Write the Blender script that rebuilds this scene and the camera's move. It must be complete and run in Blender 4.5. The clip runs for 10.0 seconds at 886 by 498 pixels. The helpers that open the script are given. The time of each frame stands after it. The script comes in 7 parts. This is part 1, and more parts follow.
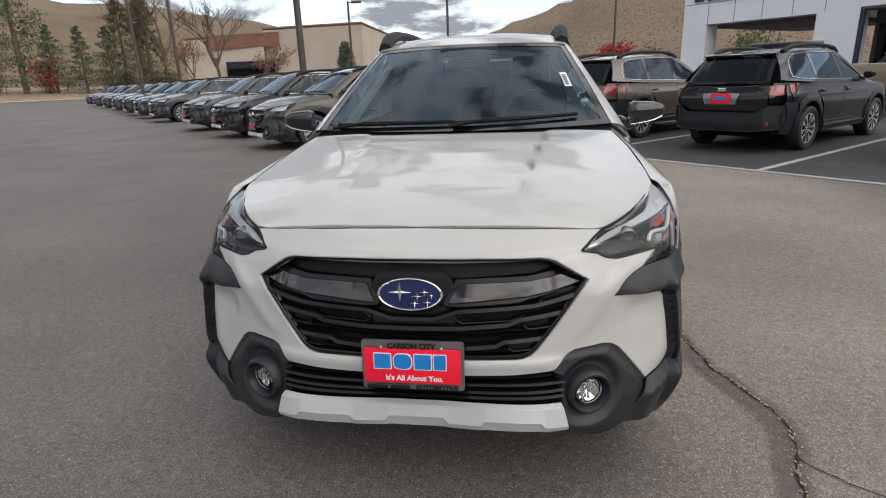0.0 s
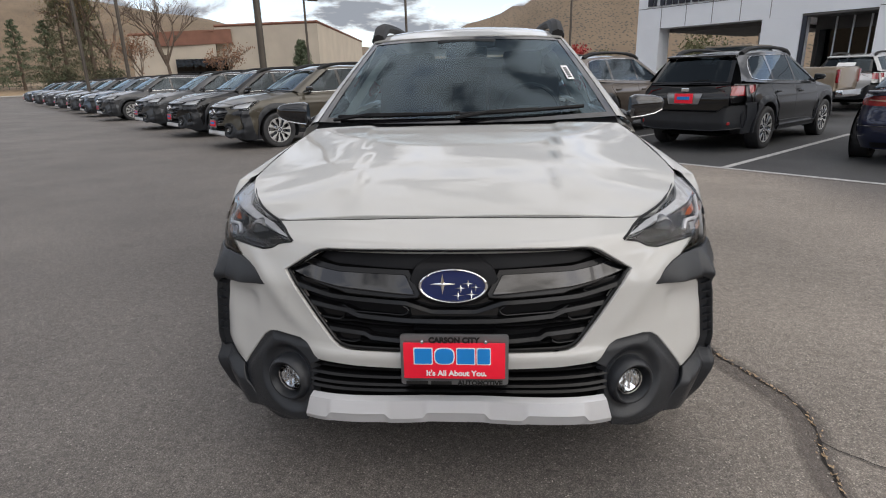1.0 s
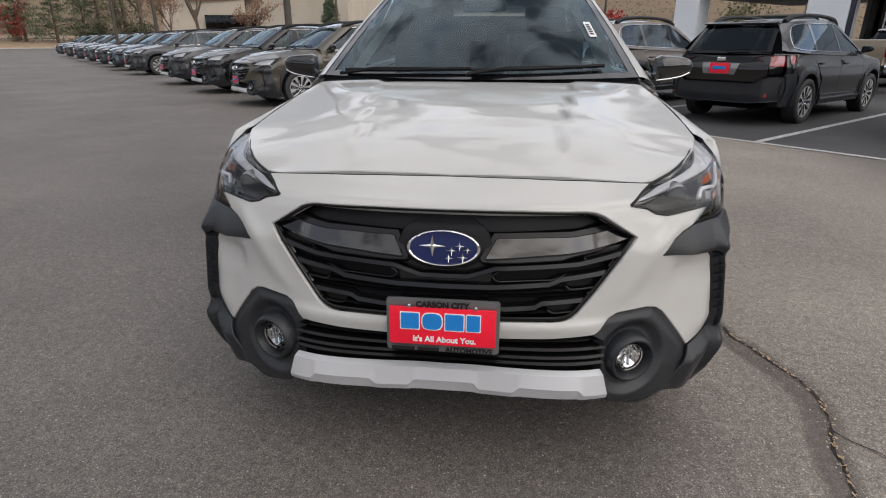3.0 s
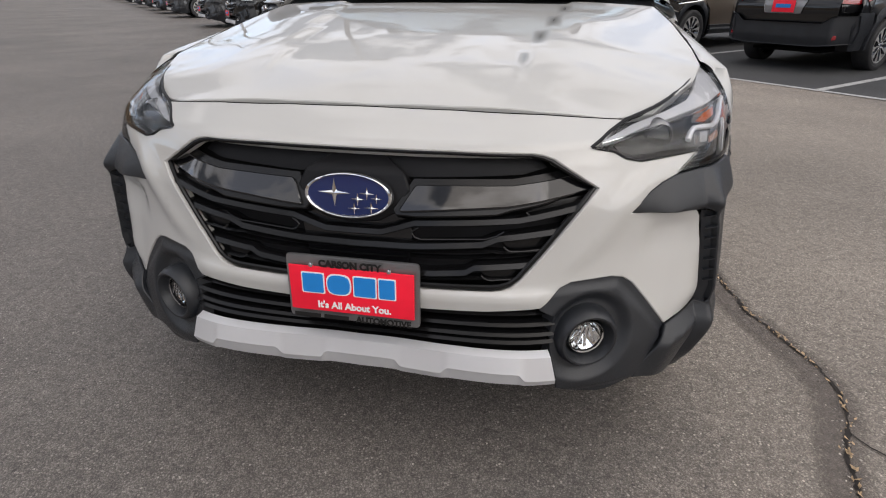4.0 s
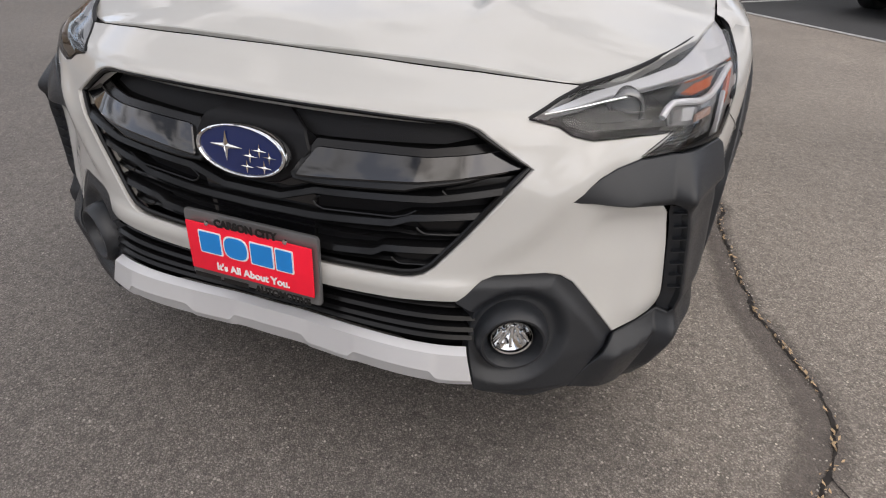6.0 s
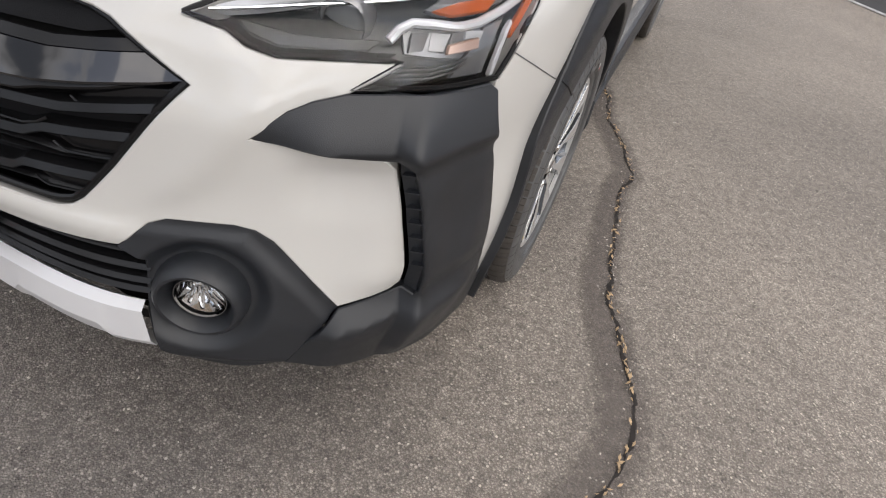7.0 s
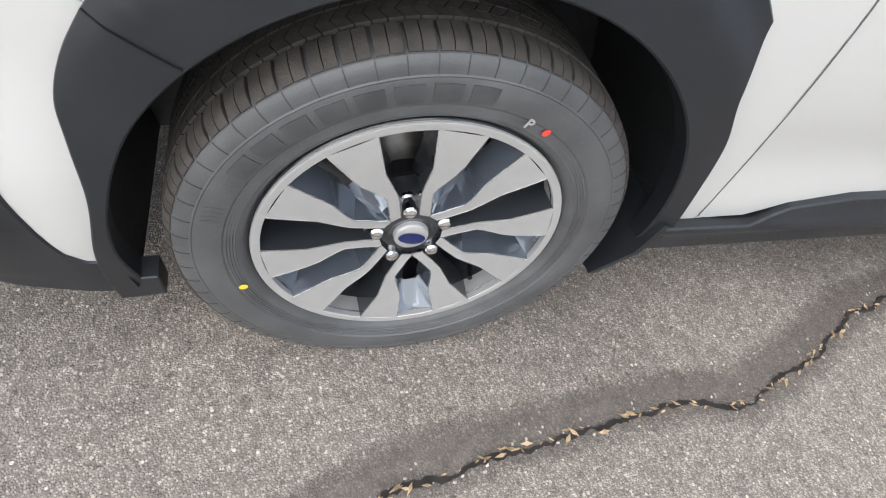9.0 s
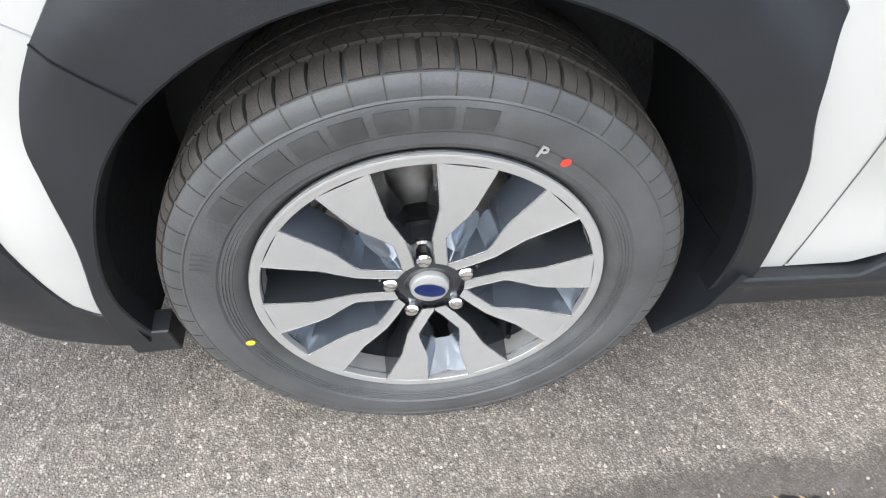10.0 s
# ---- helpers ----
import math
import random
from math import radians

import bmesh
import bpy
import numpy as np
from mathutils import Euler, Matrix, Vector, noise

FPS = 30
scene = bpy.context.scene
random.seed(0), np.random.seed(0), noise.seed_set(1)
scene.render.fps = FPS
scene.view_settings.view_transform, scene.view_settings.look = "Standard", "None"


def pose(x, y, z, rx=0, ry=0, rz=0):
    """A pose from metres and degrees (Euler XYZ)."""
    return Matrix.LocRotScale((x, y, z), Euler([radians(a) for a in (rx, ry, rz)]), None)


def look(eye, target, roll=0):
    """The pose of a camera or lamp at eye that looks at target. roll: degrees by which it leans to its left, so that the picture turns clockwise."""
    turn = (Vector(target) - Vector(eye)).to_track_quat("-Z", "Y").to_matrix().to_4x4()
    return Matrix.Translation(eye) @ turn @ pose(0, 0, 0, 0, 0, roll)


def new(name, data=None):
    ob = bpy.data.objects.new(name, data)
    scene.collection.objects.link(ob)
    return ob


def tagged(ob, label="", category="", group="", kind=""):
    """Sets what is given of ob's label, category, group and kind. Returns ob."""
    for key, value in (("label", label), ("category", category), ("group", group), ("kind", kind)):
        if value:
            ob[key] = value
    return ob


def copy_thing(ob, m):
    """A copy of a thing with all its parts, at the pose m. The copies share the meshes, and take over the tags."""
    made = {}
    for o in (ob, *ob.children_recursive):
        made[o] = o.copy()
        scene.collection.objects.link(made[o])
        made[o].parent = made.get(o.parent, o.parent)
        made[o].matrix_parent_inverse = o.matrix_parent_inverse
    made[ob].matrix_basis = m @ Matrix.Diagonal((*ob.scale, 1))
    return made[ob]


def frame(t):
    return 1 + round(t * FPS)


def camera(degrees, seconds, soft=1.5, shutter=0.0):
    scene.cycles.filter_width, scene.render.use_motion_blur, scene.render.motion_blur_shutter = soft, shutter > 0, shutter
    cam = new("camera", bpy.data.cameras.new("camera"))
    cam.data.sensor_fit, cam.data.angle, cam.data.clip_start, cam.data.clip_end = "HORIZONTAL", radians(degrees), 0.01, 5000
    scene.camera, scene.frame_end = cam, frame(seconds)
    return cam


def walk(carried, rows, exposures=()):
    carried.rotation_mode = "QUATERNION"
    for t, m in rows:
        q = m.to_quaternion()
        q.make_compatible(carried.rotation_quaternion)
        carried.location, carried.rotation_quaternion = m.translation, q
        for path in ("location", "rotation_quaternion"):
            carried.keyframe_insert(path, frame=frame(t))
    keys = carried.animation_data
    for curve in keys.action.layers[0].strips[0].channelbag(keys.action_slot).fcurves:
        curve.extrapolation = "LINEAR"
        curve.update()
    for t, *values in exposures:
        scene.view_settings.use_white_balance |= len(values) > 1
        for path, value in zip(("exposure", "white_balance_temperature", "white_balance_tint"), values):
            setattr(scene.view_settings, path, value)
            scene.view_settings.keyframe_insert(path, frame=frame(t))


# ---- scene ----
cam = camera(76.7, 10.0, soft=1.1)
PATH = [
    (0, (0.333, -1.407, 1.336), (0.046, 0.483, 0.749), -2.1),
    (0.5, (0.166, -1.395, 1.322), (-0.035, 0.504, 0.726), -2.0),
    (1, (0.081, -1.385, 1.296), (-0.056, 0.522, 0.707), -1.5),
    (1.5, (0.067, -1.35, 1.279), (-0.03, 0.561, 0.695), -1.0),
    (2, (0.062, -1.316, 1.273), (-0.04, 0.588, 0.669), -0.5),
    (2.5, (0.058, -1.309, 1.268), (-0.093, 0.579, 0.624), -0.2),
    (3, (0.159, -1.293, 1.247), (-0.055, 0.569, 0.549), 0.1),
    (3.2, (0.253, -1.263, 1.229), (0.012, 0.58, 0.492), 0.1),
    (4.5, (0.447, -0.8, 1.11), (0.009, 0.927, 0.2), -0.4),
    (5, (0.486, -0.741, 1.121), (-0.01, 0.94, 0.156), -0.4),
    (6.3, (0.784, -0.653, 1.142), (0.256, 0.925, 0.033), 4.2),
    (6.5, (0.872, -0.585, 1.123), (0.361, 0.97, -0.026), 5.7),
    (7, (1.063, -0.291, 1.094), (0.625, 1.186, -0.182), 12.4),
    (7.5, (1.281, -0.024, 1.083), (0.777, 1.332, -0.298), 21.4),
    (8, (1.372, 0.295, 1.087), (0.654, 1.476, -0.358), 28.7),
    (8.5, (1.375, 0.615, 1.081), (0.438, 1.483, -0.457), 26.8),
    (9, (1.435, 0.886, 1.022), (0.29, 1.436, -0.522), 17.5),
    (9.5, (1.425, 0.994, 0.969), (0.131, 1.297, -0.526), 8.4),
    (10, (1.402, 1.02, 0.95), (0.037, 1.229, -0.496), 4.4),
]
walk(cam, [(t, look(eye, target, roll)) for t, eye, target, roll in PATH],
     exposures=[(0, 0.17, 6550, 11), (3.2, 0.15, 6550, 12), (4.5, .30, 6650, 13), (5, 0.28, 6650, 13), (6.5, 0.36, 6700, 13), (7, .55, 6600, 12), (7.5, .74, 6500, 11), (8, 0.86, 6350, 10), (9, 1.13, 6150, 9), (10, 1.42, 6050, 8)])

# ---- daylight: a bright, broken cloud cover with the sun behind it, beyond the car ----
SUN_AZ, SUN_EL = 124.0, 35.0
sun = new("sun", bpy.data.lights.new("sun", "SUN"))
sun.data.energy, sun.data.angle, sun.data.color = 1.4, radians(85), (1.0, 0.92, 0.80)
sun.matrix_world = look((0, 0, 60), (-60 * math.sin(radians(SUN_AZ)) / math.tan(radians(SUN_EL)), -60 * math.cos(radians(SUN_AZ)) / math.tan(radians(SUN_EL)), 0))

world = bpy.data.worlds.new("sky")
scene.world = world
world.use_nodes = True
wn, wl = world.node_tree.nodes, world.node_tree.links
wn.clear()
sky = wn.new("ShaderNodeTexSky")
sky.sky_type, sky.sun_disc = "NISHITA", False
sky.sun_elevation, sky.sun_rotation = radians(SUN_EL), radians(SUN_AZ)
sky.altitude = 1400
coord = wn.new("ShaderNodeTexCoord")
sep = wn.new("ShaderNodeSeparateXYZ")
wl.new(coord.outputs["Generated"], sep.inputs[0])


def wmath(op, a, b=None):
    n = wn.new("ShaderNodeMath")
    n.operation = op
    for i, v in enumerate((a, b)):
        if v is None:
            continue
        if isinstance(v, (int, float)):
            n.inputs[i].default_value = v
        else:
            wl.new(v, n.inputs[i])
    return n.outputs[0]


height = wmath("ADD", wmath("MAXIMUM", sep.outputs[2], 0.0), 0.24)
flat = wn.new("ShaderNodeCombineXYZ")
wl.new(wmath("DIVIDE", sep.outputs[0], height), flat.inputs[0])
wl.new(wmath("DIVIDE", sep.outputs[1], height), flat.inputs[1])
cloud = wn.new("ShaderNodeTexNoise")
cloud.inputs["Scale"].default_value, cloud.inputs["Detail"].default_value, cloud.inputs["Roughness"].default_value = 2.0, 11, 0.58
cloud.inputs["Distortion"].default_value = 0.35
wl.new(flat.outputs[0], cloud.inputs["Vector"])
cover = wn.new("ShaderNodeValToRGB")
cover.color_ramp.elements[0].position, cover.color_ramp.elements[1].position = 0.42, 0.53
cover.color_ramp.elements[0].color = (.22, .22, .22, 1)   # thin haze over the gaps
wl.new(cloud.outputs["Fac"], cover.inputs[0])
thick = wn.new("ShaderNodeValToRGB")
thick.color_ramp.elements[0].position, thick.color_ramp.elements[0].color = 0.43, (13.5, 13.0, 12.2, 1)
thick.color_ramp.elements[1].position, thick.color_ramp.elements[1].color = 0.545, (1.25, 1.38, 1.6, 1)
wl.new(cloud.outputs["Fac"], thick.inputs[0])
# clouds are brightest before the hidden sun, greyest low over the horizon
aim = wn.new("ShaderNodeVectorMath")
aim.operation = "DOT_PRODUCT"
wl.new(coord.outputs["Generated"], aim.inputs[0])
aim.inputs[1].default_value = (math.sin(radians(SUN_AZ)) * math.cos(radians(SUN_EL)), math.cos(radians(SUN_AZ)) * math.cos(radians(SUN_EL)), math.sin(radians(SUN_EL)))
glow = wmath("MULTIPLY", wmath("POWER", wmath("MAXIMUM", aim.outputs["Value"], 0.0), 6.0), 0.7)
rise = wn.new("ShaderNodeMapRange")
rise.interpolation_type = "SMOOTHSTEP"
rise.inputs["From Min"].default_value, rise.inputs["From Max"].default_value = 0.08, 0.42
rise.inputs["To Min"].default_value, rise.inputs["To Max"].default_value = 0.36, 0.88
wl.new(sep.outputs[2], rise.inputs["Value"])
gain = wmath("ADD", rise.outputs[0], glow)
lit = wn.new("ShaderNodeVectorMath")
lit.operation = "SCALE"
wl.new(thick.outputs[0], lit.inputs[0])
wl.new(gain, lit.inputs["Scale"])
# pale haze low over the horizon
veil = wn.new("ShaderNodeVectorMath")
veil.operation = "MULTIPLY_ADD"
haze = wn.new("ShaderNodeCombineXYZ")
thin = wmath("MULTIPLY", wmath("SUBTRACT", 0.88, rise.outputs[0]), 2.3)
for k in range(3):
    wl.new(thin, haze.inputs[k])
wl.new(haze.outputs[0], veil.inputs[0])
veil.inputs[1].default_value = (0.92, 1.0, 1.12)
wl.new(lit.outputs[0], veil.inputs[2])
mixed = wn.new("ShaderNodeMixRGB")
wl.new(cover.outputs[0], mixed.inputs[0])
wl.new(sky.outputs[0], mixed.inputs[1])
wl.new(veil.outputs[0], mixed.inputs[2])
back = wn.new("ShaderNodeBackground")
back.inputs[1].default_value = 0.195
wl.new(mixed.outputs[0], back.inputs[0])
wout = wn.new("ShaderNodeOutputWorld")
wl.new(back.outputs[0], wout.inputs[0])

# ---- materials ----
def material(name, base, rough=0.5, metal=0.0, coat=0.0, vary=0.12, scale=6.0, bump=0.0, bump_scale=200.0, fine=0.0, spec=0.5):
    """A surface of one kind: its colour with broad stains and fine grain, a little relief, its gloss."""
    m = bpy.data.materials.new(name)
    m.use_nodes = True
    n, l = m.node_tree.nodes, m.node_tree.links
    b = n["Principled BSDF"]
    b.inputs["Roughness"].default_value, b.inputs["Metallic"].default_value = rough, metal
    b.inputs["Coat Weight"].default_value, b.inputs["Coat Roughness"].default_value = coat, 0.03
    b.inputs["Specular IOR Level"].default_value = spec
    tc = n.new("ShaderNodeTexCoord")
    broad = n.new("ShaderNodeTexNoise")
    broad.inputs["Scale"].default_value, broad.inputs["Detail"].default_value = scale, 6
    l.new(tc.outputs["Object"], broad.inputs["Vector"])
    ramp = n.new("ShaderNodeMapRange")
    ramp.inputs["From Min"].default_value, ramp.inputs["From Max"].default_value = 0.3, 0.7
    ramp.inputs["To Min"].default_value, ramp.inputs["To Max"].default_value = 1 - vary, 1 + vary
    l.new(broad.outputs["Fac"], ramp.inputs["Value"])
    tint = n.new("ShaderNodeVectorMath")
    tint.operation = "SCALE"
    tint.inputs[0].default_value = base
    l.new(ramp.outputs[0], tint.inputs["Scale"])
    l.new(tint.outputs[0], b.inputs["Base Color"])
    if fine:
        gr = n.new("ShaderNodeMapRange")
        gr.inputs["To Min"].default_value, gr.inputs["To Max"].default_value = max(0.02, rough - fine), min(1, rough + fine)
        l.new(broad.outputs["Fac"], gr.inputs["Value"])
        l.new(gr.outputs[0], b.inputs["Roughness"])
    if bump:
        grain = n.new("ShaderNodeTexNoise")
        grain.inputs["Scale"].default_value, grain.inputs["Detail"].default_value = bump_scale, 3
        l.new(tc.outputs["Object"], grain.inputs["Vector"])
        bp = n.new("ShaderNodeBump")
        bp.inputs["Strength"].default_value, bp.inputs["Distance"].default_value = bump, 0.002
        l.new(grain.outputs["Fac"], bp.inputs["Height"])
        l.new(bp.outputs[0], b.inputs["Normal"])
    return m


def glass(name, tint, gloss=1.5, rough=0.0, sheen=(.8, .8, .8)):
    """A pane: clear or tinted, with the mirror gloss of glass."""
    m = bpy.data.materials.new(name)
    m.use_nodes = True
    n, l = m.node_tree.nodes, m.node_tree.links
    n.remove(n["Principled BSDF"])
    t, g, mix, fr = n.new("ShaderNodeBsdfTransparent"), n.new("ShaderNodeBsdfGlossy"), n.new("ShaderNodeMixShader"), n.new("ShaderNodeFresnel")
    t.inputs[0].default_value = (*tint, 1)
    g.inputs["Roughness"].default_value = rough
    g.inputs["Color"].default_value = (*sheen, 1)
    fr.inputs["IOR"].default_value = gloss
    l.new(fr.outputs[0], mix.inputs[0])
    l.new(t.outputs[0], mix.inputs[1])
    l.new(g.outputs[0], mix.inputs[2])
    l.new(mix.outputs[0], n["Material Output"].inputs[0])
    return m


M = {}
M["pearl"] = material("pearl_white_paint", (.50, .492, .470), .40, coat=1.0, vary=.015, scale=2, spec=.12)
M["pearl"].node_tree.nodes["Principled BSDF"].inputs["Coat IOR"].default_value = 1.55
M["trim"] = material("grained_black_plastic", (.0150, .0167, .0200), .40, vary=.18, scale=9, bump=.25, bump_scale=900, fine=.06)
M["gloss"] = material("gloss_black_plastic", (.005, .005, .006), .07, coat=.8, vary=.1)
M["grille"] = material("satin_black_grille_plastic", (.0055, .0055, .006), .24, vary=.15, bump=.06, bump_scale=400, spec=.32)
M["liner"] = material("felted_black_arch_liner", (.020, .021, .023), .46, vary=.35, scale=14, bump=.6, bump_scale=90, fine=.1)
M["matt"] = material("matt_black_plastic", (.006, .006, .007), .5, vary=.2, bump=.2, bump_scale=500, spec=.22)
# near-black stand-in for the shade in openings, gaps and hollows
M["void"] = material("shade_black", (.004, .004, .004), .9, vary=.3, spec=.1)
M["silver"] = material("silver_painted_plastic", (.64, .64, .65), .34, metal=.35, vary=.03, bump=.05, bump_scale=1500)
M["chrome"] = material("chrome", (.86, .87, .88), .06, metal=1.0, vary=.02)
M["machined"] = material("machined_alloy", (.50, .495, .485), .36, metal=.5, vary=.04, scale=30, bump=.04, bump_scale=900)
M["wheeldark"] = material("dark_gloss_alloy", (.035, .038, .043), .16, metal=.25, coat=.7, vary=.1)
# the blue-grey base carries the sky reflected in the spoke facets
M["wheelfacet"] = material("sky_tinted_gloss_alloy", (.12, .137, .163), .12, metal=.6, coat=.9, vary=.1)
M["wheeledge"] = material("bright_cut_edge", (.62, .62, .62), .25, metal=.8, vary=.05, scale=30)
M["rubber"] = material("tyre_rubber", (.078, .079, .080), .42, vary=.22, scale=14, bump=.25, bump_scale=260, fine=.08)
# rubber of the plain wheels, darkened for the shade in their wells
M["tyreshaded"] = material("shade_darkened_rubber", (.028, .028, .029), .6, vary=.2, scale=14, bump=.2, bump_scale=260)
M["letter"] = material("scuffed_raised_rubber", (.058, .059, .060), .42, vary=.25, scale=30)
M["lampglass"] = material("projector_glass", (.14, .145, .145), .06, coat=1.0, vary=.1)
M["tread"] = material("tread_rubber", (.046, .040, .035), .8, vary=.25, scale=40, bump=.35, bump_scale=300)
M["steel"] = material("brake_steel", (.30, .29, .28), .38, metal=.9, vary=.25, scale=40, fine=.1)
M["cast"] = material("cast_aluminium", (.42, .41, .39), .45, metal=.7, vary=.2, scale=40)
M["navy"] = material("navy_enamel", (.009, .019, .095), .12, coat=1.0, vary=.1)
M["red"] = material("red_plate_sheet", (.95, .012, .04), .38, vary=.05, scale=20)
M["blue"] = material("blue_print", (.01, .22, .62), .4, vary=.05)
M["white"] = material("white_print", (.82, .82, .82), .5, vary=.04)
M["blackprint"] = material("black_print", (.008, .008, .008), .4, vary=.1)
M["frame"] = material("dark_chrome_frame", (.26, .26, .265), .30, metal=.7, vary=.1)
M["lens"] = glass("clear_lamp_lens", (.96, .97, .98), 1.45)
M["windscreen"] = glass("windscreen_glass", (.52, .67, .73), 1.62, 0.0, (.70, .86, .96))
M["darkglass"] = glass("tinted_side_glass", (.16, .19, .20), 1.62, 0.0, (.74, .86, .95))
M["lampgrey"] = material("lamp_bowl_grey", (.25, .25, .255), .24, metal=.6, vary=.1)
M["lampdark"] = material("lamp_bowl_dark", (.034, .035, .034), .20, metal=.5, vary=.15)
M["lampsilver"] = material("lamp_pale_silver", (.72, .72, .74), .18, metal=.2, vary=.05)
M["amberpale"] = material("pale_amber_tint", (.62, .42, .34), .2, metal=.4, vary=.1)
M["rail"] = material("rough_black_rail", (.018, .018, .019), .62, vary=.15, bump=.2, bump_scale=300, spec=.3)
M["amber"] = material("amber_reflector", (.46, .10, .025), .15, coat=.8, vary=.1)
M["tail"] = material("red_tail_lens", (.26, .008, .012), .12, coat=1.0, vary=.1)
M["cabin"] = material("dark_cabin_trim", (.025, .026, .028), .75, vary=.2)
M["cabinlight"] = material("pale_pillar_trim", (.17, .18, .18), .8, vary=.1)
M["yellow"] = material("yellow_paint_dot", (.75, .55, .04), .5, vary=.1)
M["reddot"] = material("red_paint_dot", (.65, .05, .03), .5, vary=.1)
PAINTS = {k: material(k + "_paint", c, .34, metal=.35 if sum(c) > .05 else 0, coat=1.0, vary=.02, spec=.12) for k, c in dict(
    bronze=(.070, .062, .046), black=(.003, .003, .0035), graphite=(.060, .062, .066), grey=(.11, .115, .12),
    brown=(.13, .105, .085), navyblue=(.012, .016, .04), white=(.72, .72, .71), tan=(.30, .24, .17), bluegrey=(.10, .13, .17)).items()}

# ---- the car's shell: a plan curve round the car, shifted with height ----
def curve(ks, vs, k):
    """A smooth curve through the values vs at the knots ks."""
    ks, vs, k = np.asarray(ks, float), np.asarray(vs, float), np.clip(np.asarray(k, float), ks[0], ks[-1])
    d = np.diff(vs) / np.diff(ks)
    m = np.concatenate(([d[0]], (d[1:] * np.diff(ks)[:-1] + d[:-1] * np.diff(ks)[1:]) / (ks[2:] - ks[:-2]), [d[-1]]))
    m[1:-1][d[1:] * d[:-1] <= 0] = 0
    i = np.clip(np.searchsorted(ks, k, side="right") - 1, 0, len(ks) - 2)
    h = ks[i + 1] - ks[i]
    u = (k - ks[i]) / h
    return (vs[i] * (1 + 2 * u) * (1 - u) ** 2 + m[i] * h * u * (1 - u) ** 2
            + vs[i + 1] * u * u * (3 - 2 * u) + m[i + 1] * h * u * u * (u - 1))


def smooth(a, b, v):
    u = np.clip((np.asarray(v, float) - a) / (b - a), 0, 1)
    return u * u * (3 - 2 * u)


PLAN_X = [0, .2, .4, .52, .62, .72, .79, .845, .88, .905, .914, .916, .916, .916, .914, .91, .895, .85, .75, .5, 0]
PLAN_Y = [.105, .114, .155, .205, .255, .32, .385, .49, .605, .73, .85, 1.08, 1.6, 2.5, 3.3, 3.9, 4.4, 4.72, 4.87, 4.92, 4.94]
PLAN_S = np.concatenate(([0], np.cumsum(np.hypot(np.diff(PLAN_X), np.diff(PLAN_Y)))))
LEAN_Z = [.15, .26, .32, .40, .50, .60, .68, .75, .80, .826, .85, .884, .93, 1.0]
LEAN = [-.03, -.05, -.05, -.035, -.012, 0, 0, .02, .042, .06, .105, .17, .33, .5]
TAIL = [-.10, -.05, -.02, -.01, 0, 0, -.02, -.05, -.07, -.075, -.08, -.085, -.09, -.10]
INSET_Z = [.15, .25, .35, .45, .60, .72, .80, .88, .95, 1.0, 1.05]
INSET = [.05, .035, .02, .012, .003, 0, .002, .013, .044, .060, .070]


def shell(s, z, off=0.0):
    """The place on the car's skin, s metres round from its nose (to its left: plus), at the height z."""
    s, z = np.asarray(s, float), np.asarray(z, float)

    def at(q):
        a = np.abs(q)
        x, y = curve(PLAN_S, PLAN_X, a), curve(PLAN_S, PLAN_Y, a)
        lean = curve(LEAN_Z, LEAN, z)
        lean = np.where(lean < 0, lean * smooth(.05, .50, a), lean)
        y2 = y + lean * (1 - smooth(.40, .80, y)) + curve(LEAN_Z, TAIL, z) * smooth(4.3, 4.75, y)
        x2 = x - curve(INSET_Z, INSET, z) * smooth(.62, .88, x) + .026 * (1 - smooth(.42, .66, z)) * smooth(.42, .52, y) * (1 - smooth(.60, .74, y))
        return np.stack([np.sign(q) * x2, y2, z + 0 * x2], -1)

    p = at(s)
    if np.any(off):
        h = 2e-3
        t = at(np.where(np.abs(s) < h, s, s) + h) - at(s - h)
        n = np.stack([t[..., 1], -t[..., 0], 0 * t[..., 0]], -1)
        n /= np.linalg.norm(n, axis=-1, keepdims=True)
        p = p + n * np.asarray(off)[..., None]
    return p


def by_x(x):
    """s on the front where the plan curve is x wide."""
    k = np.linspace(0, 1.35, 800)
    return float(np.sign(x) * np.interp(abs(x), curve(PLAN_S, PLAN_X, k), k))


def by_y(y):
    """s on the left side at the length y."""
    k = np.linspace(0.3, PLAN_S[-1], 3000)
    return float(np.interp(y, curve(PLAN_S, PLAN_Y, k), k))


# ---- mesh tools ----
def finish(name, bm, mat, angle=38):
    """An object from a bmesh, smooth but for its sharp edges."""
    bmesh.ops.recalc_face_normals(bm, faces=bm.faces)
    me = bpy.data.meshes.new(name)
    bm.to_mesh(me)
    bm.free()
    for f in me.polygons:
        f.use_smooth = True
    me.set_sharp_from_angle(angle=radians(angle))
    if "skin_normal" in me.attributes:
        n = len(me.vertices)
        want = np.zeros(n * 3, np.float32)
        me.attributes["skin_normal"].data.foreach_get("vector", want)
        want = want.reshape(n, 3)
        skin_face = np.zeros(len(me.polygons), np.int32)
        me.attributes["skin_face"].data.foreach_get("value", skin_face)
        loops = np.zeros((len(me.loops), 3), np.float32)
        for f in me.polygons:
            if skin_face[f.index]:
                q = np.array(f.normal)
                for k in f.loop_indices:
                    w = want[me.loops[k].vertex_index]
                    loops[k] = w if w @ q > 0 else -w
        me.normals_split_custom_set([tuple(map(float, v)) for v in loops])
        me.attributes.remove(me.attributes["skin_normal"])
        me.attributes.remove(me.attributes["skin_face"])
    me.materials.append(mat)
    return new(name, me)


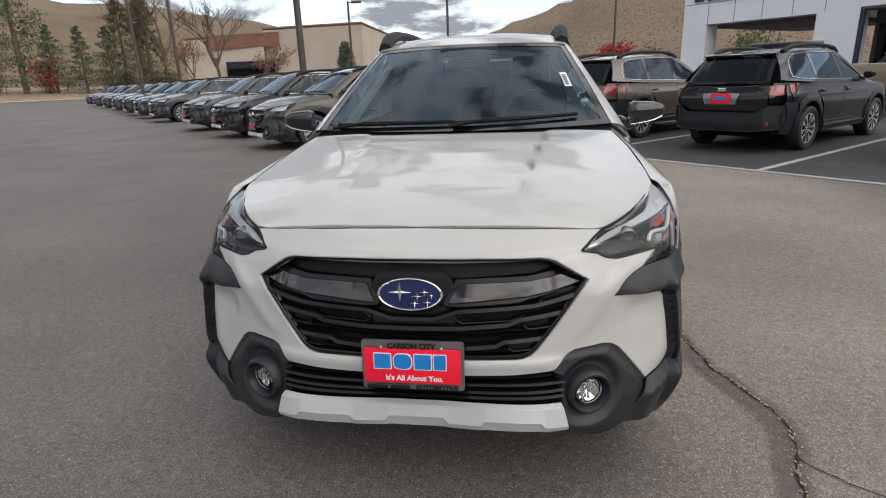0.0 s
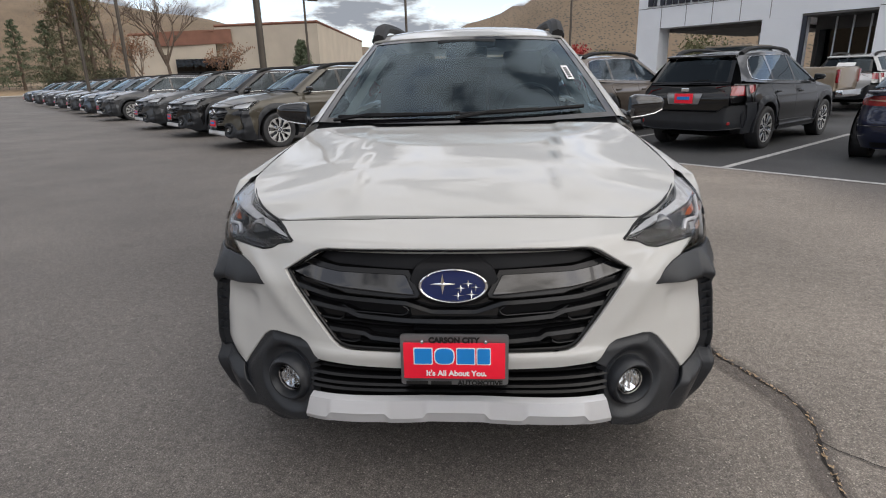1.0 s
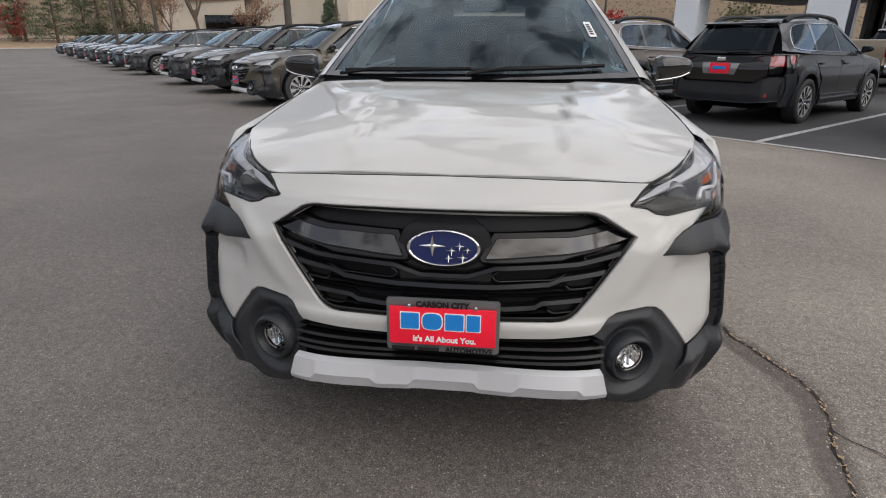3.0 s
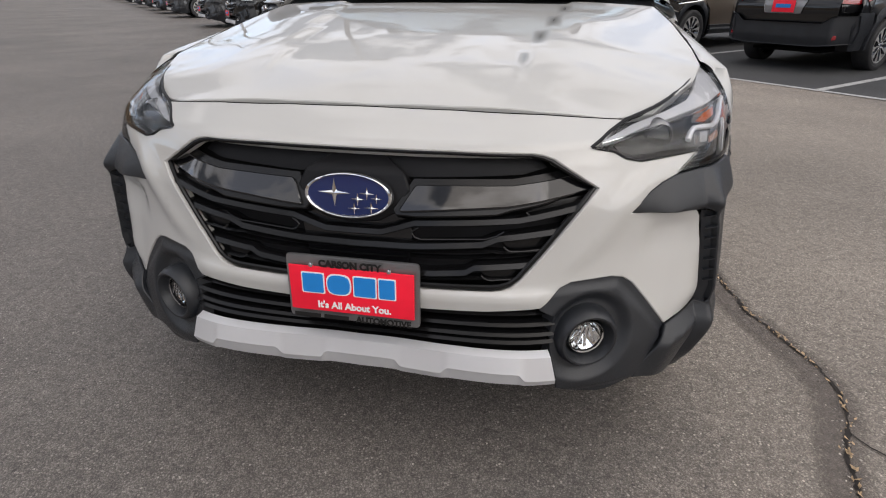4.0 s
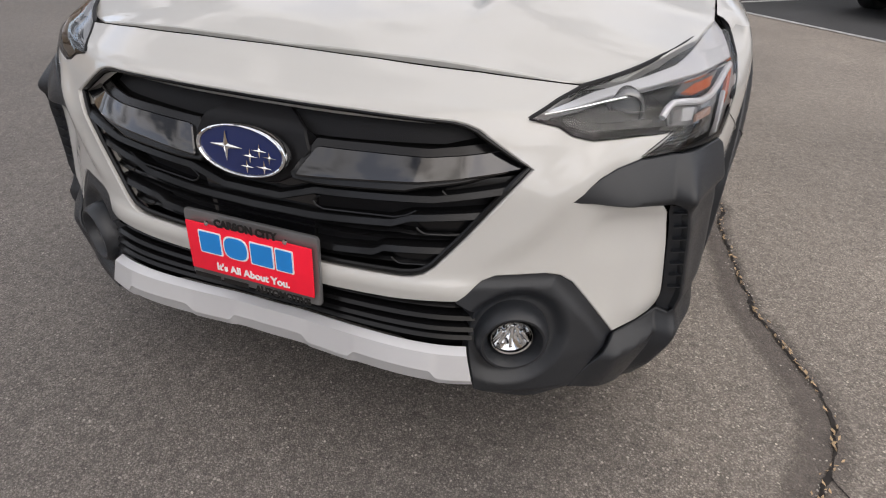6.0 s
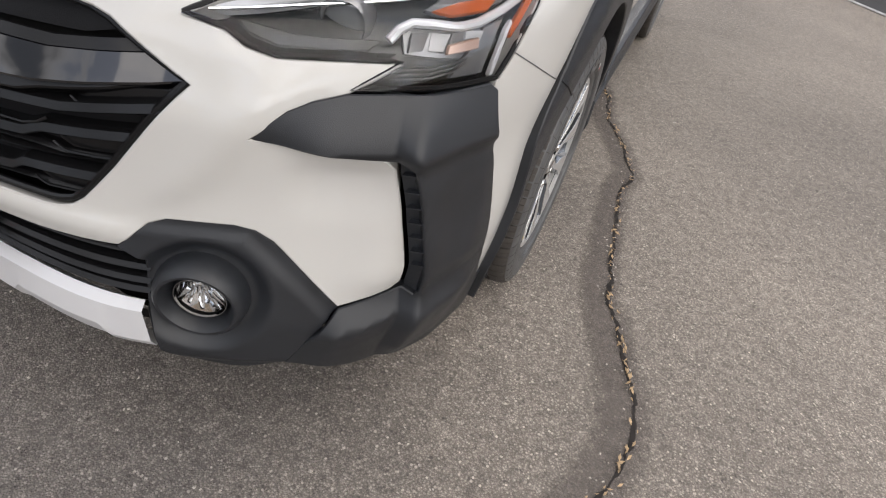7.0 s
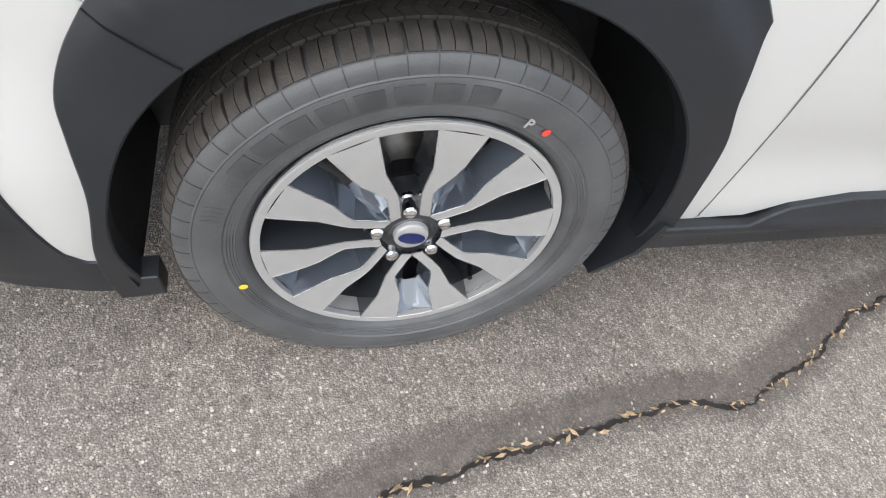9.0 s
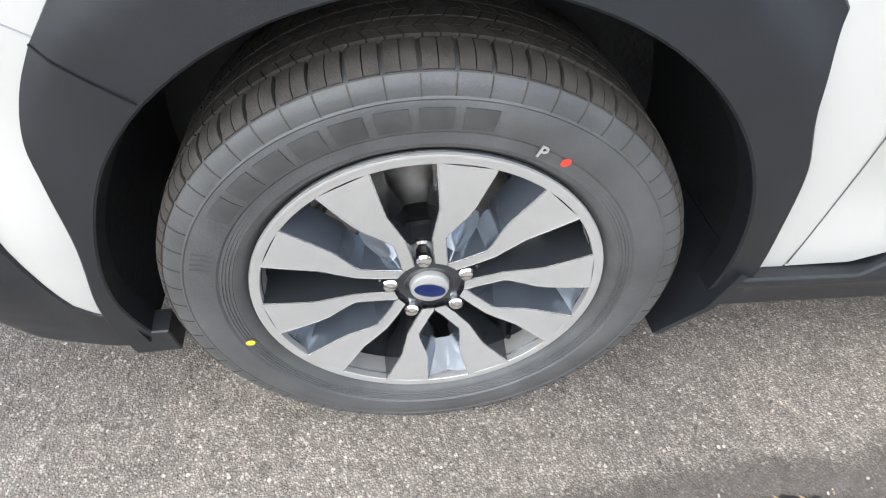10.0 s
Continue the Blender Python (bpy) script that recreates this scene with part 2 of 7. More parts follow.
def part(name, bm, mat, parent, label="", angle=38):
    ob = finish(name, bm, mat, angle)
    ob.parent = parent
    if label:
        tagged(ob, label)
    return ob


def thing(name, label, category, group="", kind="", m=None):
    ob = new(name)
    ob.empty_display_size = 0.1
    if m is not None:
        ob.matrix_world = m
    return tagged(ob, label, category, group, kind)


def cut_sheet(outline, step_a, step_b):
    """A flat sheet with that outline in its (a, b) plane, cut into a grid."""
    bm = bmesh.new()
    bm.faces.new([bm.verts.new((a, b, 0)) for a, b in outline])
    for axis, step in ((0, step_a), (1, step_b)):
        lo, hi = min(p[axis] for p in outline), max(p[axis] for p in outline)
        for k in range(math.ceil(lo / step), math.floor(hi / step) + 1):
            co, no = [0, 0, 0], [0, 0, 0]
            co[axis], no[axis] = k * step, 1
            if lo + 1e-4 < k * step < hi - 1e-4:
                bmesh.ops.bisect_plane(bm, geom=bm.verts[:] + bm.edges[:] + bm.faces[:], dist=1e-5, plane_co=co, plane_no=no)
    bmesh.ops.dissolve_degenerate(bm, edges=bm.edges, dist=4e-4)
    bmesh.ops.triangulate(bm, faces=[f for f in bm.faces if len(f.verts) > 4])
    return bm


def rounded(outline, radius, steps=3):
    """The outline with its corners rounded; radius: one number or one for each corner."""
    out, n = [], len(outline)
    for i, p in enumerate(outline):
        r = radius[i] if isinstance(radius, (list, tuple)) else radius
        p, a, b = Vector(p), Vector(outline[i - 1]), Vector(outline[(i + 1) % n])
        da, db = a - p, b - p
        r = min(r, da.length * .45, db.length * .45)
        if r < 1e-4:
            out.append(tuple(p))
            continue
        pa, pb = p + da.normalized() * r, p + db.normalized() * r
        for k in range(steps + 1):
            u = k / steps
            out.append(tuple(pa * (1 - u) ** 2 + p * 2 * u * (1 - u) + pb * u * u))
    return out


def panel(outline, surface, step=.03, lip=.014, edge=.0025, mirror=False, close=False, step_b=None):
    """A skin panel: the outline laid on surface(a, b) -> places, its rim turned inwards with a soft edge."""
    bm = cut_sheet(outline, step, step_b or step)
    if mirror:
        twin = bmesh.ops.duplicate(bm, geom=bm.verts[:] + bm.edges[:] + bm.faces[:])
        for v in twin["geom"]:
            if isinstance(v, bmesh.types.BMVert):
                v.co.x = -v.co.x
        bmesh.ops.reverse_faces(bm, faces=[f for f in twin["geom"] if isinstance(f, bmesh.types.BMFace)])
        bmesh.ops.remove_doubles(bm, verts=bm.verts, dist=1e-4)
    layer, mark = bm.verts.layers.float_vector.new("skin_normal"), bm.faces.layers.int.new("skin_face")
    bm.verts.index_update()
    co = np.array([v.co[:2] for v in bm.verts])
    pos = surface(co[:, 0], co[:, 1])
    h = 1e-3
    nor = np.cross(surface(co[:, 0] + h, co[:, 1]) - surface(co[:, 0] - h, co[:, 1]), surface(co[:, 0], co[:, 1] + h) - surface(co[:, 0], co[:, 1] - h))
    nor /= np.linalg.norm(nor, axis=1, keepdims=True) + 1e-12
    normal = {}
    for v, p, q in zip(bm.verts, pos, nor):
        v.co = p
        normal[v] = Vector(q)
    for v in bm.verts:
        v[layer] = normal[v]
    skins = set(bm.faces)
    if lip:
        bm.normal_update()
        rim = [e for e in bm.edges if e.is_boundary]
        out = {}
        for e in rim:
            f = e.link_faces[0]
            d = e.verts[1].co - e.verts[0].co
            if d.length < 1e-6:
                continue
            o = d.cross(f.normal if f.normal.length > .5 else normal[e.verts[0]]).normalized()
            if o.dot((e.verts[0].co + e.verts[1].co) / 2 - f.calc_center_median()) < 0:
                o = -o
            for v in e.verts:
                out[v] = out.get(v, Vector()) + o
        ring, was = rim, dict(normal)
        for step, (grow, depth) in enumerate(((edge * .6, edge * .6), (edge * .3, lip))):
            got = bmesh.ops.extrude_edge_only(bm, edges=ring)
            fresh = {v for v in got["geom"] if isinstance(v, bmesh.types.BMVert)}
            nxt, nxt_out = {}, {}
            for v in fresh:
                for e in v.link_edges:
                    o = e.other_vert(v)
                    if o not in fresh and o in was:
                        d = out.get(o, Vector())
                        d = d.normalized() if d.length > 1e-6 else d
                        nxt[v], nxt_out[v] = was[o], d
                        v.co = o.co + d * grow - was[o] * depth
            ring, was, out = [e for e in got["geom"] if isinstance(e, bmesh.types.BMEdge)], nxt, nxt_out
            ring = [e for e in ring if e.verts[0] in fresh and e.verts[1] in fresh]
    for f in bm.faces:
        f[mark] = 1 if f in skins else 0
    return bm


def add_box(bm, m, size=(1, 1, 1), bevel=0.0, segments=2):
    """A box of that size at the pose m, its edges rounded, added to bm."""
    made = bmesh.ops.create_cube(bm, size=1, matrix=m @ Matrix.Diagonal((*size, 1)))
    if bevel:
        edges = list({e for v in made["verts"] for e in v.link_edges})
        bmesh.ops.bevel(bm, geom=edges, offset=bevel, segments=segments, profile=.6, affect="EDGES", clamp_overlap=True)
    return bm


def box(m, size, bevel=0.0, segments=2):
    return add_box(bmesh.new(), m, size, bevel, segments)


def add_tube(bm, pts, radius, seg=10, cap=True):
    """A round bar through the places pts; radius: one number or one for each place."""
    pts = [Vector(p) for p in pts]
    rings, q, last = [], None, None
    for i, p in enumerate(pts):
        d = (pts[min(i + 1, len(pts) - 1)] - pts[max(i - 1, 0)]).normalized()
        q = d.to_track_quat("Z", "Y") if q is None else last.rotation_difference(d) @ q
        last = d
        r = radius[i] if isinstance(radius, (list, tuple)) else radius
        rings.append([bm.verts.new(p + q @ Vector((r * math.cos(k * math.tau / seg), r * math.sin(k * math.tau / seg), 0))) for k in range(seg)])
    for a, b in zip(rings, rings[1:]):
        for k in range(seg):
            bm.faces.new((a[k], a[(k + 1) % seg], b[(k + 1) % seg], b[k]))
    if cap:
        bm.faces.new(rings[0][::-1])
        bm.faces.new(rings[-1])
    return bm


def tube(pts, radius, seg=10, cap=True):
    return add_tube(bmesh.new(), pts, radius, seg, cap)


def lathe(profile, seg=64, closed=False, bm=None):
    """A turned body about the x axis from (x, r) pairs."""
    bm = bm or bmesh.new()
    rings = [[bm.verts.new((x, r * math.cos(k * math.tau / seg), r * math.sin(k * math.tau / seg))) for k in range(seg)] for x, r in profile]
    pairs = list(zip(rings, rings[1:])) + ([(rings[-1], rings[0])] if closed else [])
    for a, b in pairs:
        for k in range(seg):
            bm.faces.new((a[k], a[(k + 1) % seg], b[(k + 1) % seg], b[k]))
    return bm


def grid(fn, na, nb, bm=None):
    """A sheet of na x nb cells from fn(u, v), u and v from 0 to 1."""
    bm = bm or bmesh.new()
    vs = [[bm.verts.new(fn(i / na, j / nb)) for j in range(nb + 1)] for i in range(na + 1)]
    for i in range(na):
        for j in range(nb):
            bm.faces.new((vs[i][j], vs[i + 1][j], vs[i + 1][j + 1], vs[i][j + 1]))
    return bm


def thicken(bm, d):
    """Gives a sheet the thickness d."""
    bmesh.ops.recalc_face_normals(bm, faces=bm.faces)
    bmesh.ops.solidify(bm, geom=bm.faces[:], thickness=d)
    return bm


def text_mesh(words, size, m, depth=.0006, bold=0.0):
    """Words in the built-in font as a mesh, at the pose m, centred."""
    cu = bpy.data.curves.new("words", "FONT")
    cu.body, cu.size, cu.extrude, cu.offset = words, size, depth, bold
    cu.align_x, cu.align_y = "CENTER", "CENTER"
    ob = new("words", cu)
    me = bpy.data.meshes.new_from_object(ob.evaluated_get(bpy.context.evaluated_depsgraph_get()))
    bpy.data.objects.remove(ob)
    bpy.data.curves.remove(cu)
    bm = bmesh.new()
    bm.from_mesh(me)
    bpy.data.meshes.remove(me)
    bm.transform(m)
    return bm


def flip_x(bm):
    """Mirrors a bmesh across the car's middle."""
    bm.transform(Matrix.Diagonal((-1, 1, 1, 1)))
    layer = bm.verts.layers.float_vector.get("skin_normal")
    if layer is not None:
        for v in bm.verts:
            v[layer] = Vector((-v[layer][0], v[layer][1], v[layer][2]))
    bmesh.ops.reverse_faces(bm, faces=bm.faces)
    return bm


# ---- the car: local place is nose at y = 0.1, facing -y, wheels on z = 0 ----
AXLE_F, AXLE_R, HUB_Z, HUB_X = 1.082, 3.827, .342, .812


def dense(pts, step):
    """The polyline pts with no run longer than step."""
    out = []
    for a, b in zip(pts, pts[1:]):
        n = max(1, math.ceil(math.hypot(b[0] - a[0], b[1] - a[1]) / step))
        out += [(a[0] + (b[0] - a[0]) * k / n, a[1] + (b[1] - a[1]) * k / n) for k in range(n)]
    return out + [pts[-1]]


def skin(off=0.0):
    return lambda s, z: shell(s, z, off if not callable(off) else off(s, z))


def hood_at(x, y):
    """The bonnet's height, with its crown and its two shoulder creases."""
    x, y = np.asarray(x, float), np.asarray(y, float)
    zc = curve([.2, .275, .35, .45, .6, .9, 1.31, 1.6], [.84, .881, .915, .946, .977, 1.022, 1.072, 1.095], y)
    ze = curve([.2, .375, .504, .628, .74, .9, 1.2, 1.45, 1.6], [.80, .857, .893, .912, .935, .962, 1.016, 1.060, 1.08], y)
    xe = curve([.2, .375, .504, .628, .74, .9, 1.2, 1.45, 1.6], [.58, .585, .704, .764, .80, .80, .78, .745, .73], y)
    k = np.where(y < .375, .05 + .015 * (y - .275) / .1, zc - ze)
    z = zc - k * np.abs(x / xe) ** 2.3
    ridge = .30 + .13 * (y - .3)
    rise = smooth(.32, .65, y) * (1 - .4 * smooth(1.0, 1.4, y))
    z = z + .015 * rise * smooth(-.016, .016, np.abs(x) - ridge) * (1 - smooth(.06, .34, np.abs(x) - ridge))
    return z


def hood_skin(off=0.0):
    return lambda x, y: np.stack([x, y, hood_at(x, y) + off], -1)


def screen_at(u, v, off=0.0):
    """The windscreen: u across from -1 to 1, v up from 0 to 1."""
    u, v = np.asarray(u, float), np.asarray(v, float)
    x = u * (.762 - .202 * v)
    y = (1.345 + .185 * u * u) * (1 - v) + (2.10 + .12 * u * u) * v
    z = (1.080 + .006 * u * u) * (1 - v) + (1.512 - .014 * u * u) * v + .045 * v * (1 - v)
    return np.stack([x, y - off, z + off], -1)


def roof_at(u, y, off=0.0):
    u, y = np.asarray(u, float), np.asarray(y, float)
    z = curve([2.0, 2.12, 2.4, 2.8, 3.3, 3.9, 4.4, 4.6], [1.49, 1.522, 1.580, 1.607, 1.603, 1.578, 1.54, 1.52], y) - .042 * np.abs(u) ** 2.4
    x = u * curve([2.0, 2.4, 3.0, 3.9, 4.4, 4.6], [.55, .578, .588, .575, .55, .54], y)
    return np.stack([x, y, z + off], -1)


def cabin_side(y, v, off=0.0):
    """The left flank from the belt (v = 0) to the roof's edge (v = 1)."""
    y, v = np.asarray(y, float), np.asarray(v, float)
    zb = curve([1.5, 2.0, 3.0, 3.9, 4.5], [1.02, 1.035, 1.06, 1.09, 1.12], y)
    xb = curve([1.5, 2.0, 3.0, 3.9, 4.5, 4.8], [.853, .856, .856, .845, .80, .76], y)
    top = roof_at(1.0, np.clip(y, 2.2, 4.5))
    xt, zt = top[..., 0] + .012, top[..., 2] - .012
    x = xb * (1 - v) + xt * v + .03 * v * (1 - v)
    return np.stack([x + off, y, zb * (1 - v) + zt * v], -1)


WHEEL_CACHE = {}


def wheel_parts(detail):
    """Meshes of one wheel: list of (name, mesh, label), the first one the parent."""
    if detail in WHEEL_CACHE:
        return WHEEL_CACHE[detail]
    out = []

    def keep(name, bm, mat, label="", angle=38):
        ob = finish(name, bm, mat, angle)
        me = ob.data
        bpy.data.objects.remove(ob)
        out.append((name, me, label))

    seg = 96 if detail else 40
    # rim: barrel with its outer flange
    keep("wheel", lathe([(.090, .2262), (.096, .2290), (.0985, .2335), (.0990, .2385), (.0980, .2405), (.0955, .2425), (.090, .2410), (.078, .236), (.03, .222), (-.09, .224), (-.1, .24)], seg), M["wheeldark"], "dark alloy wheel barrel")
    keep("rim_edge", lathe([(.060, .2262), (.1020, .2276), (.1028, .2284), (.1031, .2320), (.1033, .2365), (.1037, .2385), (.1030, .2408), (.1000, .2420), (.0965, .2400)], seg), M["machined"], "bright machined wheel rim edge", 30)
    # tyre
    prof = [(.088, .238), (.096, .2465), (.104, .252), (.1075, .257), (.1085, .2600), (.1098, .2606), (.1092, .2640), (.1107, .2646), (.1101, .2680), (.1116, .2686), (.1110, .2718), (.1124, .2724), (.1120, .276), (.1150, .279), (.1172, .288), (.1180, .298), (.1172, .309), (.1150, .3155), (.1160, .3172), (.1145, .3195), (.1138, .3250), (.1122, .3310), (.1098, .3365), (.1066, .3405), (.1020, .3425), (.0960, .3440), (.088, .3460), (.080, .3475), (.0, .3490)]
    prof = prof + [(-x, r) for x, r in prof[-2::-1]]
    bm = lathe(prof, seg * 2 if detail else seg)
    keep("tyre", bm, M["rubber"] if detail else M["tyreshaded"], "black all-season tyre with raised sidewall rings", 24)
    if detail:
        # tread: shoulder blocks with grooves between, and three ribs of sipe-cut blocks
        bm = bmesh.new()
        n = 60

        def lug(into, rows_, a0, a1, drop):
            """A block of tread between the angles a0 and a1 along the profile rows_."""
            cut = [a0 + (a1 - a0) * k / 2 for k in range(3)]
            up = [[into.verts.new((x, rad * math.cos(q), rad * math.sin(q))) for q in cut] for x, rad in rows_]
            lo = [[into.verts.new((x - drop * .4 * math.copysign(1, x), (rad - drop) * math.cos(q), (rad - drop) * math.sin(q))) for q in cut] for x, rad in rows_]
            for i in range(len(rows_) - 1):
                for j in range(2):
                    into.faces.new((up[i][j], up[i + 1][j], up[i + 1][j + 1], up[i][j + 1]))
                for j in (0, 2):
                    into.faces.new((up[i][j], up[i + 1][j], lo[i + 1][j], lo[i][j]))
            for i in (0, -1):
                for j in range(2):
                    into.faces.new((up[i][j], up[i][j + 1], lo[i][j + 1], lo[i][j]))
        for k in range(n):
            a, w = k * math.tau / n, math.tau / n
            for sx in (1, -1):
                crown_rows = [(sx * x, r) for x, r in ((.064, .3545), (.080, .3538), (.090, .3520), (.099, .3484), (.1052, .3432))]
                lug(bm, crown_rows, a + w * .07, a + w * .482, .007)
                lug(bm, crown_rows, a + w * .518, a + w * .93, .007)
                lug(bm, [(sx * x, r) for x, r in ((.1076, .3404), (.1104, .3365), (.1128, .3310), (.1143, .3250), (.1150, .3200))], a - w * .022, a + w * .022, .003)
            for q, x0, x1, twist in ((0, .022, .058, .30), (.5, -.017, .017, -.25), (.25, -.058, -.022, .30)):
                for e in (0, .5):
                    a2, hw, tw = a + (q + e) * w, w * .225, w * twist
                    for xa, xb, ta, tb in ((x0, (x0 + x1) / 2 - .0006, 0, tw), ((x0 + x1) / 2 + .0006, x1, tw, .3 * tw)):
                        pts = [(xa, -hw + ta), (xb, -hw + tb), (xb, hw + tb), (xa, hw + ta)]
                        up = [bm.verts.new((x, .3558 * math.cos(a2 + d), .3558 * math.sin(a2 + d))) for x, d in pts]
                        lo = [bm.verts.new((x, .349 * math.cos(a2 + d), .349 * math.sin(a2 + d))) for x, d in pts]
                        bm.faces.new(up)
                        for i in range(4):
                            bm.faces.new((up[i], up[(i + 1) % 4], lo[(i + 1) % 4], lo[i]))
        keep("tread", bm, M["tread"], "grooved tread blocks with dusty brown tint", 30)
    if detail:
        # raised plain bars and rings on the sidewall, dots of paint
        def wall(a, r, up=0.0):
            x = float(np.interp(r, [.262, .276, .288, .298, .309, .3155], [.1085, .1122, .1172, .1180, .1172, .1150])) + up
            return Vector((x, r * math.cos(a), r * math.sin(a)))
        spin = radians(27.8)
        for k in range(8):
            bm = bmesh.new()
            a0 = radians(146 - 8.6 * k) - spin
            for j in range(4):
                a1, a2 = a0 - radians(6.6) * j / 4, a0 - radians(6.6) * (j + 1) / 4
                for r1, r2 in ((.283, .296), (.296, .309)):
                    bm.faces.new([bm.verts.new(wall(*q, .0016)) for q in ((a1, r1), (a1, r2), (a2, r2), (a2, r1))])
            bmesh.ops.remove_doubles(bm, verts=bm.verts, dist=1e-5)
            rim_ = bmesh.ops.extrude_edge_only(bm, edges=[e for e in bm.edges if e.is_boundary])
            for v in rim_["geom"]:
                if isinstance(v, bmesh.types.BMVert):
                    v.co.x -= .0022
            keep("sidewall_bar", bm, M["letter"], "raised plain bar on the sidewall")
        for k in range(4):
            bm = bmesh.new()
            a0 = radians(164 - 1.7 * k) - spin
            v = [bm.verts.new(wall(*q, .0010)) for q in ((a0, .284), (a0 - .012, .2965), (a0, .309), (a0 - .008, .309), (a0 - .020, .2965), (a0 - .008, .284))]
            bm.faces.new((v[0], v[1], v[4], v[5]))
            bm.faces.new((v[1], v[2], v[3], v[4]))
            keep("sidewall_chevron", bm, M["letter"], "raised chevron on the sidewall")
        for name, mat, ang, rad, size in (("paint_dot", M["reddot"], 59.5, .2745, .0065), ("paint_dot", M["yellow"], 197.0, .268, .0075)):
            c = wall(radians(ang) - spin, rad, .0042)
            bm = bmesh.new()
            bm.faces.new([bm.verts.new(c + Vector((0, size * math.cos(k * math.tau / 14), size * .8 * math.sin(k * math.tau / 14)))) for k in range(14)])
            keep(name, bm, mat, "dot of marking paint")
        a = radians(66.5) - spin
        bm = text_mesh("P", .021, Matrix.Translation(wall(a, .2745, .0055)) @ Matrix(((0, 0, 1), (1, 0, 0), (0, 1, 0))).to_4x4() @ Matrix.Rotation(a - math.pi / 2, 4, "Z"), bold=.0004)
        keep("paint_mark", bm, M["machined"], "faint grey painted letter mark")
    # spokes: five pairs that meet at the hub, each face machined, flanks dark
    def edge_a(r):
        """Half the angle of the open window that holds a wheel nut."""
        return math.atan2(float(np.interp(r, [.050, .075, .106, .158, .2285, .2325], [.0150, .0155, .0180, .0335, .0385, .0390])), r)

    def edge_b(r):
        """The other edge of the spoke: the pocket between the two spokes of a pair, widest halfway out."""
        return radians(36) - math.atan2(float(np.interp(r, [.050, .056, .066, .105, .116, .150, .168, .2285, .2325], [.0, .002, .0095, .0325, .0325, .0268, .0272, .0350, .0352])), r)

    def face_x(r):
        return .1030 - .020 * max(0, 1 - r / .2325) ** 1.5

    radii = [.050, .056, .066, .075, .086, .095, .105, .116, .125, .137, .150, .158, .168, .180, .195, .212, .222, .2290]
    face, flank, flank_b, edge_bm = bmesh.new(), bmesh.new(), bmesh.new(), bmesh.new()
    for sgn in (1, -1):
        top_a, top_b, low_a, low_b = [], [], [], []
        for r in radii:
            ta, tb = edge_a(r), edge_b(r)
            dx = face_x(r)
            for lst, th, x, rr in ((top_a, ta, dx, r), (top_b, tb, dx, r), (low_a, ta - .030 * .12 / r, dx - .060, r), (low_b, tb + (radians(36) - tb) * (.42 if r < .15 else .55), dx - .046 + .030 * max(0, 1 - r / .10), r)):
                th2 = sgn * (th - radians(36))
                lst.append((x, rr * math.cos(th2), rr * math.sin(th2)))
        va, vb = [face.verts.new(p) for p in top_a], [face.verts.new(p) for p in top_b]
        for i in range(len(radii) - 1):
            face.faces.new((va[i], va[i + 1], vb[i + 1], vb[i]))
        for top in (top_a, top_b):
            add_tube(edge_bm, [(x - .0006, y_, z_) for x, y_, z_ in top], .0011, 5, False)
        for top, low, fl in ((top_a, low_a, flank), (top_b, low_b, flank_b)):
            vt, vl = [fl.verts.new(p) for p in top], [fl.verts.new(p) for p in low]
            for i in range(len(radii) - 1):
                fl.faces.new((vt[i], vt[i + 1], vl[i + 1], vl[i]))
    # sloped floor of the pocket between the two spokes of a pair
    def pocket(r, x, u):
        th = (radians(36) - edge_b(r)) * (2 * u - 1) * 1.15
        return (x, r * math.cos(th), r * math.sin(th))
    ramps = []
    for ra, xa, rb, xb in ((.058, .082, .122, .046), (.190, .046, .226, .098)):
        ramps.append(grid(lambda u, v: pocket(ra + (rb - ra) * v, xa + (xb - xa) * v + (.008 if rb < .2 else -.010) * (1 - abs(2 * u - 1)) * (1 - v if rb < .2 else v), u), 4, 5))
    bmesh.ops.remove_doubles(face, verts=face.verts, dist=1e-5)
    bmesh.ops.recalc_face_normals(face, faces=face.faces)
    face_me = finish("spoke", face, M["machined"])
    flank_me = finish("spoke_flank", flank, M["wheeldark"], 20)
    flank2_me = finish("spoke_facet", flank_b, M["wheelfacet"], 20)
    pocket_me, ramp_me = finish("spoke_pocket", ramps[0], M["wheelfacet"], 20), finish("spoke_ramp", ramps[1], M["wheelfacet"], 20)
    edge_me = finish("spoke_edge", edge_bm, M["wheeledge"], 60) if detail else edge_bm.free()
    rot = [Matrix.Rotation(k * math.tau / 5 + radians(36), 4, "X") for k in range(5)]
    for name, ob, label in (("spoke", face_me, "machined silver spoke pair"), ("spoke_flank", flank_me, "dark spoke flanks"), ("spoke_facet", flank2_me, "glossy blue-grey spoke facets"), ("spoke_pocket", pocket_me, "sloped pocket floor between spokes"), ("spoke_ramp", ramp_me, "blue-grey ramp at the pocket's outer end"), ("spoke_edge", edge_me, "bright chamfer along the spoke edges")):
        if ob is None:
            continue
        me = ob.data
        bpy.data.objects.remove(ob)
        for r in rot:
            out.append((name, me, label, r))
    # hub, lugs, cap, disc, calliper
    keep("hub", lathe([(.030, .0), (.030, .075), (.060, .072), (.0765, .062), (.083, .052), (.0845, .036), (.083, .034), (.083, 0.001)], seg), M["wheeldark"], "dark wheel hub")
    cap = lathe([(.080, .0285), (.0895, .0280), (.0925, .0265), (.0945, .020), (.0950, .001)], 40)
    keep("hub_cap", cap, M["machined"], "silver hub cap")
    bm = bmesh.new()
    tilt = Matrix.Rotation(radians(-40), 3, "X")
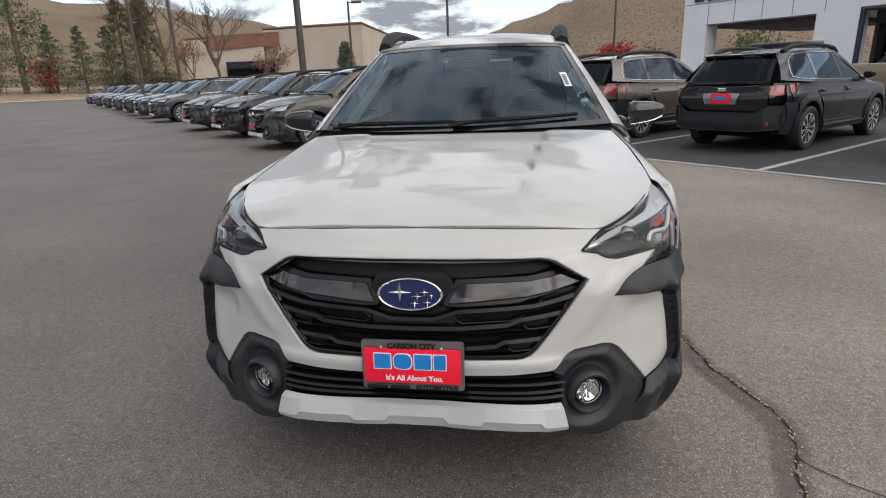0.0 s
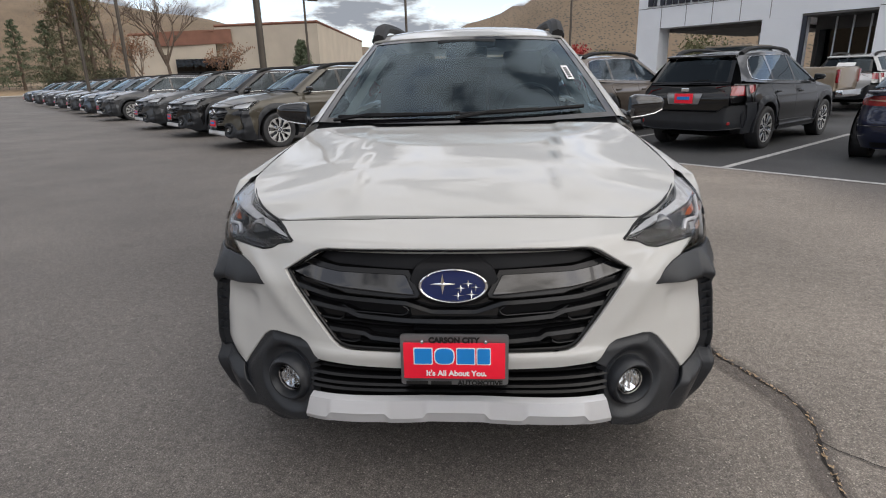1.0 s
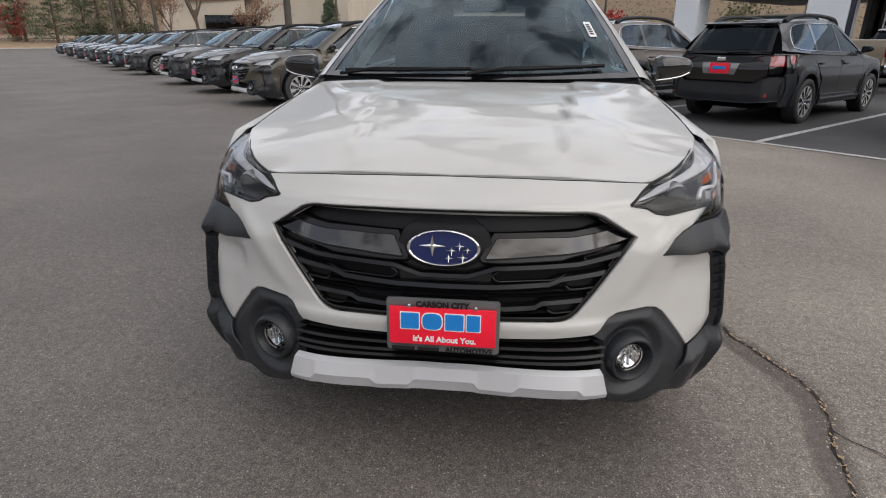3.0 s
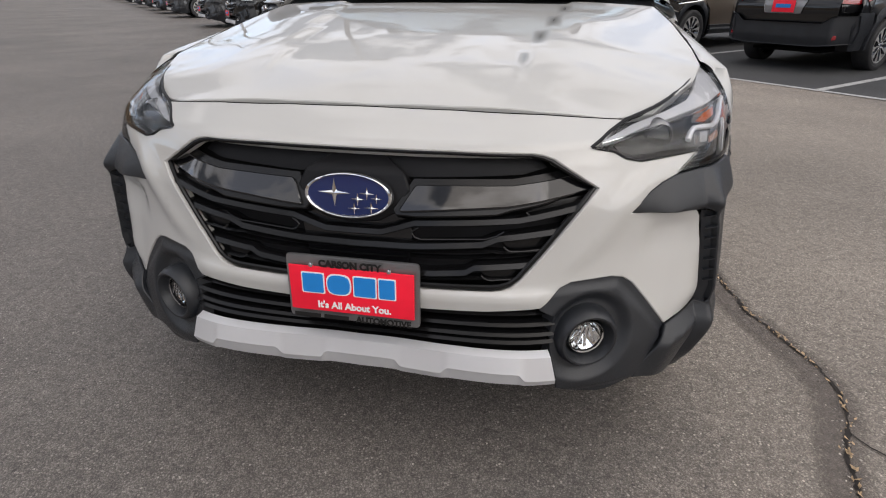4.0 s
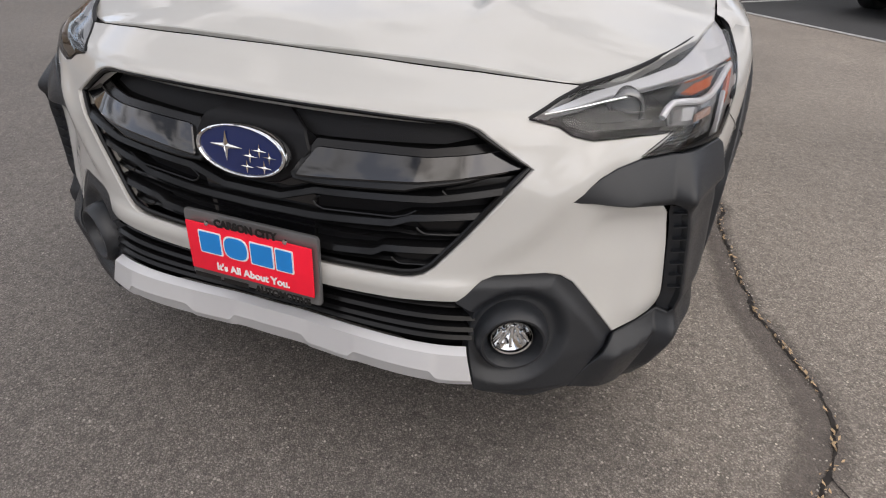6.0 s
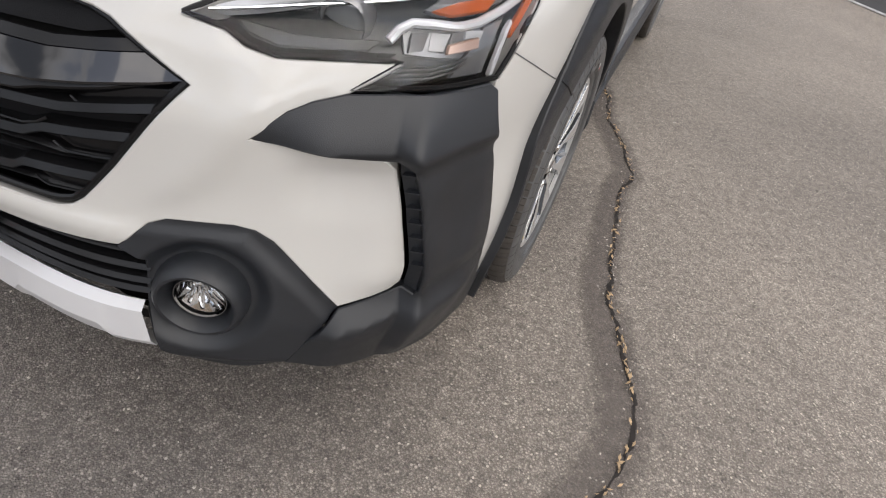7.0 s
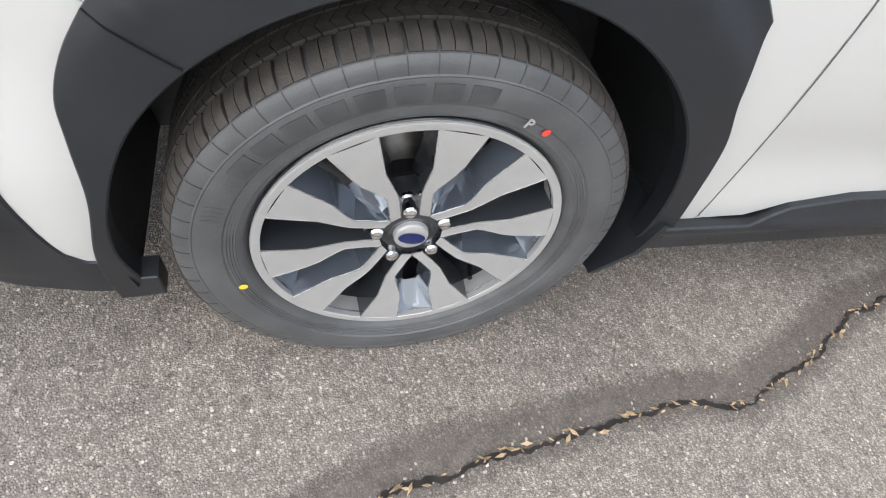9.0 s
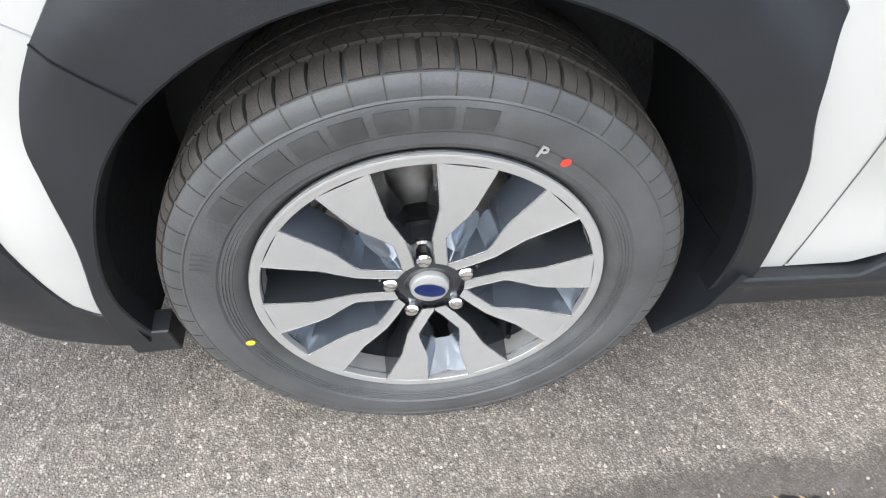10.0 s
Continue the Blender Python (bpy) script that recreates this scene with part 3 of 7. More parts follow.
    ring = [bm.verts.new(tilt @ Vector((.0958, .0225 * math.cos(k * math.tau / 28), .0130 * math.sin(k * math.tau / 28)))) for k in range(28)]
    bm.faces.new(ring)
    keep("cap_badge", bm, M["navy"], "blue oval badge")
    lug = lathe([(.060, .0165), (.0665, .0160), (.068, .0115), (.089, .0112), (.093, .009), (.0945, .001)], 12)
    ob = finish("lug_nut", lug, M["chrome"], 25)
    lug_me = ob.data
    bpy.data.objects.remove(ob)
    for k in range(5):
        out.append(("lug_nut", lug_me, "chrome lug nut", Matrix.Rotation(k * math.tau / 5, 4, "X") @ Matrix.Translation((0, .0565, 0))))
    keep("brake_disc", lathe([(-.02, .07), (.004, .07), (.004, .158), (-.016, .158), (-.016, .07)], seg), M["steel"], "worn steel brake disc")
    keep("disc_hat", lathe([(.004, .085), (.028, .080), (.032, .0), ], seg), M["matt"])
    if detail:
        bm = bmesh.new()
        sect = [(-.038, .125), (-.038, .168), (-.028, .176), (.028, .176), (.040, .166), (.040, .128), (.030, .120), (-.028, .120)]
        rows = [[bm.verts.new((x, r * math.cos(a), r * math.sin(a))) for x, r in sect] for a in [radians(-36 + 62 * k / 14) for k in range(15)]]
        for p, q in zip(rows, rows[1:]):
            for i in range(8):
                bm.faces.new((p[i], p[(i + 1) % 8], q[(i + 1) % 8], q[i]))
        bm.faces.new(rows[0][::-1])
        bm.faces.new(rows[-1])
        keep("brake_calliper", bm, M["cast"], "cast aluminium brake calliper")
        a = radians(-74)
        keep("valve_stem", tube([Matrix.Rotation(a, 4, "X") @ Vector(p) for p in ((.050, .205, 0), (.072, .196, 0), (.086, .190, 0))], [.0055, .0045, .0048], 10), M["matt"], "black rubber valve stem")
    WHEEL_CACHE[detail] = out
    return out


def add_wheel(parent, y, left, detail, spin=0.0, size=1.0):
    base = Matrix.Translation(((HUB_X if left else -HUB_X), y, HUB_Z * size)) @ (Matrix.Identity(4) if left else Matrix.Rotation(math.pi, 4, "Z")) @ Matrix.Rotation(spin, 4, "X") @ Matrix.Diagonal((1, size, size, 1))
    root = None
    for name, me, label, *m in wheel_parts(detail):
        ob = new(name, me)
        if label:
            tagged(ob, label)
        if root is None:
            root = ob
            ob.parent = parent
            ob.matrix_local = base
        else:
            ob.parent = root
            ob.matrix_local = m[0] if m else Matrix.Identity(4)
    return root


def car_front(car, paint, detail):
    """Bumper, grille, lamps, claddings, plate."""
    st = .022 if detail else .06
    # painted bumper, both halves one piece
    out = [(0, .884), (.2, .882), (.4, .875), (.592, .861), (.563, .842), (.518, .8165), (.572, .804), (.602, .789), (.642, .781), (.73, .786), (.806, .788),
           (.775, .768), (.742, .749), (.70, .737), (.672, .722), (.643, .694), (.622, .677), (.671, .676), (.729, .673), (.784, .666), (.813, .656), (.827, .640), (.837, .60), (.852, .54), (.879, .455), (.885, .418),
           (.872, .403), (.84, .392), (.785, .378), (.66, .505), (.632, .522), (.60, .528), (.50, .525), (.473, .514), (.43, .470), (.3, .463), (0, .459),
           (0, .510), (.19, .510), (.315, .5095), (.338, .5115), (.360, .5175), (.381, .533), (.435, .596), (.495, .673), (.546, .737), (.436, .802), (.412, .810), (.386, .8145), (.2, .820), (0, .8205)]

    def bump(s, z):
        a = np.abs(s)
        square = .018 * smooth(.74, .85, a) * smooth(.37, .45, z) * (1 - smooth(.66, .68, z))
        scoop = -.012 * smooth(.53, .62, z) * (1 - smooth(.62, .665, z)) * smooth(.66, .72, a) * (1 - smooth(.80, .86, a))
        lip = .012 * np.exp(-((z - .488) / .018) ** 2) * (1 - smooth(.40, .50, a))
        flank = .010 * np.exp(-(((a - .40) * .77 - (z - .56) * .64 - .075) / .035) ** 2) * smooth(.52, .6, z) * (1 - smooth(.72, .8, z))
        return scoop + lip + flank + square
    part("front_bumper", panel(out, skin(bump), st, .03, .004, mirror=True), paint, car, "glossy painted front bumper skin")

    # corner claddings with their upright vents
    clad = [(.622, .677), (.643, .697), (.672, .722), (.70, .737), (.742, .749), (.815, .752), (.90, .752), (.972, .752), (.990, .742), (1.0, .69), (1.018, .63), (1.043, .53), (1.078, .40), (1.107, .308), (1.126, .286), (1.153, .279),
            (1.153, .190), (1.13, .190), (1.03, .184), (.95, .190), (.87, .206), (.79, .228), (.70, .247), (.785, .376), (.84, .390), (.872, .400), (.890, .406), (.915, .402), (.926, .412), (.919, .455), (.893, .54), (.878, .60), (.870, .637), (.858, .656), (.838, .664), (.784, .670), (.729, .6765), (.671, .679)]

    def white_edge(z):
        """Where the painted panel ends beside the upright vent."""
        return np.interp(z, [.40, .418, .455, .54, .60, .636, .70], [.889, .886, .880, .853, .838, .829, .818])

    def ridge(s, z):
        a = np.abs(s)
        horn = .026 * np.interp(z, [.640, .655, .675, .752], [.50, .60, 1, .12]) * smooth(.62, .74, a) * smooth(.61, .65, z)
        mid = .018 * (1 - smooth(.61, .65, z)) * smooth(.37, .45, z) * smooth(.74, .85, a)
        # the lower lip leaves the painted panel flush, swells to a crease and falls away below it
        drop = np.interp(a, [.70, .785, .84, .872, .890, .93], [.355, .378, .392, .402, .407, .412]) - z
        low = np.interp(drop, [-.02, 0, .040, .048, .09, .14, .20], [0, .003, .027, .0285, .022, .012, .002]) * smooth(.715, .795, a)
        return .003 + (horn + mid + low) * (1 - smooth(.99, 1.10, a))

    def corner(s, z, back=0.0):
        """The squared-off bumper corner: straight across the vent, round the pillar and back along the side."""
        s, z = np.asarray(s, float), np.asarray(z, float)
        e = white_edge(z)
        d = np.maximum(s - e, 0)
        base = shell(s, z, ridge(s, z))
        root = shell(e, z, ridge(e, z))
        fx = curve([0, .03, .038, .044, .052, .07, .12, .2], [0, .03, .037, .0405, .043, .048, .062, .085], d)
        fy = curve([0, .03, .038, .044, .052, .07, .12, .2], [0, -.001, .0005, .004, .0105, .028, .077, .155], d)
        goal = root + np.stack([fx, fy + back, 0 * fx], -1)
        w = (1 - smooth(.06, .165, d)) * (s > e) * np.interp(z, [.18, .26, .34, .69, .752], [.25, .8, 1, 1, .12])
        w = w + (back != 0) * (s <= e)
        return base + (goal - base) * w[..., None]

    vent = [(.80, .655), (.862, .655), (.878, .60), (.893, .54), (.919, .455), (.926, .40), (.87, .40), (.84, .54), (.82, .60)]
    for side in (1, -1):
        bm = panel(clad, corner, .011 if detail else st, .026, .004)
        part("corner_cladding", bm if side > 0 else flip_x(bm), M["trim"], car, "black grained plastic bumper corner")
        bm = panel(vent, lambda s, z: corner(s, z, .013), st, 0)
        part("vent_recess", bm if side > 0 else flip_x(bm), M["trim"], car)
        for k in range(7):
            z = .637 - k * .0293
            bm = bmesh.new()
            e = float(white_edge(z))
            q = [Vector(corner(e + d, z + .008 * d / .03, .0001)) + Vector((0, dy, 0)) for d, dy in ((.008, .000), (.037, .000), (.038, .014), (.008, .014))]
            bm.faces.new([bm.verts.new(p) for p in q])
            thicken(bm, .0022)
            part("vent_slat", bm if side > 0 else flip_x(bm), M["trim"], car)

    # fog lamp surrounds
    fog = [(.43, .466), (.473, .511), (.487, .519), (.51, .5235), (.59, .526), (.615, .523), (.637, .514), (.66, .498), (.785, .374), (.698, .250), (.665, .236), (.63, .226), (.60, .224), (.55, .236), (.487, .262), (.482, .300), (.474, .338), (.470, .362), (.468, .393), (.470, .424), (.472, .444)]
    fs, fz = .555, .383

    def bowl(s, z):
        """The plate round the lamp, sunk round the bezel and folded back at its rim in flat facets."""
        r = np.hypot((np.abs(s) - fs) * .96, z - fz)
        edge = np.minimum(np.minimum((.785 - np.abs(s)) * .70 - (z - .374) * .72, .528 - z), (z - .224) * 1.0)
        return -.030 * (1 - smooth(.056, .070, r)) - .016 + .020 * smooth(.082, .116, r) - .007 * (1 - smooth(.010, .034, edge)) * smooth(.09, .12, r)
    for side in (1, -1):
        bm = panel(fog, skin(bowl), .0062 if detail else .04, .03, .003)
        part("fog_surround", bm if side > 0 else flip_x(bm), M["trim"], car, "black plastic fog lamp surround")
        c = Vector(shell(fs, fz, 0))
        turn = Matrix.Translation(c) @ Matrix.Rotation(radians(-90 + 22), 4, "Z")
        turn = turn @ Matrix.Translation((-.013, 0, 0)) @ Matrix.Diagonal((1, 1.09, 1.09, 1))
        bm = lathe([(-.040, .0785), (-.014, .0775), (.000, .0750), (.011, .0705), (.0160, .0655), (.0155, .0610), (.0080, .0555), (-.0040, .0515), (-.016, .0480), (-.030, .0470)], 64)
        bm.transform(Matrix.Translation(c) @ Matrix.Rotation(radians(-90 + 22), 4, "Z"))
        part("fog_bezel", bm if side > 0 else flip_x(bm), M["trim"], car, "dished round black fog lamp bezel")
        bm = lathe([(-.02, .040), (.004, .042), (.009, .0395), (.008, .036)], 32)
        bm.transform(turn)
        ring = part("fog_lamp", bm if side > 0 else flip_x(bm), M["chrome"], car, "round clear fog lamp")
        bm = lathe([(-.018, .0), (-.010, .02), (.0, .037)], 32)
        for k in range(5):
            add_box(bm, Matrix.Translation((.002, (k - 2) * .013, .004 * (k % 2))) @ Matrix.Rotation(.3 * (k - 2), 4, "X"), (.010, .007, .050 - .008 * abs(k - 2)), .002)
        bm.transform(turn)
        part("reflector", bm if side > 0 else flip_x(bm), M["chrome"], ring)
        bm = lathe([(.009, .039), (.0145, .026), (.016, .001)], 32)
        bm.transform(turn)
        part("lens", bm if side > 0 else flip_x(bm), M["lens"], ring)

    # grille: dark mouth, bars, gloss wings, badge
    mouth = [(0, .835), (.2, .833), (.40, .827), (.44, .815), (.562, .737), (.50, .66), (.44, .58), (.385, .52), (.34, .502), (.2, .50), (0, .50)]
    # a black sheet supplies the shade deep in the mouth
    part("grille_mouth", panel(mouth, skin(-.060), .05, 0, mirror=True), M["void"], car, "black sheet in place of the grille's shaded depth")
    rim_path = [(.0, .8135), (.2, .813), (.384, .8075), (.408, .8035), (.431, .7955), (.5385, .7365), (.487, .6755), (.427, .5985), (.374, .5365), (.356, .5235), (.335, .5175), (.315, .5155), (.0, .5160)]
    for side in (1, -1):
        bm = tube([shell(side * max(s, .0005), z, -.012) for s, z in dense(rim_path, .02)], .0062, 8)
        part("grille_frame", bm, M["grille"], car, "satin black grille surround")

    def bar(path, h, d, mat, name, label=""):
        """A grille bar along a path of (s, z) from the middle outwards, both sides at once."""
        bm = bmesh.new()
        full = [(-s, z) for s, z in path[::-1] if s > 0] + list(path)
        pts = []
        for (s0, z0), (s1, z1) in zip(full, full[1:]):
            n = max(1, int(abs(s1 - s0) / .03))
            pts += [(s0 + (s1 - s0) * k / n, z0 + (z1 - z0) * k / n) for k in range(n)]
        pts.append(full[-1])
        rows = []
        for s, z in pts:
            hh = h(abs(s)) if callable(h) else h
            rows.append([bm.verts.new(shell(s, z + dz * hh, o)) for dz, o in ((-.5, d - .03), (-.5, d - .004), (-.3, d), (.3, d - .006), (.5, d - .014), (.5, d - .03))])
        for a, b in zip(rows, rows[1:]):
            for i in range(5):
                bm.faces.new((a[i], a[i + 1], b[i + 1], b[i]))
        part(name, bm, mat, car, label, 25)
    # three stepped louvres a side, each with a thinner blade below it
    for path, h, d in (([(0, .641), (.065, .641), (.104, .654), (.142, .667), (.371, .676), (.46, .690), (.523, .700)], .017, -.006),
                       ([(0, .608), (.13, .609), (.292, .618), (.327, .632), (.468, .645), (.485, .646)], .018, -.010),
                       ([(0, .593), (.136, .594), (.298, .598), (.345, .594), (.45, .598)], .008, -.020),
                       ([(0, .656), (.36, .661)], .006, -.030),
                       ([(0, .575), (.25, .577), (.37, .585), (.435, .588)], .007, -.026),
                       ([(0, .543), (.176, .544), (.254, .549), (.275, .561), (.408, .567), (.425, .568)], .017, -.010),
                       ([(0, .527), (.162, .527), (.294, .533), (.33, .530), (.385, .531)], .008, -.020)):
        bar(path, h, d, M["grille"], "grille_bar", "satin black stepped grille louvre")
    back_wall = [(0, .70), (.30, .70), (.50, .715), (.515, .705), (.43, .60), (.37, .535), (.33, .522), (0, .522)]
    part("grille_back", panel(back_wall, skin(-.040), .05, 0, mirror=True), M["matt"], car)
    outlines = ([(.386, .692), (.392, .686), (.400, .682), (.411, .680), (.46, .6815), (.510, .687)], [(.339, .612), (.345, .606), (.352, .601), (.361, .599), (.40, .5995), (.448, .603)],
                [(.291, .542), (.297, .536), (.304, .532), (.313, .530), (.385, .533)], [(.150, .654), (.140, .649), (.133, .641), (.140, .631), (.153, .626), (.298, .630), (.322, .637), (.340, .648)])
    for side in (1, -1):
        for path in outlines:
            part("grille_lip", tube([shell(side * a, z, -.016) for a, z in path], .0024, 6), M["grille"], car)
        for poly in ([(.392, .690), (.411, .683), (.505, .688), (.528, .718), (.40, .704)], [(.345, .611), (.361, .602), (.436, .605), (.466, .640), (.335, .627)], [(.297, .540), (.313, .533), (.372, .535), (.402, .562), (.28, .556)]):
            bm = panel(poly, skin(-.026), .03, .010, .002)
            part("grille_pocket", bm if side > 0 else flip_x(bm), M["grille"], car)
    # wings beside the badge, each in a black border
    for side in (1, -1):
        wing = rounded([(.112, .700), (.142, .746), (.245, .747), (.352, .747), (.397, .751), (.497, .758), (.541, .734), (.493, .727), (.432, .722), (.342, .712), (.249, .708)], [.006, .006, 0, 0, .01, .012, .004, 0, 0, 0, 0], 3)

        def wing_off(s, z):
            u = (z - .70) / .05
            return .008 - .022 * u - .012 * smooth(.40, .52, np.abs(s))
        bm = panel(wing, skin(wing_off), .02, .03, .004)
        part("grille_wing", bm if side > 0 else flip_x(bm), M["gloss"], car, "gloss black grille wing")
        border = [(.098, .699), (.134, .755), (.245, .757), (.352, .757), (.40, .762), (.485, .770), (.541, .7365), (.541, .731), (.432, .7135), (.35, .702), (.318, .6945), (.149, .6885), (.104, .690)]
        bm = panel(border, skin(lambda s, z: wing_off(s, z) - .010), .02, .03, .004)
        part("wing_border", bm if side > 0 else flip_x(bm), M["grille"], car)
    up = [(0, .812), (.2, .810), (.38, .804), (.41, .796), (.44, .772), (.38, .759), (.15, .752), (0, .75)]
    part("grille_top", panel(up, skin(-.050), .05, 0, mirror=True), M["matt"], car)
    low = [(0, .70), (.10, .70), (.13, .64), (.12, .55), (0, .55)]
    part("radar_panel", panel(low, skin(-.030), .05, .01, mirror=True), M["gloss"], car, "gloss black sensor panel behind the plate")
    # gloss mount that frames the badge from above
    part("badge_mount", panel([(0, .800), (.06, .796), (.11, .770), (.125, .735), (.10, .690), (.06, .668), (0, .662)], skin(lambda s, z: -.012 - .030 * smooth(.76, .80, z)), .02, .03, .006, mirror=True), M["matt"], car, "black badge mount")

    # badge
    c = Vector((0, .108, .726))
    turn = Matrix.Translation(c) @ Matrix.Rotation(radians(-90), 4, "Z") @ Matrix.Rotation(radians(-6), 4, "Y")
    bm = lathe([(-.012, .098), (.004, .1005), (.0095, .098), (.0105, .0945), (.0085, .091), (.004, .090), (.004, 0.001)], 56)
    bm.transform(turn @ Matrix.Diagonal((1, 1, .50, 1)))
    badge = part("badge", bm, M["chrome"], car, "oval badge with chrome rim")
    bm = lathe([(.0055, .0905), (.0075, .05), (.0082, .001)], 56)
    bm.transform(turn @ Matrix.Diagonal((1, 1, .49, 1)))
    part("badge_field", bm, M["navy"], badge, "deep blue enamel field")
    bm = bmesh.new()
    for a, b, r in ((-.030, .006, .036), (.022, -.006, .017), (.043, .007, .017), (.064, -.003, .015), (.014, -.027, .016), (.052, -.024, .017)):
        ring = []
        for k in range(16):
            q = k % 4
            rad = r * (1, .30, .22, .30)[q]
            t2 = k * math.tau / 16
            ring.append(bm.verts.new((.0095, a + rad * math.cos(t2), b + rad * math.sin(t2) * .85)))
        mid = bm.verts.new((.0125, a, b))
        for k in range(16):
            bm.faces.new((ring[k], ring[(k + 1) % 16], mid))
    bm.transform(turn)
    part("badge_star", bm, M["chrome"], badge, "chrome four-pointed stars", 10)

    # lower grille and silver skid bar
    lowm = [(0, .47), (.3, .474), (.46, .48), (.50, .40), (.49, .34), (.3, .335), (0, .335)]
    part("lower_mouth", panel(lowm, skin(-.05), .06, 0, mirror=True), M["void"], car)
    for z in (.449, .421, .396, .378):
        bar([(0, z), (.25, z + .001), (.474, z + .002)], .010, -.010, M["grille"], "lower_grille_bar", "satin black lower grille bar")

    # crisp silver bar: a bright face with lobes, a darker facet turned under
    bm = bmesh.new()
    rows = []
    for k in range(-96, 97):
        sk = .484 * k / 96
        a = abs(sk)
        lobe = float(smooth(.086, .106, a) * (1 - smooth(.200, .222, a)) + smooth(.388, .408, a))
        fold = .316 - .019 * lobe - .006 * a / .48
        top = .361 - .003 * a / .48
        lo = .2745 + .003 * (1 - a / .48)
        line_ = []
        for z, o in ((top - .016, -.034), (top, -.016), (top - .009, .002), (fold, .012), (fold - .0035, .0095), (min(lo, fold - .004), .0 + .004 * lobe), (lo - .004, -.03)):
            sh = math.copysign(min(a, .464 + .022 * (top - z) / .10), sk)
            line_.append(bm.verts.new(shell(sh, z, o)))
        rows.append(line_)
    for p, q in zip(rows, rows[1:]):
        for i in range(6):
            bm.faces.new((p[i], p[i + 1], q[i + 1], q[i]))
    bmesh.ops.remove_doubles(bm, verts=bm.verts, dist=1e-4)
    part("skid_bar", bm, M["silver"], car, "silver painted lower bumper bar", 18)
    under = [(0, .285), (.45, .285), (.49, .275), (.60, .250), (.62, .240), (.5, .262), (0, .262)]
    part("under_lip", panel(under, skin(-.06), .05, 0, mirror=True), M["matt"], car)


def car_lamps(car, paint, detail):
    """Headlamps."""
    st = .02 if detail else .06
    lamp = [(.518, .8165), (.563, .842), (.602, .859), (.675, .875), (.750, .893), (.84, .911), (.905, .927), (.952, .945), (.975, .945), (1.005, .931), (1.034, .912), (1.048, .88), (1.045, .841), (1.018, .792), (.992, .756), (.90, .756), (.815, .756), (.745, .752),
            (.775, .771), (.806, .7905), (.73, .7895), (.642, .785), (.604, .793), (.574, .808)]
    for side in (1, -1):
        def put(name, bm, mat, parent, label=""):
            return part(name, bm if side > 0 else flip_x(bm), mat, parent, label)
        bowl = put("headlamp", panel(lamp, skin(lambda s, z: -.03 - .02 * smooth(.79, .83, z) * (1 - smooth(.86, .9, z))), st, 0), M["lampdark"], car, "swept headlamp with clear lens")
        rim = [shell(s, z, -.004) for s, z in dense(lamp + lamp[:1], .02)]
        put("lamp_seal", tube(rim, .0045, 6, False), M["matt"], bowl)
        put("lens", panel(lamp, skin(.002), st, .012, .003), M["lens"], bowl, "clear polycarbonate lens")
        if not detail:
            put("lamp_inner", panel([(.60, .80), (.64, .85), (.9, .90), (.95, .80), (.7, .79)], skin(-.02), .1, 0), M["silver"], bowl)
            continue
        # upper light guide: a pale blade that widens towards the fender
        strip = [(.545, .8255), (.627, .8500), (.738, .870), (.80, .881), (.85, .897), (.92, .915), (.962, .930), (.995, .915), (1.022, .893), (1.028, .879), (.919, .871), (.83, .866), (.782, .861), (.659, .8455), (.565, .8255)]
        put("light_guide", panel(strip, skin(-.010), .02, .012, .003), M["lampsilver"], bowl, "pale silver light guide blade")
        put("guide_edge", tube([shell(a, z, -.008) for a, z in dense([(.545, .823), (.659, .8395), (.782, .8535), (.919, .8655), (1.02, .873)], .02)], .0022, 6), M["chrome"], bowl, "thin bright edge under the light guide")
        # outer chamber: a C of clear guide round a facetted reflector
        cpath = [(.782, .812), (.790, .825), (.803, .832), (.833, .832), (.88, .829), (.915, .832), (.955, .843), (.985, .856), (1.02, .868)]
        unit = put("lamp_unit", tube([shell(a, z, -.010) for a, z in dense(cpath, .015)], .0068, 8), M["lampsilver"], bowl, "clear C-shaped lamp guide")
        put("chamber_step", panel([(.800, .823), (.88, .820), (.935, .826), (.965, .836), (.958, .800), (.93, .782), (.815, .792)], skin(-.026), .02, .006, .002), M["lampgrey"], unit, "grey facetted lamp chamber")
        for k in range(4):
            put("facet", panel([(.815 + .034 * k, .819), (.845 + .034 * k, .819), (.842 + .034 * k, .797), (.818 + .034 * k, .796)], skin(lambda s_, z, q=.815 + .034 * k: -.022 + .25 * (s_ - q - .015) * (1 if k % 2 else -1)), .015, .004, .001), M["lampgrey"], unit)
        put("chamber_roof", panel([(.815, .842), (.84, .858), (.93, .862), (.985, .868), (.955, .850), (.91, .839), (.85, .838)], skin(-.020), .02, .004, .002), M["lampgrey"], unit)
        put("amber_strip", panel([(.825, .843), (.86, .852), (.935, .857), (.925, .844), (.86, .840)], skin(-.014), .02, .004, .002), M["amber"], unit, "amber turn signal chamber")
        put("amber_strip", panel([(.88, .806), (.935, .812), (.938, .800), (.88, .796)], skin(-.012), .02, .004, .002), M["amberpale"], unit)
        put("side_marker", panel([(1.004, .822), (1.022, .872), (1.036, .878), (1.036, .855), (1.022, .822), (1.010, .808)], skin(-.010), .02, .006, .002), M["amber"], bowl, "amber side marker")
        put("side_blade", panel([(.978, .760), (.985, .760), (.998, .828), (.990, .832)], skin(-.008), .02, .006, .002), M["lampsilver"], bowl, "upright silver blade")
        put("side_blade", panel([(.905, .760), (.972, .760), (.984, .830), (.948, .822), (.930, .792)], skin(-.020), .02, .006, .002), M["lampgrey"], bowl)
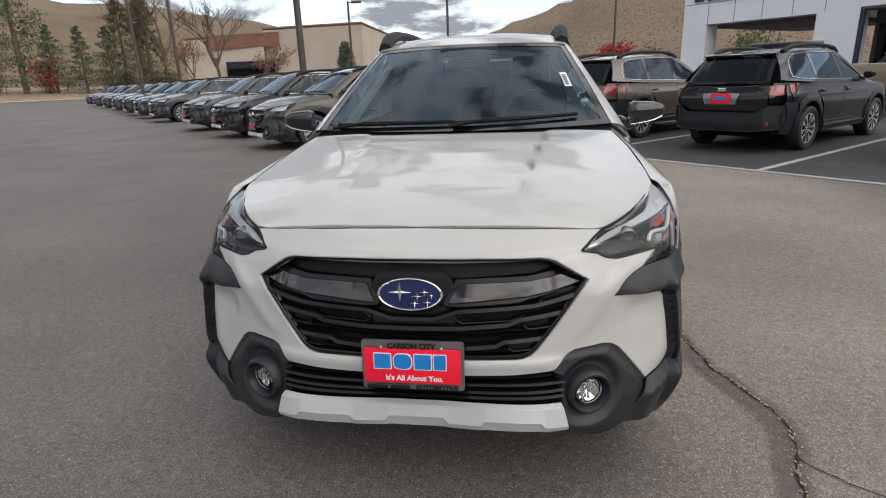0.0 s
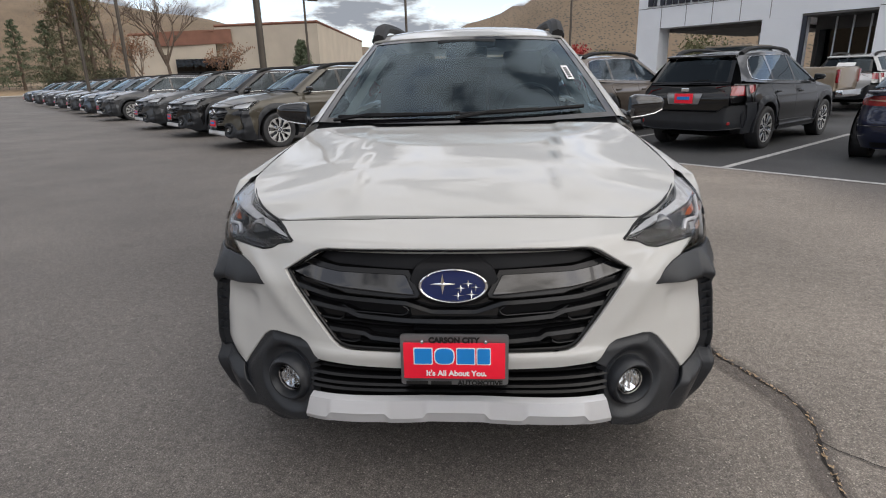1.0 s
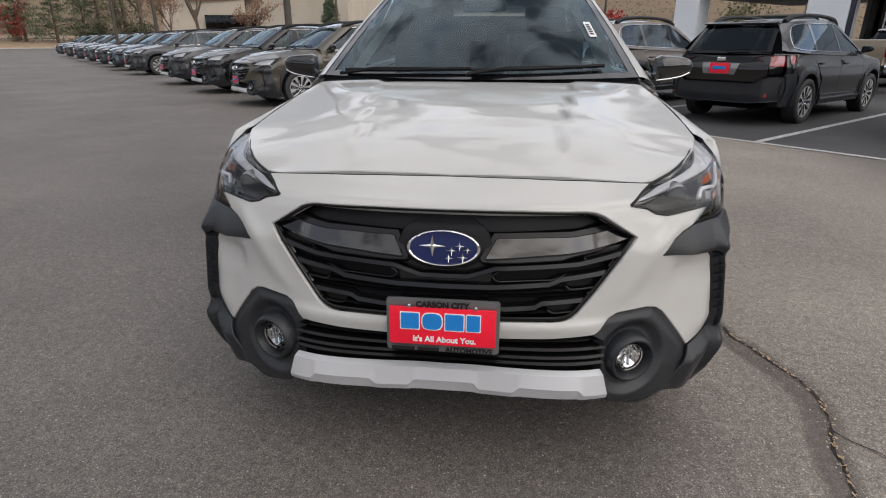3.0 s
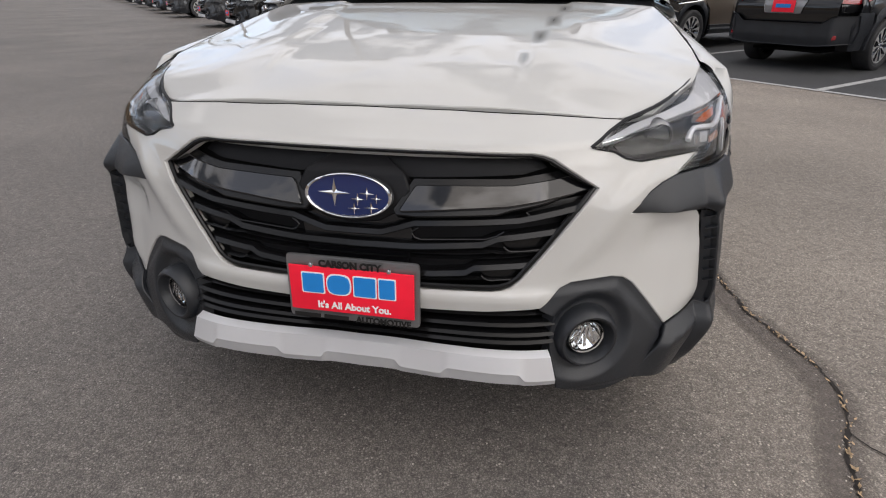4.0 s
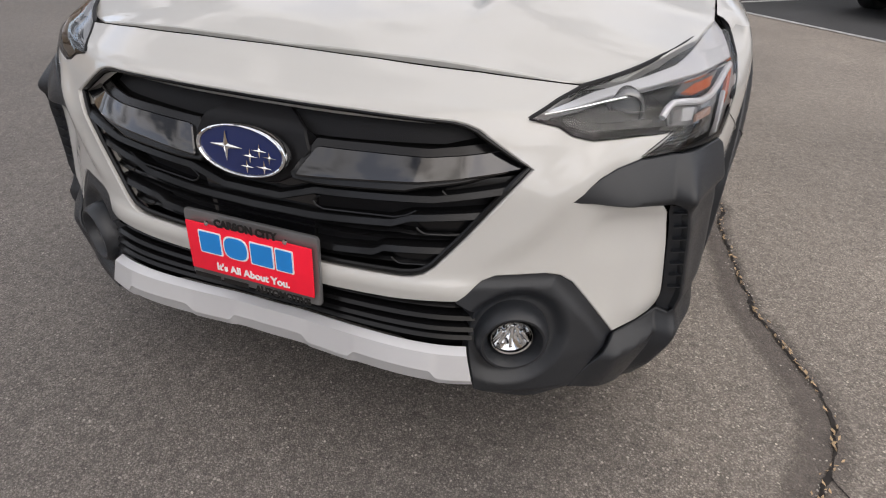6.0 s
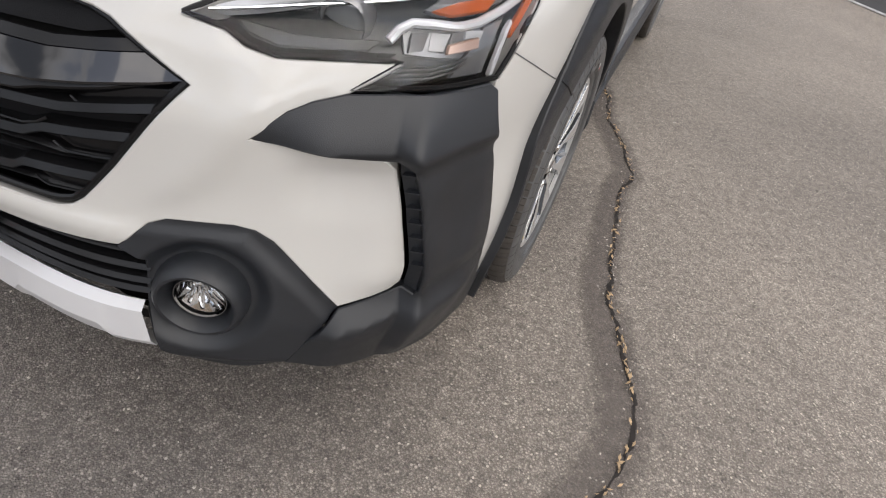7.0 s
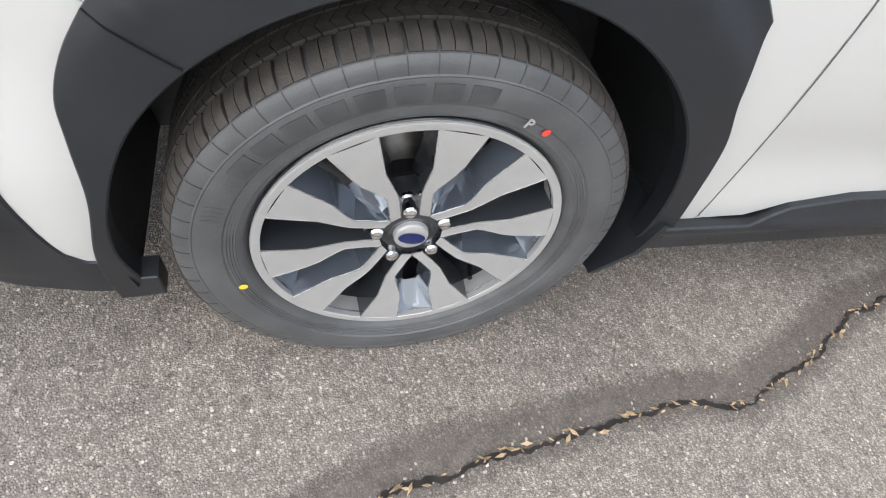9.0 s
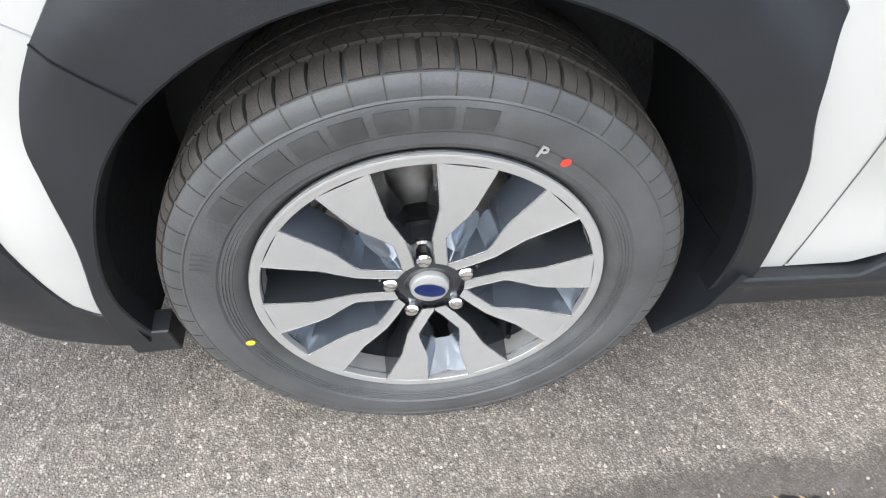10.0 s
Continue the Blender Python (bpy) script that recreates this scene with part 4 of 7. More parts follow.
        for k in range(3):
            put("lamp_rib", tube([shell(a, z + .006 * k, -.016) for a, z in ((.80, .762), (.86, .764), (.905, .770), (.925, .780))], .0012, 5), M["lampgrey"], bowl)
        put("inner_sill", panel([(.585, .812), (.60, .800), (.64, .790), (.76, .794), (.775, .806), (.66, .803)], skin(-.024), .02, .006, .002), M["lampdark"], bowl)
        # projector
        c = Vector(shell(.722, .818, -.050))
        turn = Matrix.Translation(c) @ Matrix.Rotation(radians(-90 + 18), 4, "Z")
        bm = lathe([(-.02, .040), (.006, .037), (.012, .033), (.014, .030), (.010, .028)], 32)
        bm.transform(turn)
        ring = put("projector", bm, M["lampgrey"], bowl, "round projector with grey bezel")
        bm = lathe([(.004, .028), (.0075, .020), (.009, .010), (.0094, .001)], 28)
        bm.transform(turn)
        put("projector_lens", bm, M["lampglass"], ring, "domed clear projector lens")


def flow(pts, n=5):
    """A smooth line through the points pts."""
    pts = np.array(pts, float)
    k = np.concatenate(([0], np.cumsum(np.hypot(*np.diff(pts, axis=0).T))))
    q = np.interp(np.linspace(0, len(pts) - 1, (len(pts) - 1) * n + 1), np.arange(len(pts)), k)

    def along(v):
        m = np.gradient(v, k)
        i = np.clip(np.searchsorted(k, q, side="right") - 1, 0, len(k) - 2)
        h = k[i + 1] - k[i]
        u = (q - k[i]) / h
        return v[i] * (1 + 2 * u) * (1 - u) ** 2 + m[i] * h * u * (1 - u) ** 2 + v[i + 1] * u * u * (3 - 2 * u) + m[i + 1] * h * u * u * (u - 1)
    return list(zip(along(pts[:, 0]).tolist(), along(pts[:, 1]).tolist()))


def car_body(car, paint, detail):
    st = .03 if detail else .09
    # strip of bumper between corner cladding and arch
    strip = [(.992, .754), (1.016, .790), (1.10, .757), (1.228, .703)] + flow([(1.228, .703), (1.20, .66), (1.178, .605), (1.172, .55), (1.169, .45), (1.158, .35)])[1:-1] + [(1.158, .35), (1.155, .283), (1.128, .288), (1.109, .309), (1.080, .40), (1.045, .53), (1.018, .63), (1.0, .69)]
    arch_out_f = [(.725, .706), (.695, .655), (.675, .60), (.671, .55), (.668, .45), (.656, .35), (.650, .285)]
    arch_top = [(1.46, .745), (1.40, .80), (1.30, .842), (1.18, .865), (1.06, .870), (.95, .858), (.85, .822), (.78, .77), (.725, .706)]
    arch_out_b = [(1.56, .30), (1.552, .38), (1.536, .47), (1.515, .56), (1.478, .645), (1.470, .69), (1.46, .745)]
    arch_out_f, arch_top, arch_out_b = flow(arch_out_f), flow(arch_top), flow(arch_out_b)
    C, R = (1.09, .352), .417

    def ring(a0, a1, n=48):
        return [(C[0] + R * math.cos(radians(a0 + (a1 - a0) * k / n)), C[1] + R * math.sin(radians(a0 + (a1 - a0) * k / n))) for k in range(n + 1)]
    S = by_y
    seam = [(C[0] + (R + .002) * math.cos(radians(133.5)), C[1] + (R + .002) * math.sin(radians(133.5)))]
    arch_low = arch_out_f + [(.651, .193), (.706, .193), (.706, .25)] + ring(194, 133.5, 18)
    arch_up = arch_out_b + arch_top[1:] + ring(133.2, -6, 40) + [(1.50, .30)]
    arch = arch_out_b + arch_top[1:] + arch_out_f[1:] + [(.668, .272), (.70, .262)] + ring(190, -6)[0:] + [(1.50, .30)]
    shift_r = AXLE_R - AXLE_F

    def arch_off(dy):
        """The arch stands proud round the wheel and falls off to the body in a broad chamfer."""
        def off(s, z):
            r = np.hypot(curve(PLAN_S, PLAN_Y, np.abs(s)) - C[0] - dy, z - C[1])
            return .020 - .017 * smooth(.478, .535, r)
        return off
    for side in (1, -1):
        def put(name, bm, mat, label="", parent=car):
            return part(name, bm if side > 0 else flip_x(bm), mat, parent, label)
        put("bumper_side", panel(strip, skin(0.0), st, .02, .0025), paint, "painted bumper return beside the wheel")
        for dy, nm in ((0, "front"), (shift_r, "rear")):
            if dy == 0:
                poly = [(S(y), z) for y, z in arch_low]
                put("arch_cladding", panel(poly, skin(arch_off(0)), .02 if detail else .07, .035, .004), M["trim"], "black plastic bumper end of the wheel arch")
            poly = [(S(y + dy), z) for y, z in (arch_up if dy == 0 else arch)]
            put("arch_cladding", panel(poly, skin(arch_off(dy)), .02 if detail else .07, .035, .005), M["trim"], "black plastic wheel arch cladding")
            bm = bmesh.new()
            prof = [(C[0] + dy + .435 * math.cos(radians(a)), C[1] + .435 * math.sin(radians(a))) for a in range(-12, 197, 4)]
            rows = [[bm.verts.new((x, y, max(z, .16))) for x in (.895, .80, .62, .52)] for y, z in prof]
            for a, b in zip(rows, rows[1:]):
                for i in range(3):
                    bm.faces.new((a[i], a[i + 1], b[i + 1], b[i]))
            bm.faces.new([r[3] for r in rows])
            put("arch_liner", bm, M["liner"], "black wheel arch liner")
        # seams between the panels
        seam_lines = [[(1.016, .791), (1.10, .758), (1.228, .703)], [(S(1.589), .99), (S(1.592), .80), (S(1.604), .60), (S(1.615), .36)]]
        for pts in seam_lines:
            put("panel_gap", tube([shell(a, z, .0008) for a, z in dense(pts, .03)], .0010, 6), M["frame"], "thin dark gap between panels")
        put("panel_gap", tube([shell(a, z, arch_off(0)(a, z) + .001) for a, z in dense([(S(.725), .706), (S(seam[0][0]), seam[0][1])], .03)], .0013, 6), M["matt"])
        # fender
        fender = [(1.016, .792), (1.050, .882), (1.047, .914), (1.06, .928), (S(.80), .925), (S(1.0), .938), (S(1.3), .958), (S(1.585), .985), (S(1.590), .80), (S(1.600), .60), (S(1.612), .38), (S(1.612), .352), (S(1.545), .352), (S(1.545), .40)] + [(S(y), z) for y, z in arch_out_b[8:]] + [(S(y), z) for y, z in arch_top[1:]] + [(1.10, .759)]
        put("fender", panel(fender, skin(0.0), st, .02, .0025), paint, "painted front fender")

        def ftop(u, v):
            sa = 1.045 + (S(1.585) - 1.045) * v
            a = shell(sa, float(np.interp(sa, [1.045, 1.06, S(.80), S(1.0), S(1.3), S(1.585)], [.915, .928, .9245, .9375, .9575, .9845])))
            y = .775 + v * .82
            xe = float(curve([.2, .375, .504, .628, .74, .9, 1.2, 1.45, 1.6], [.58, .585, .704, .764, .80, .80, .78, .745, .73], y)) + .004
            b = np.array([xe, y, float(hood_at(xe - .004, y))])
            m = np.array([(a[0] + b[0]) / 2 + .010, (a[1] + y) / 2, (a[2] + b[2]) / 2 + .007])
            return tuple(a * (1 - u) ** 2 + m * 2 * u * (1 - u) + b * u * u)
        put("fender_top", grid(ftop, 8, 20), paint, "", )
        # doors, quarter, sill
        d1, d2, q = [(S(1.588), 1.012), (S(2.0), 1.03), (S(2.62), 1.045), (S(2.64), .80), (S(2.62), .43), (S(2.4), .425), (S(1.93), .412), (S(1.80), .39), (S(1.72), .356), (S(1.618), .352), (S(1.594), .80)], \
            [(S(2.63), 1.045), (S(3.1), 1.05), (S(3.62), 1.05), (S(3.60), .92), (S(3.48), .80), (S(3.36), .70), (S(3.30), .55), (S(3.26), .43), (S(2.63), .43), (S(2.65), .80)], \
            [(S(3.63), 1.05), (S(4.2), 1.05), (S(4.62), 1.05), (S(4.66), .78), (S(4.3), .78)] + [(S(y + shift_r), z) for y, z in arch_out_b[-1:] + arch_top[1:-1]] + [(S(3.50), .80), (S(3.61), .92)]

        def door_off(s, z):
            return -.012 * np.exp(-((z - .50) / .09) ** 2) + .006 * np.exp(-((z - .86) / .03) ** 2)
        d = put("front_door", panel(d1, skin(door_off), .05 if detail else .12, .02, .0025, step_b=.03), paint, "painted front door")
        handle = Vector(shell(S(2.45), .90, .02))
        put("door_handle", box(Matrix.Translation(handle), (.022, .20, .030), .010), paint, "", d)
        d = put("rear_door", panel(d2, skin(door_off), .05 if detail else .12, .02, .0025, step_b=.04), paint, "painted rear door")
        handle = Vector(shell(S(3.42), .92, .02))
        put("door_handle", box(Matrix.Translation(handle), (.022, .20, .030), .010), paint, "", d)
        put("quarter_panel", panel(q, skin(0.0), .06 if detail else .12, .02, .0025), paint, "painted rear quarter")
        put("rear_bumper_side", panel([(S(4.29), .775), (S(4.66), .775), (S(4.70), .60), (S(4.66), .30), (S(4.36), .30), (S(4.34), .45), (S(4.25), .60)], skin(0.0), .06, .02, .003), M["trim"], "black rear bumper end")
        sill = [(S(1.535), .352), (S(1.72), .352), (S(1.80), .386), (S(1.93), .408), (S(2.4), .421), (S(3.27), .426), (S(3.27), .275), (S(2.2), .27), (S(1.54), .262)]
        put("sill_cladding", panel(sill, skin(lambda s, z: .012 + .016 * np.exp(-((z - .345) / .025) ** 2)), .05 if detail else .15, .04, .006, step_b=.012), M["trim"], "black plastic sill cladding")
        # mud flaps
        bm = bmesh.new()
        pts = [(.66, 1.515, .37), (.925, 1.525, .37), (.928, 1.50, .30), (.905, 1.455, .205), (.70, 1.45, .20), (.66, 1.47, .26)]
        bm.faces.new([bm.verts.new(p) for p in pts])
        thicken(bm, .014)
        put("mud_flap", bm, M["trim"], "black plastic mud flap")
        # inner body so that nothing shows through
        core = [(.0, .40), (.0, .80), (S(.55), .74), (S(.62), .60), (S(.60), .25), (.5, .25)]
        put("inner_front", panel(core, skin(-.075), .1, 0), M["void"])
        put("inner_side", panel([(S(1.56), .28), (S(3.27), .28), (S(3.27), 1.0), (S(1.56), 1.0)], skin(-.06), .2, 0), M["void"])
    hood = [(0, .287), (.2, .297), (.4, .322), (.54, .354), (.590, .385), (.645, .420), (.704, .506), (.764, .630), (.797, .74), (.80, .9), (.78, 1.2), (.745, 1.44), (.70, 1.435), (.55, 1.385), (.3, 1.335), (0, 1.315)]
    part("bonnet", panel(hood, hood_skin(), .03 if detail else .1, .02, .004, mirror=True), paint, car, "painted bonnet with two shoulder creases")
    gap = [(k / 24 * .594, float(np.interp(k / 24 * .594, [0, .2, .4, .592], [.884, .882, .875, .861]))) for k in range(25)]
    for side in (1, -1):
        part("bonnet_gap", tube([shell(side * max(a, .0005), z - .001, 0) + np.array([0, .0005, .0]) for a, z in gap], .0016, 6), M["void"], car, "dark gap below the bonnet edge")
    part("under_floor", box(Matrix.Translation((0, 2.5, .26)), (1.0, 4.2, .04), .01), M["void"], car)


def car_top(car, paint, detail):
    """Windscreen, roof, pillars, windows, mirrors, rails, wipers, cabin."""
    na = 24 if detail else 8
    part("cowl", grid(lambda u, v: tuple(np.array([(2 * u - 1) * .76, 1.30 + .19 * (2 * u - 1) ** 2 + .09 * v, 1.055 + .03 * v])), na, 2), M["matt"], car, "black cowl panel")
    scr = part("windscreen", grid(lambda u, v: tuple(screen_at((2 * u - 1) * .995, v)), na, na), M["windscreen"], car, "curved windscreen reflecting the clouds")
    scr.visible_shadow = False
    # dark band round the pane
    for side in (1, -1):
        part("screen_band", grid(lambda u, v: tuple(screen_at(side * (.94 + .055 * u), v, .002)), 2, na), M["gloss"], scr)
    part("screen_band", grid(lambda u, v: tuple(screen_at((2 * u - 1) * .995, .045 * v, .002)), na, 1), M["gloss"], scr)
    part("screen_band", grid(lambda u, v: tuple(screen_at((2 * u - 1) * .995, .955 + .045 * v, .002)), na, 1), M["gloss"], scr)
    part("roof", thicken(grid(lambda u, v: tuple(roof_at(2 * u - 1, 2.10 + .12 * (2 * u - 1) ** 2 * (1 - v) + v * 2.33)), na, na), .02), paint, car, "painted roof")
    for side in (1, -1):
        def put(name, bm, mat, label="", parent=car):
            return part(name, bm if side > 0 else flip_x(bm), mat, parent, label)

        def pillar(u, v):
            a = screen_at(.992, v, .004)
            b = np.array([.862 - .275 * v, 1.66 + .80 * v, 1.035 + .475 * v + .03 * v * (1 - v)])
            m = (a + b) / 2 + np.array([.012, -.030, .020])
            return tuple(a * (1 - u) ** 2 + m * 2 * u * (1 - u) + b * u * u)
        put("front_pillar", grid(pillar, 6, 16), paint, "painted front pillar")

        def side_win(y0, y1, y2, y3, off):
            return lambda u, v: tuple(cabin_side((y0 + (y3 - y0) * v) * (1 - u) + (y1 + (y2 - y1) * v) * u, .06 + .86 * v, off))
        put("side_window", grid(side_win(1.72, 2.60, 2.62, 2.46, .0), 8, 8), M["darkglass"], "tinted front side window")
        put("side_window", grid(side_win(2.66, 3.55, 3.52, 2.68, .0), 8, 8), M["darkglass"], "tinted rear side window")
        put("side_window", grid(side_win(3.62, 4.34, 4.10, 3.58, .0), 8, 8), M["darkglass"], "tinted quarter window")
        put("middle_pillar", grid(lambda u, v: tuple(cabin_side(2.595 + .07 * u, .04 + .9 * v, .003)), 2, 8), M["gloss"])
        put("middle_pillar", grid(lambda u, v: tuple(cabin_side(3.545 - .03 * v + .08 * u, .04 + .9 * v, .003)), 2, 8), M["gloss"])
        put("belt_trim", tube([cabin_side(1.72 + 2.62 * k / 12, .05 + (.0 if k < 12 else .06), .006) for k in range(13)], .006, 6), M["chrome"], "bright belt trim")
        put("window_trim", tube([cabin_side(y_, v_, .006) for y_, v_ in ((4.34, .10), (4.33, .35), (4.28, .62), (4.20, .80), (4.08, .90))] + [cabin_side(4.0 - 1.55 * k / 7, .925, .006) for k in range(8)], .0045, 6), M["chrome"], "bright window surround")
        put("side_frame", grid(lambda u, v: tuple(cabin_side(2.42 + 2.05 * u, .915 + .10 * v, .002)), 14, 2), paint, "painted roof side")
        put("side_frame", grid(lambda u, v: tuple(cabin_side(1.58 + 3.0 * u, -.05 + .12 * v, .001)), 14, 2), paint)
        put("rear_pillar", grid(lambda u, v: tuple(cabin_side((4.34 - .22 * v) * (1 - u) + (4.68 - .24 * v) * u, -.02 + 1.0 * v, .0)), 6, 8), paint, "painted rear pillar")
        # roof rails
        rail = [(.545, 2.26, 1.512), (.552, 2.40, 1.570), (.554, 2.58, 1.604), (.555, 2.90, 1.628), (.555, 3.4, 1.634), (.553, 3.85, 1.612), (.548, 4.08, 1.582), (.54, 4.22, 1.525)]
        ys = np.linspace(2.26, 4.22, 30)
        pts = [(float(np.interp(y, [p[1] for p in rail], [p[0] for p in rail])), float(y), float(curve([p[1] for p in rail], [p[2] for p in rail], y))) for y in ys]
        bm = tube(pts, [.042 - .014 * float(smooth(.05, .3, min(k, 29 - k) / 29)) for k in range(30)], 8)
        put("roof_rail", bm, M["rail"], "chunky black roof rail")
        # mirrors
        bm = bmesh.new()
        rings = []
        for k in range(13):
            u = 1 - (1 - k / 12) ** 1.6
            end_ = max(.05, 1 - u ** 7) ** .5 * (.80 + .20 * min(1, u / .12))
            hz, hy, zc = .064 * (1 - .34 * u) * end_, .056 * (1 - .22 * u) * end_, 1.116 + .012 * u
            ring_ = []
            for j in range(20):
                t_ = j * math.tau / 20
                cy, cz = math.cos(t_), math.sin(t_)
                yy = hy * math.copysign(abs(cy) ** .62, cy)
                ring_.append(bm.verts.new((.884 + .188 * u, 1.800 + (yy if yy < 0 else yy * .5) + .020 * u, zc + hz * math.copysign(abs(cz) ** .70, cz))))
            rings.append(ring_)
        for p_, q_ in zip(rings, rings[1:]):
            for j in range(20):
                bm.faces.new((p_[j], p_[(j + 1) % 20], q_[(j + 1) % 20], q_[j]))
        bm.faces.new(rings[0][::-1])
        bm.faces.new(rings[-1])
        mir = put("door_mirror", bm, M["gloss"], "black door mirror")
        put("mirror_foot", box(Matrix.Translation((.872, 1.83, 1.065)) @ Matrix.Rotation(radians(25), 4, "Y"), (.10, .07, .05), .015), M["gloss"], "", mir)
        put("mirror_base", tube([(.890, 1.760, 1.060), (.95, 1.757, 1.068), (1.01, 1.765, 1.080), (1.055, 1.785, 1.098)], .0030, 8), M["chrome"], "", mir)
    if detail:
        st_ = part("screen_sticker", grid(lambda u, v: tuple(screen_at(.795 + .055 * u, .40 + .17 * v, .004)), 2, 4), M["white"], scr, "white paper sticker on the windscreen")
        for k in range(5):
            part("sticker_bar", grid(lambda u, v: tuple(screen_at(.805 + .030 * u, .42 + .026 * k + .016 * v, .006)), 1, 1), M["blackprint"], st_)
    # wipers
    for x0, x1, d in ((-.64, -.02, .0), (-.02, .60, .012)):
        pts = [screen_at((x0 + (x1 - x0) * k / 8) / .76, .035 + .035 * (k / 8) + (.02 if x0 > -.1 else .0), .014) for k in range(9)]
        w = part("wiper", tube(pts, .010, 6), M["matt"], car, "black wiper arm with blade")
        part("wiper_arm", tube([pts[0] + np.array((-.02, -.03, -.015)), pts[2] + np.array((0, 0, .006)), pts[5] + np.array((0, 0, .004))], .009, 6), M["matt"], w)
    # cabin seen through the glass
    part("dashboard", grid(lambda u, v: ((2 * u - 1) * .70, 1.55 + .45 * v + .05 * (2 * u - 1) ** 2, 1.06 + .035 * math.sin(v * math.pi) - .03 * v), 10, 6), M["cabin"], car, "dark dashboard")
    part("cabin_floor", box(Matrix.Translation((0, 3.0, .60)), (1.45, 2.9, .05)), M["cabin"], car)
    part("cabin_back", box(Matrix.Translation((0, 4.35, 1.0)), (1.3, .03, .75)), M["cabin"], car)
    for sx in (-.37, .37):
        s = part("front_seat", box(Matrix.Translation((sx, 2.62, 1.0)) @ Matrix.Rotation(radians(-16), 4, "X"), (.50, .13, .62), .05), M["cabin"], car, "dark front seat")
        part("head_restraint", box(Matrix.Translation((sx, 2.74, 1.37)) @ Matrix.Rotation(radians(-10), 4, "X"), (.27, .10, .17), .04), M["cabin"], s)
    part("rear_seat", box(Matrix.Translation((0, 3.55, .95)) @ Matrix.Rotation(radians(-16), 4, "X"), (1.25, .14, .6), .05), M["cabin"], car)
    if detail:
        bm = lathe([(.0, .185)] and [(.014 * math.cos(a), .18 + .014 * math.sin(a)) for a in [k * math.tau / 8 for k in range(8)]], 32, True)
        bm.transform(Matrix.Translation((.37, 2.05, 1.075)) @ Matrix.Rotation(radians(-90), 4, "Z") @ Matrix.Rotation(radians(-24), 4, "Y"))
        w = part("steering_wheel", bm, M["cabin"], car, "dark steering wheel")
        bm = box(Matrix.Translation((.37, 2.06, 1.07)), (.16, .05, .10), .02)
        part("wheel_boss", bm, M["cabin"], w)
        part("screen_mirror", box(Matrix.Translation((0, 2.05, 1.425)), (.24, .04, .065), .018), M["cabin"], car, "rear-view mirror")
        part("camera_pod", box(Matrix.Translation((0, 2.10, 1.475)), (.34, .10, .05), .02), M["cabin"], car)
        for side in (1, -1):
            part("pillar_trim", grid(lambda u, v: tuple(screen_at(side * (.90 - .05 * u), .03 + .93 * v, -.05 - .03 * u)), 3, 10), M["cabinlight"], car, "pale inner pillar trim")


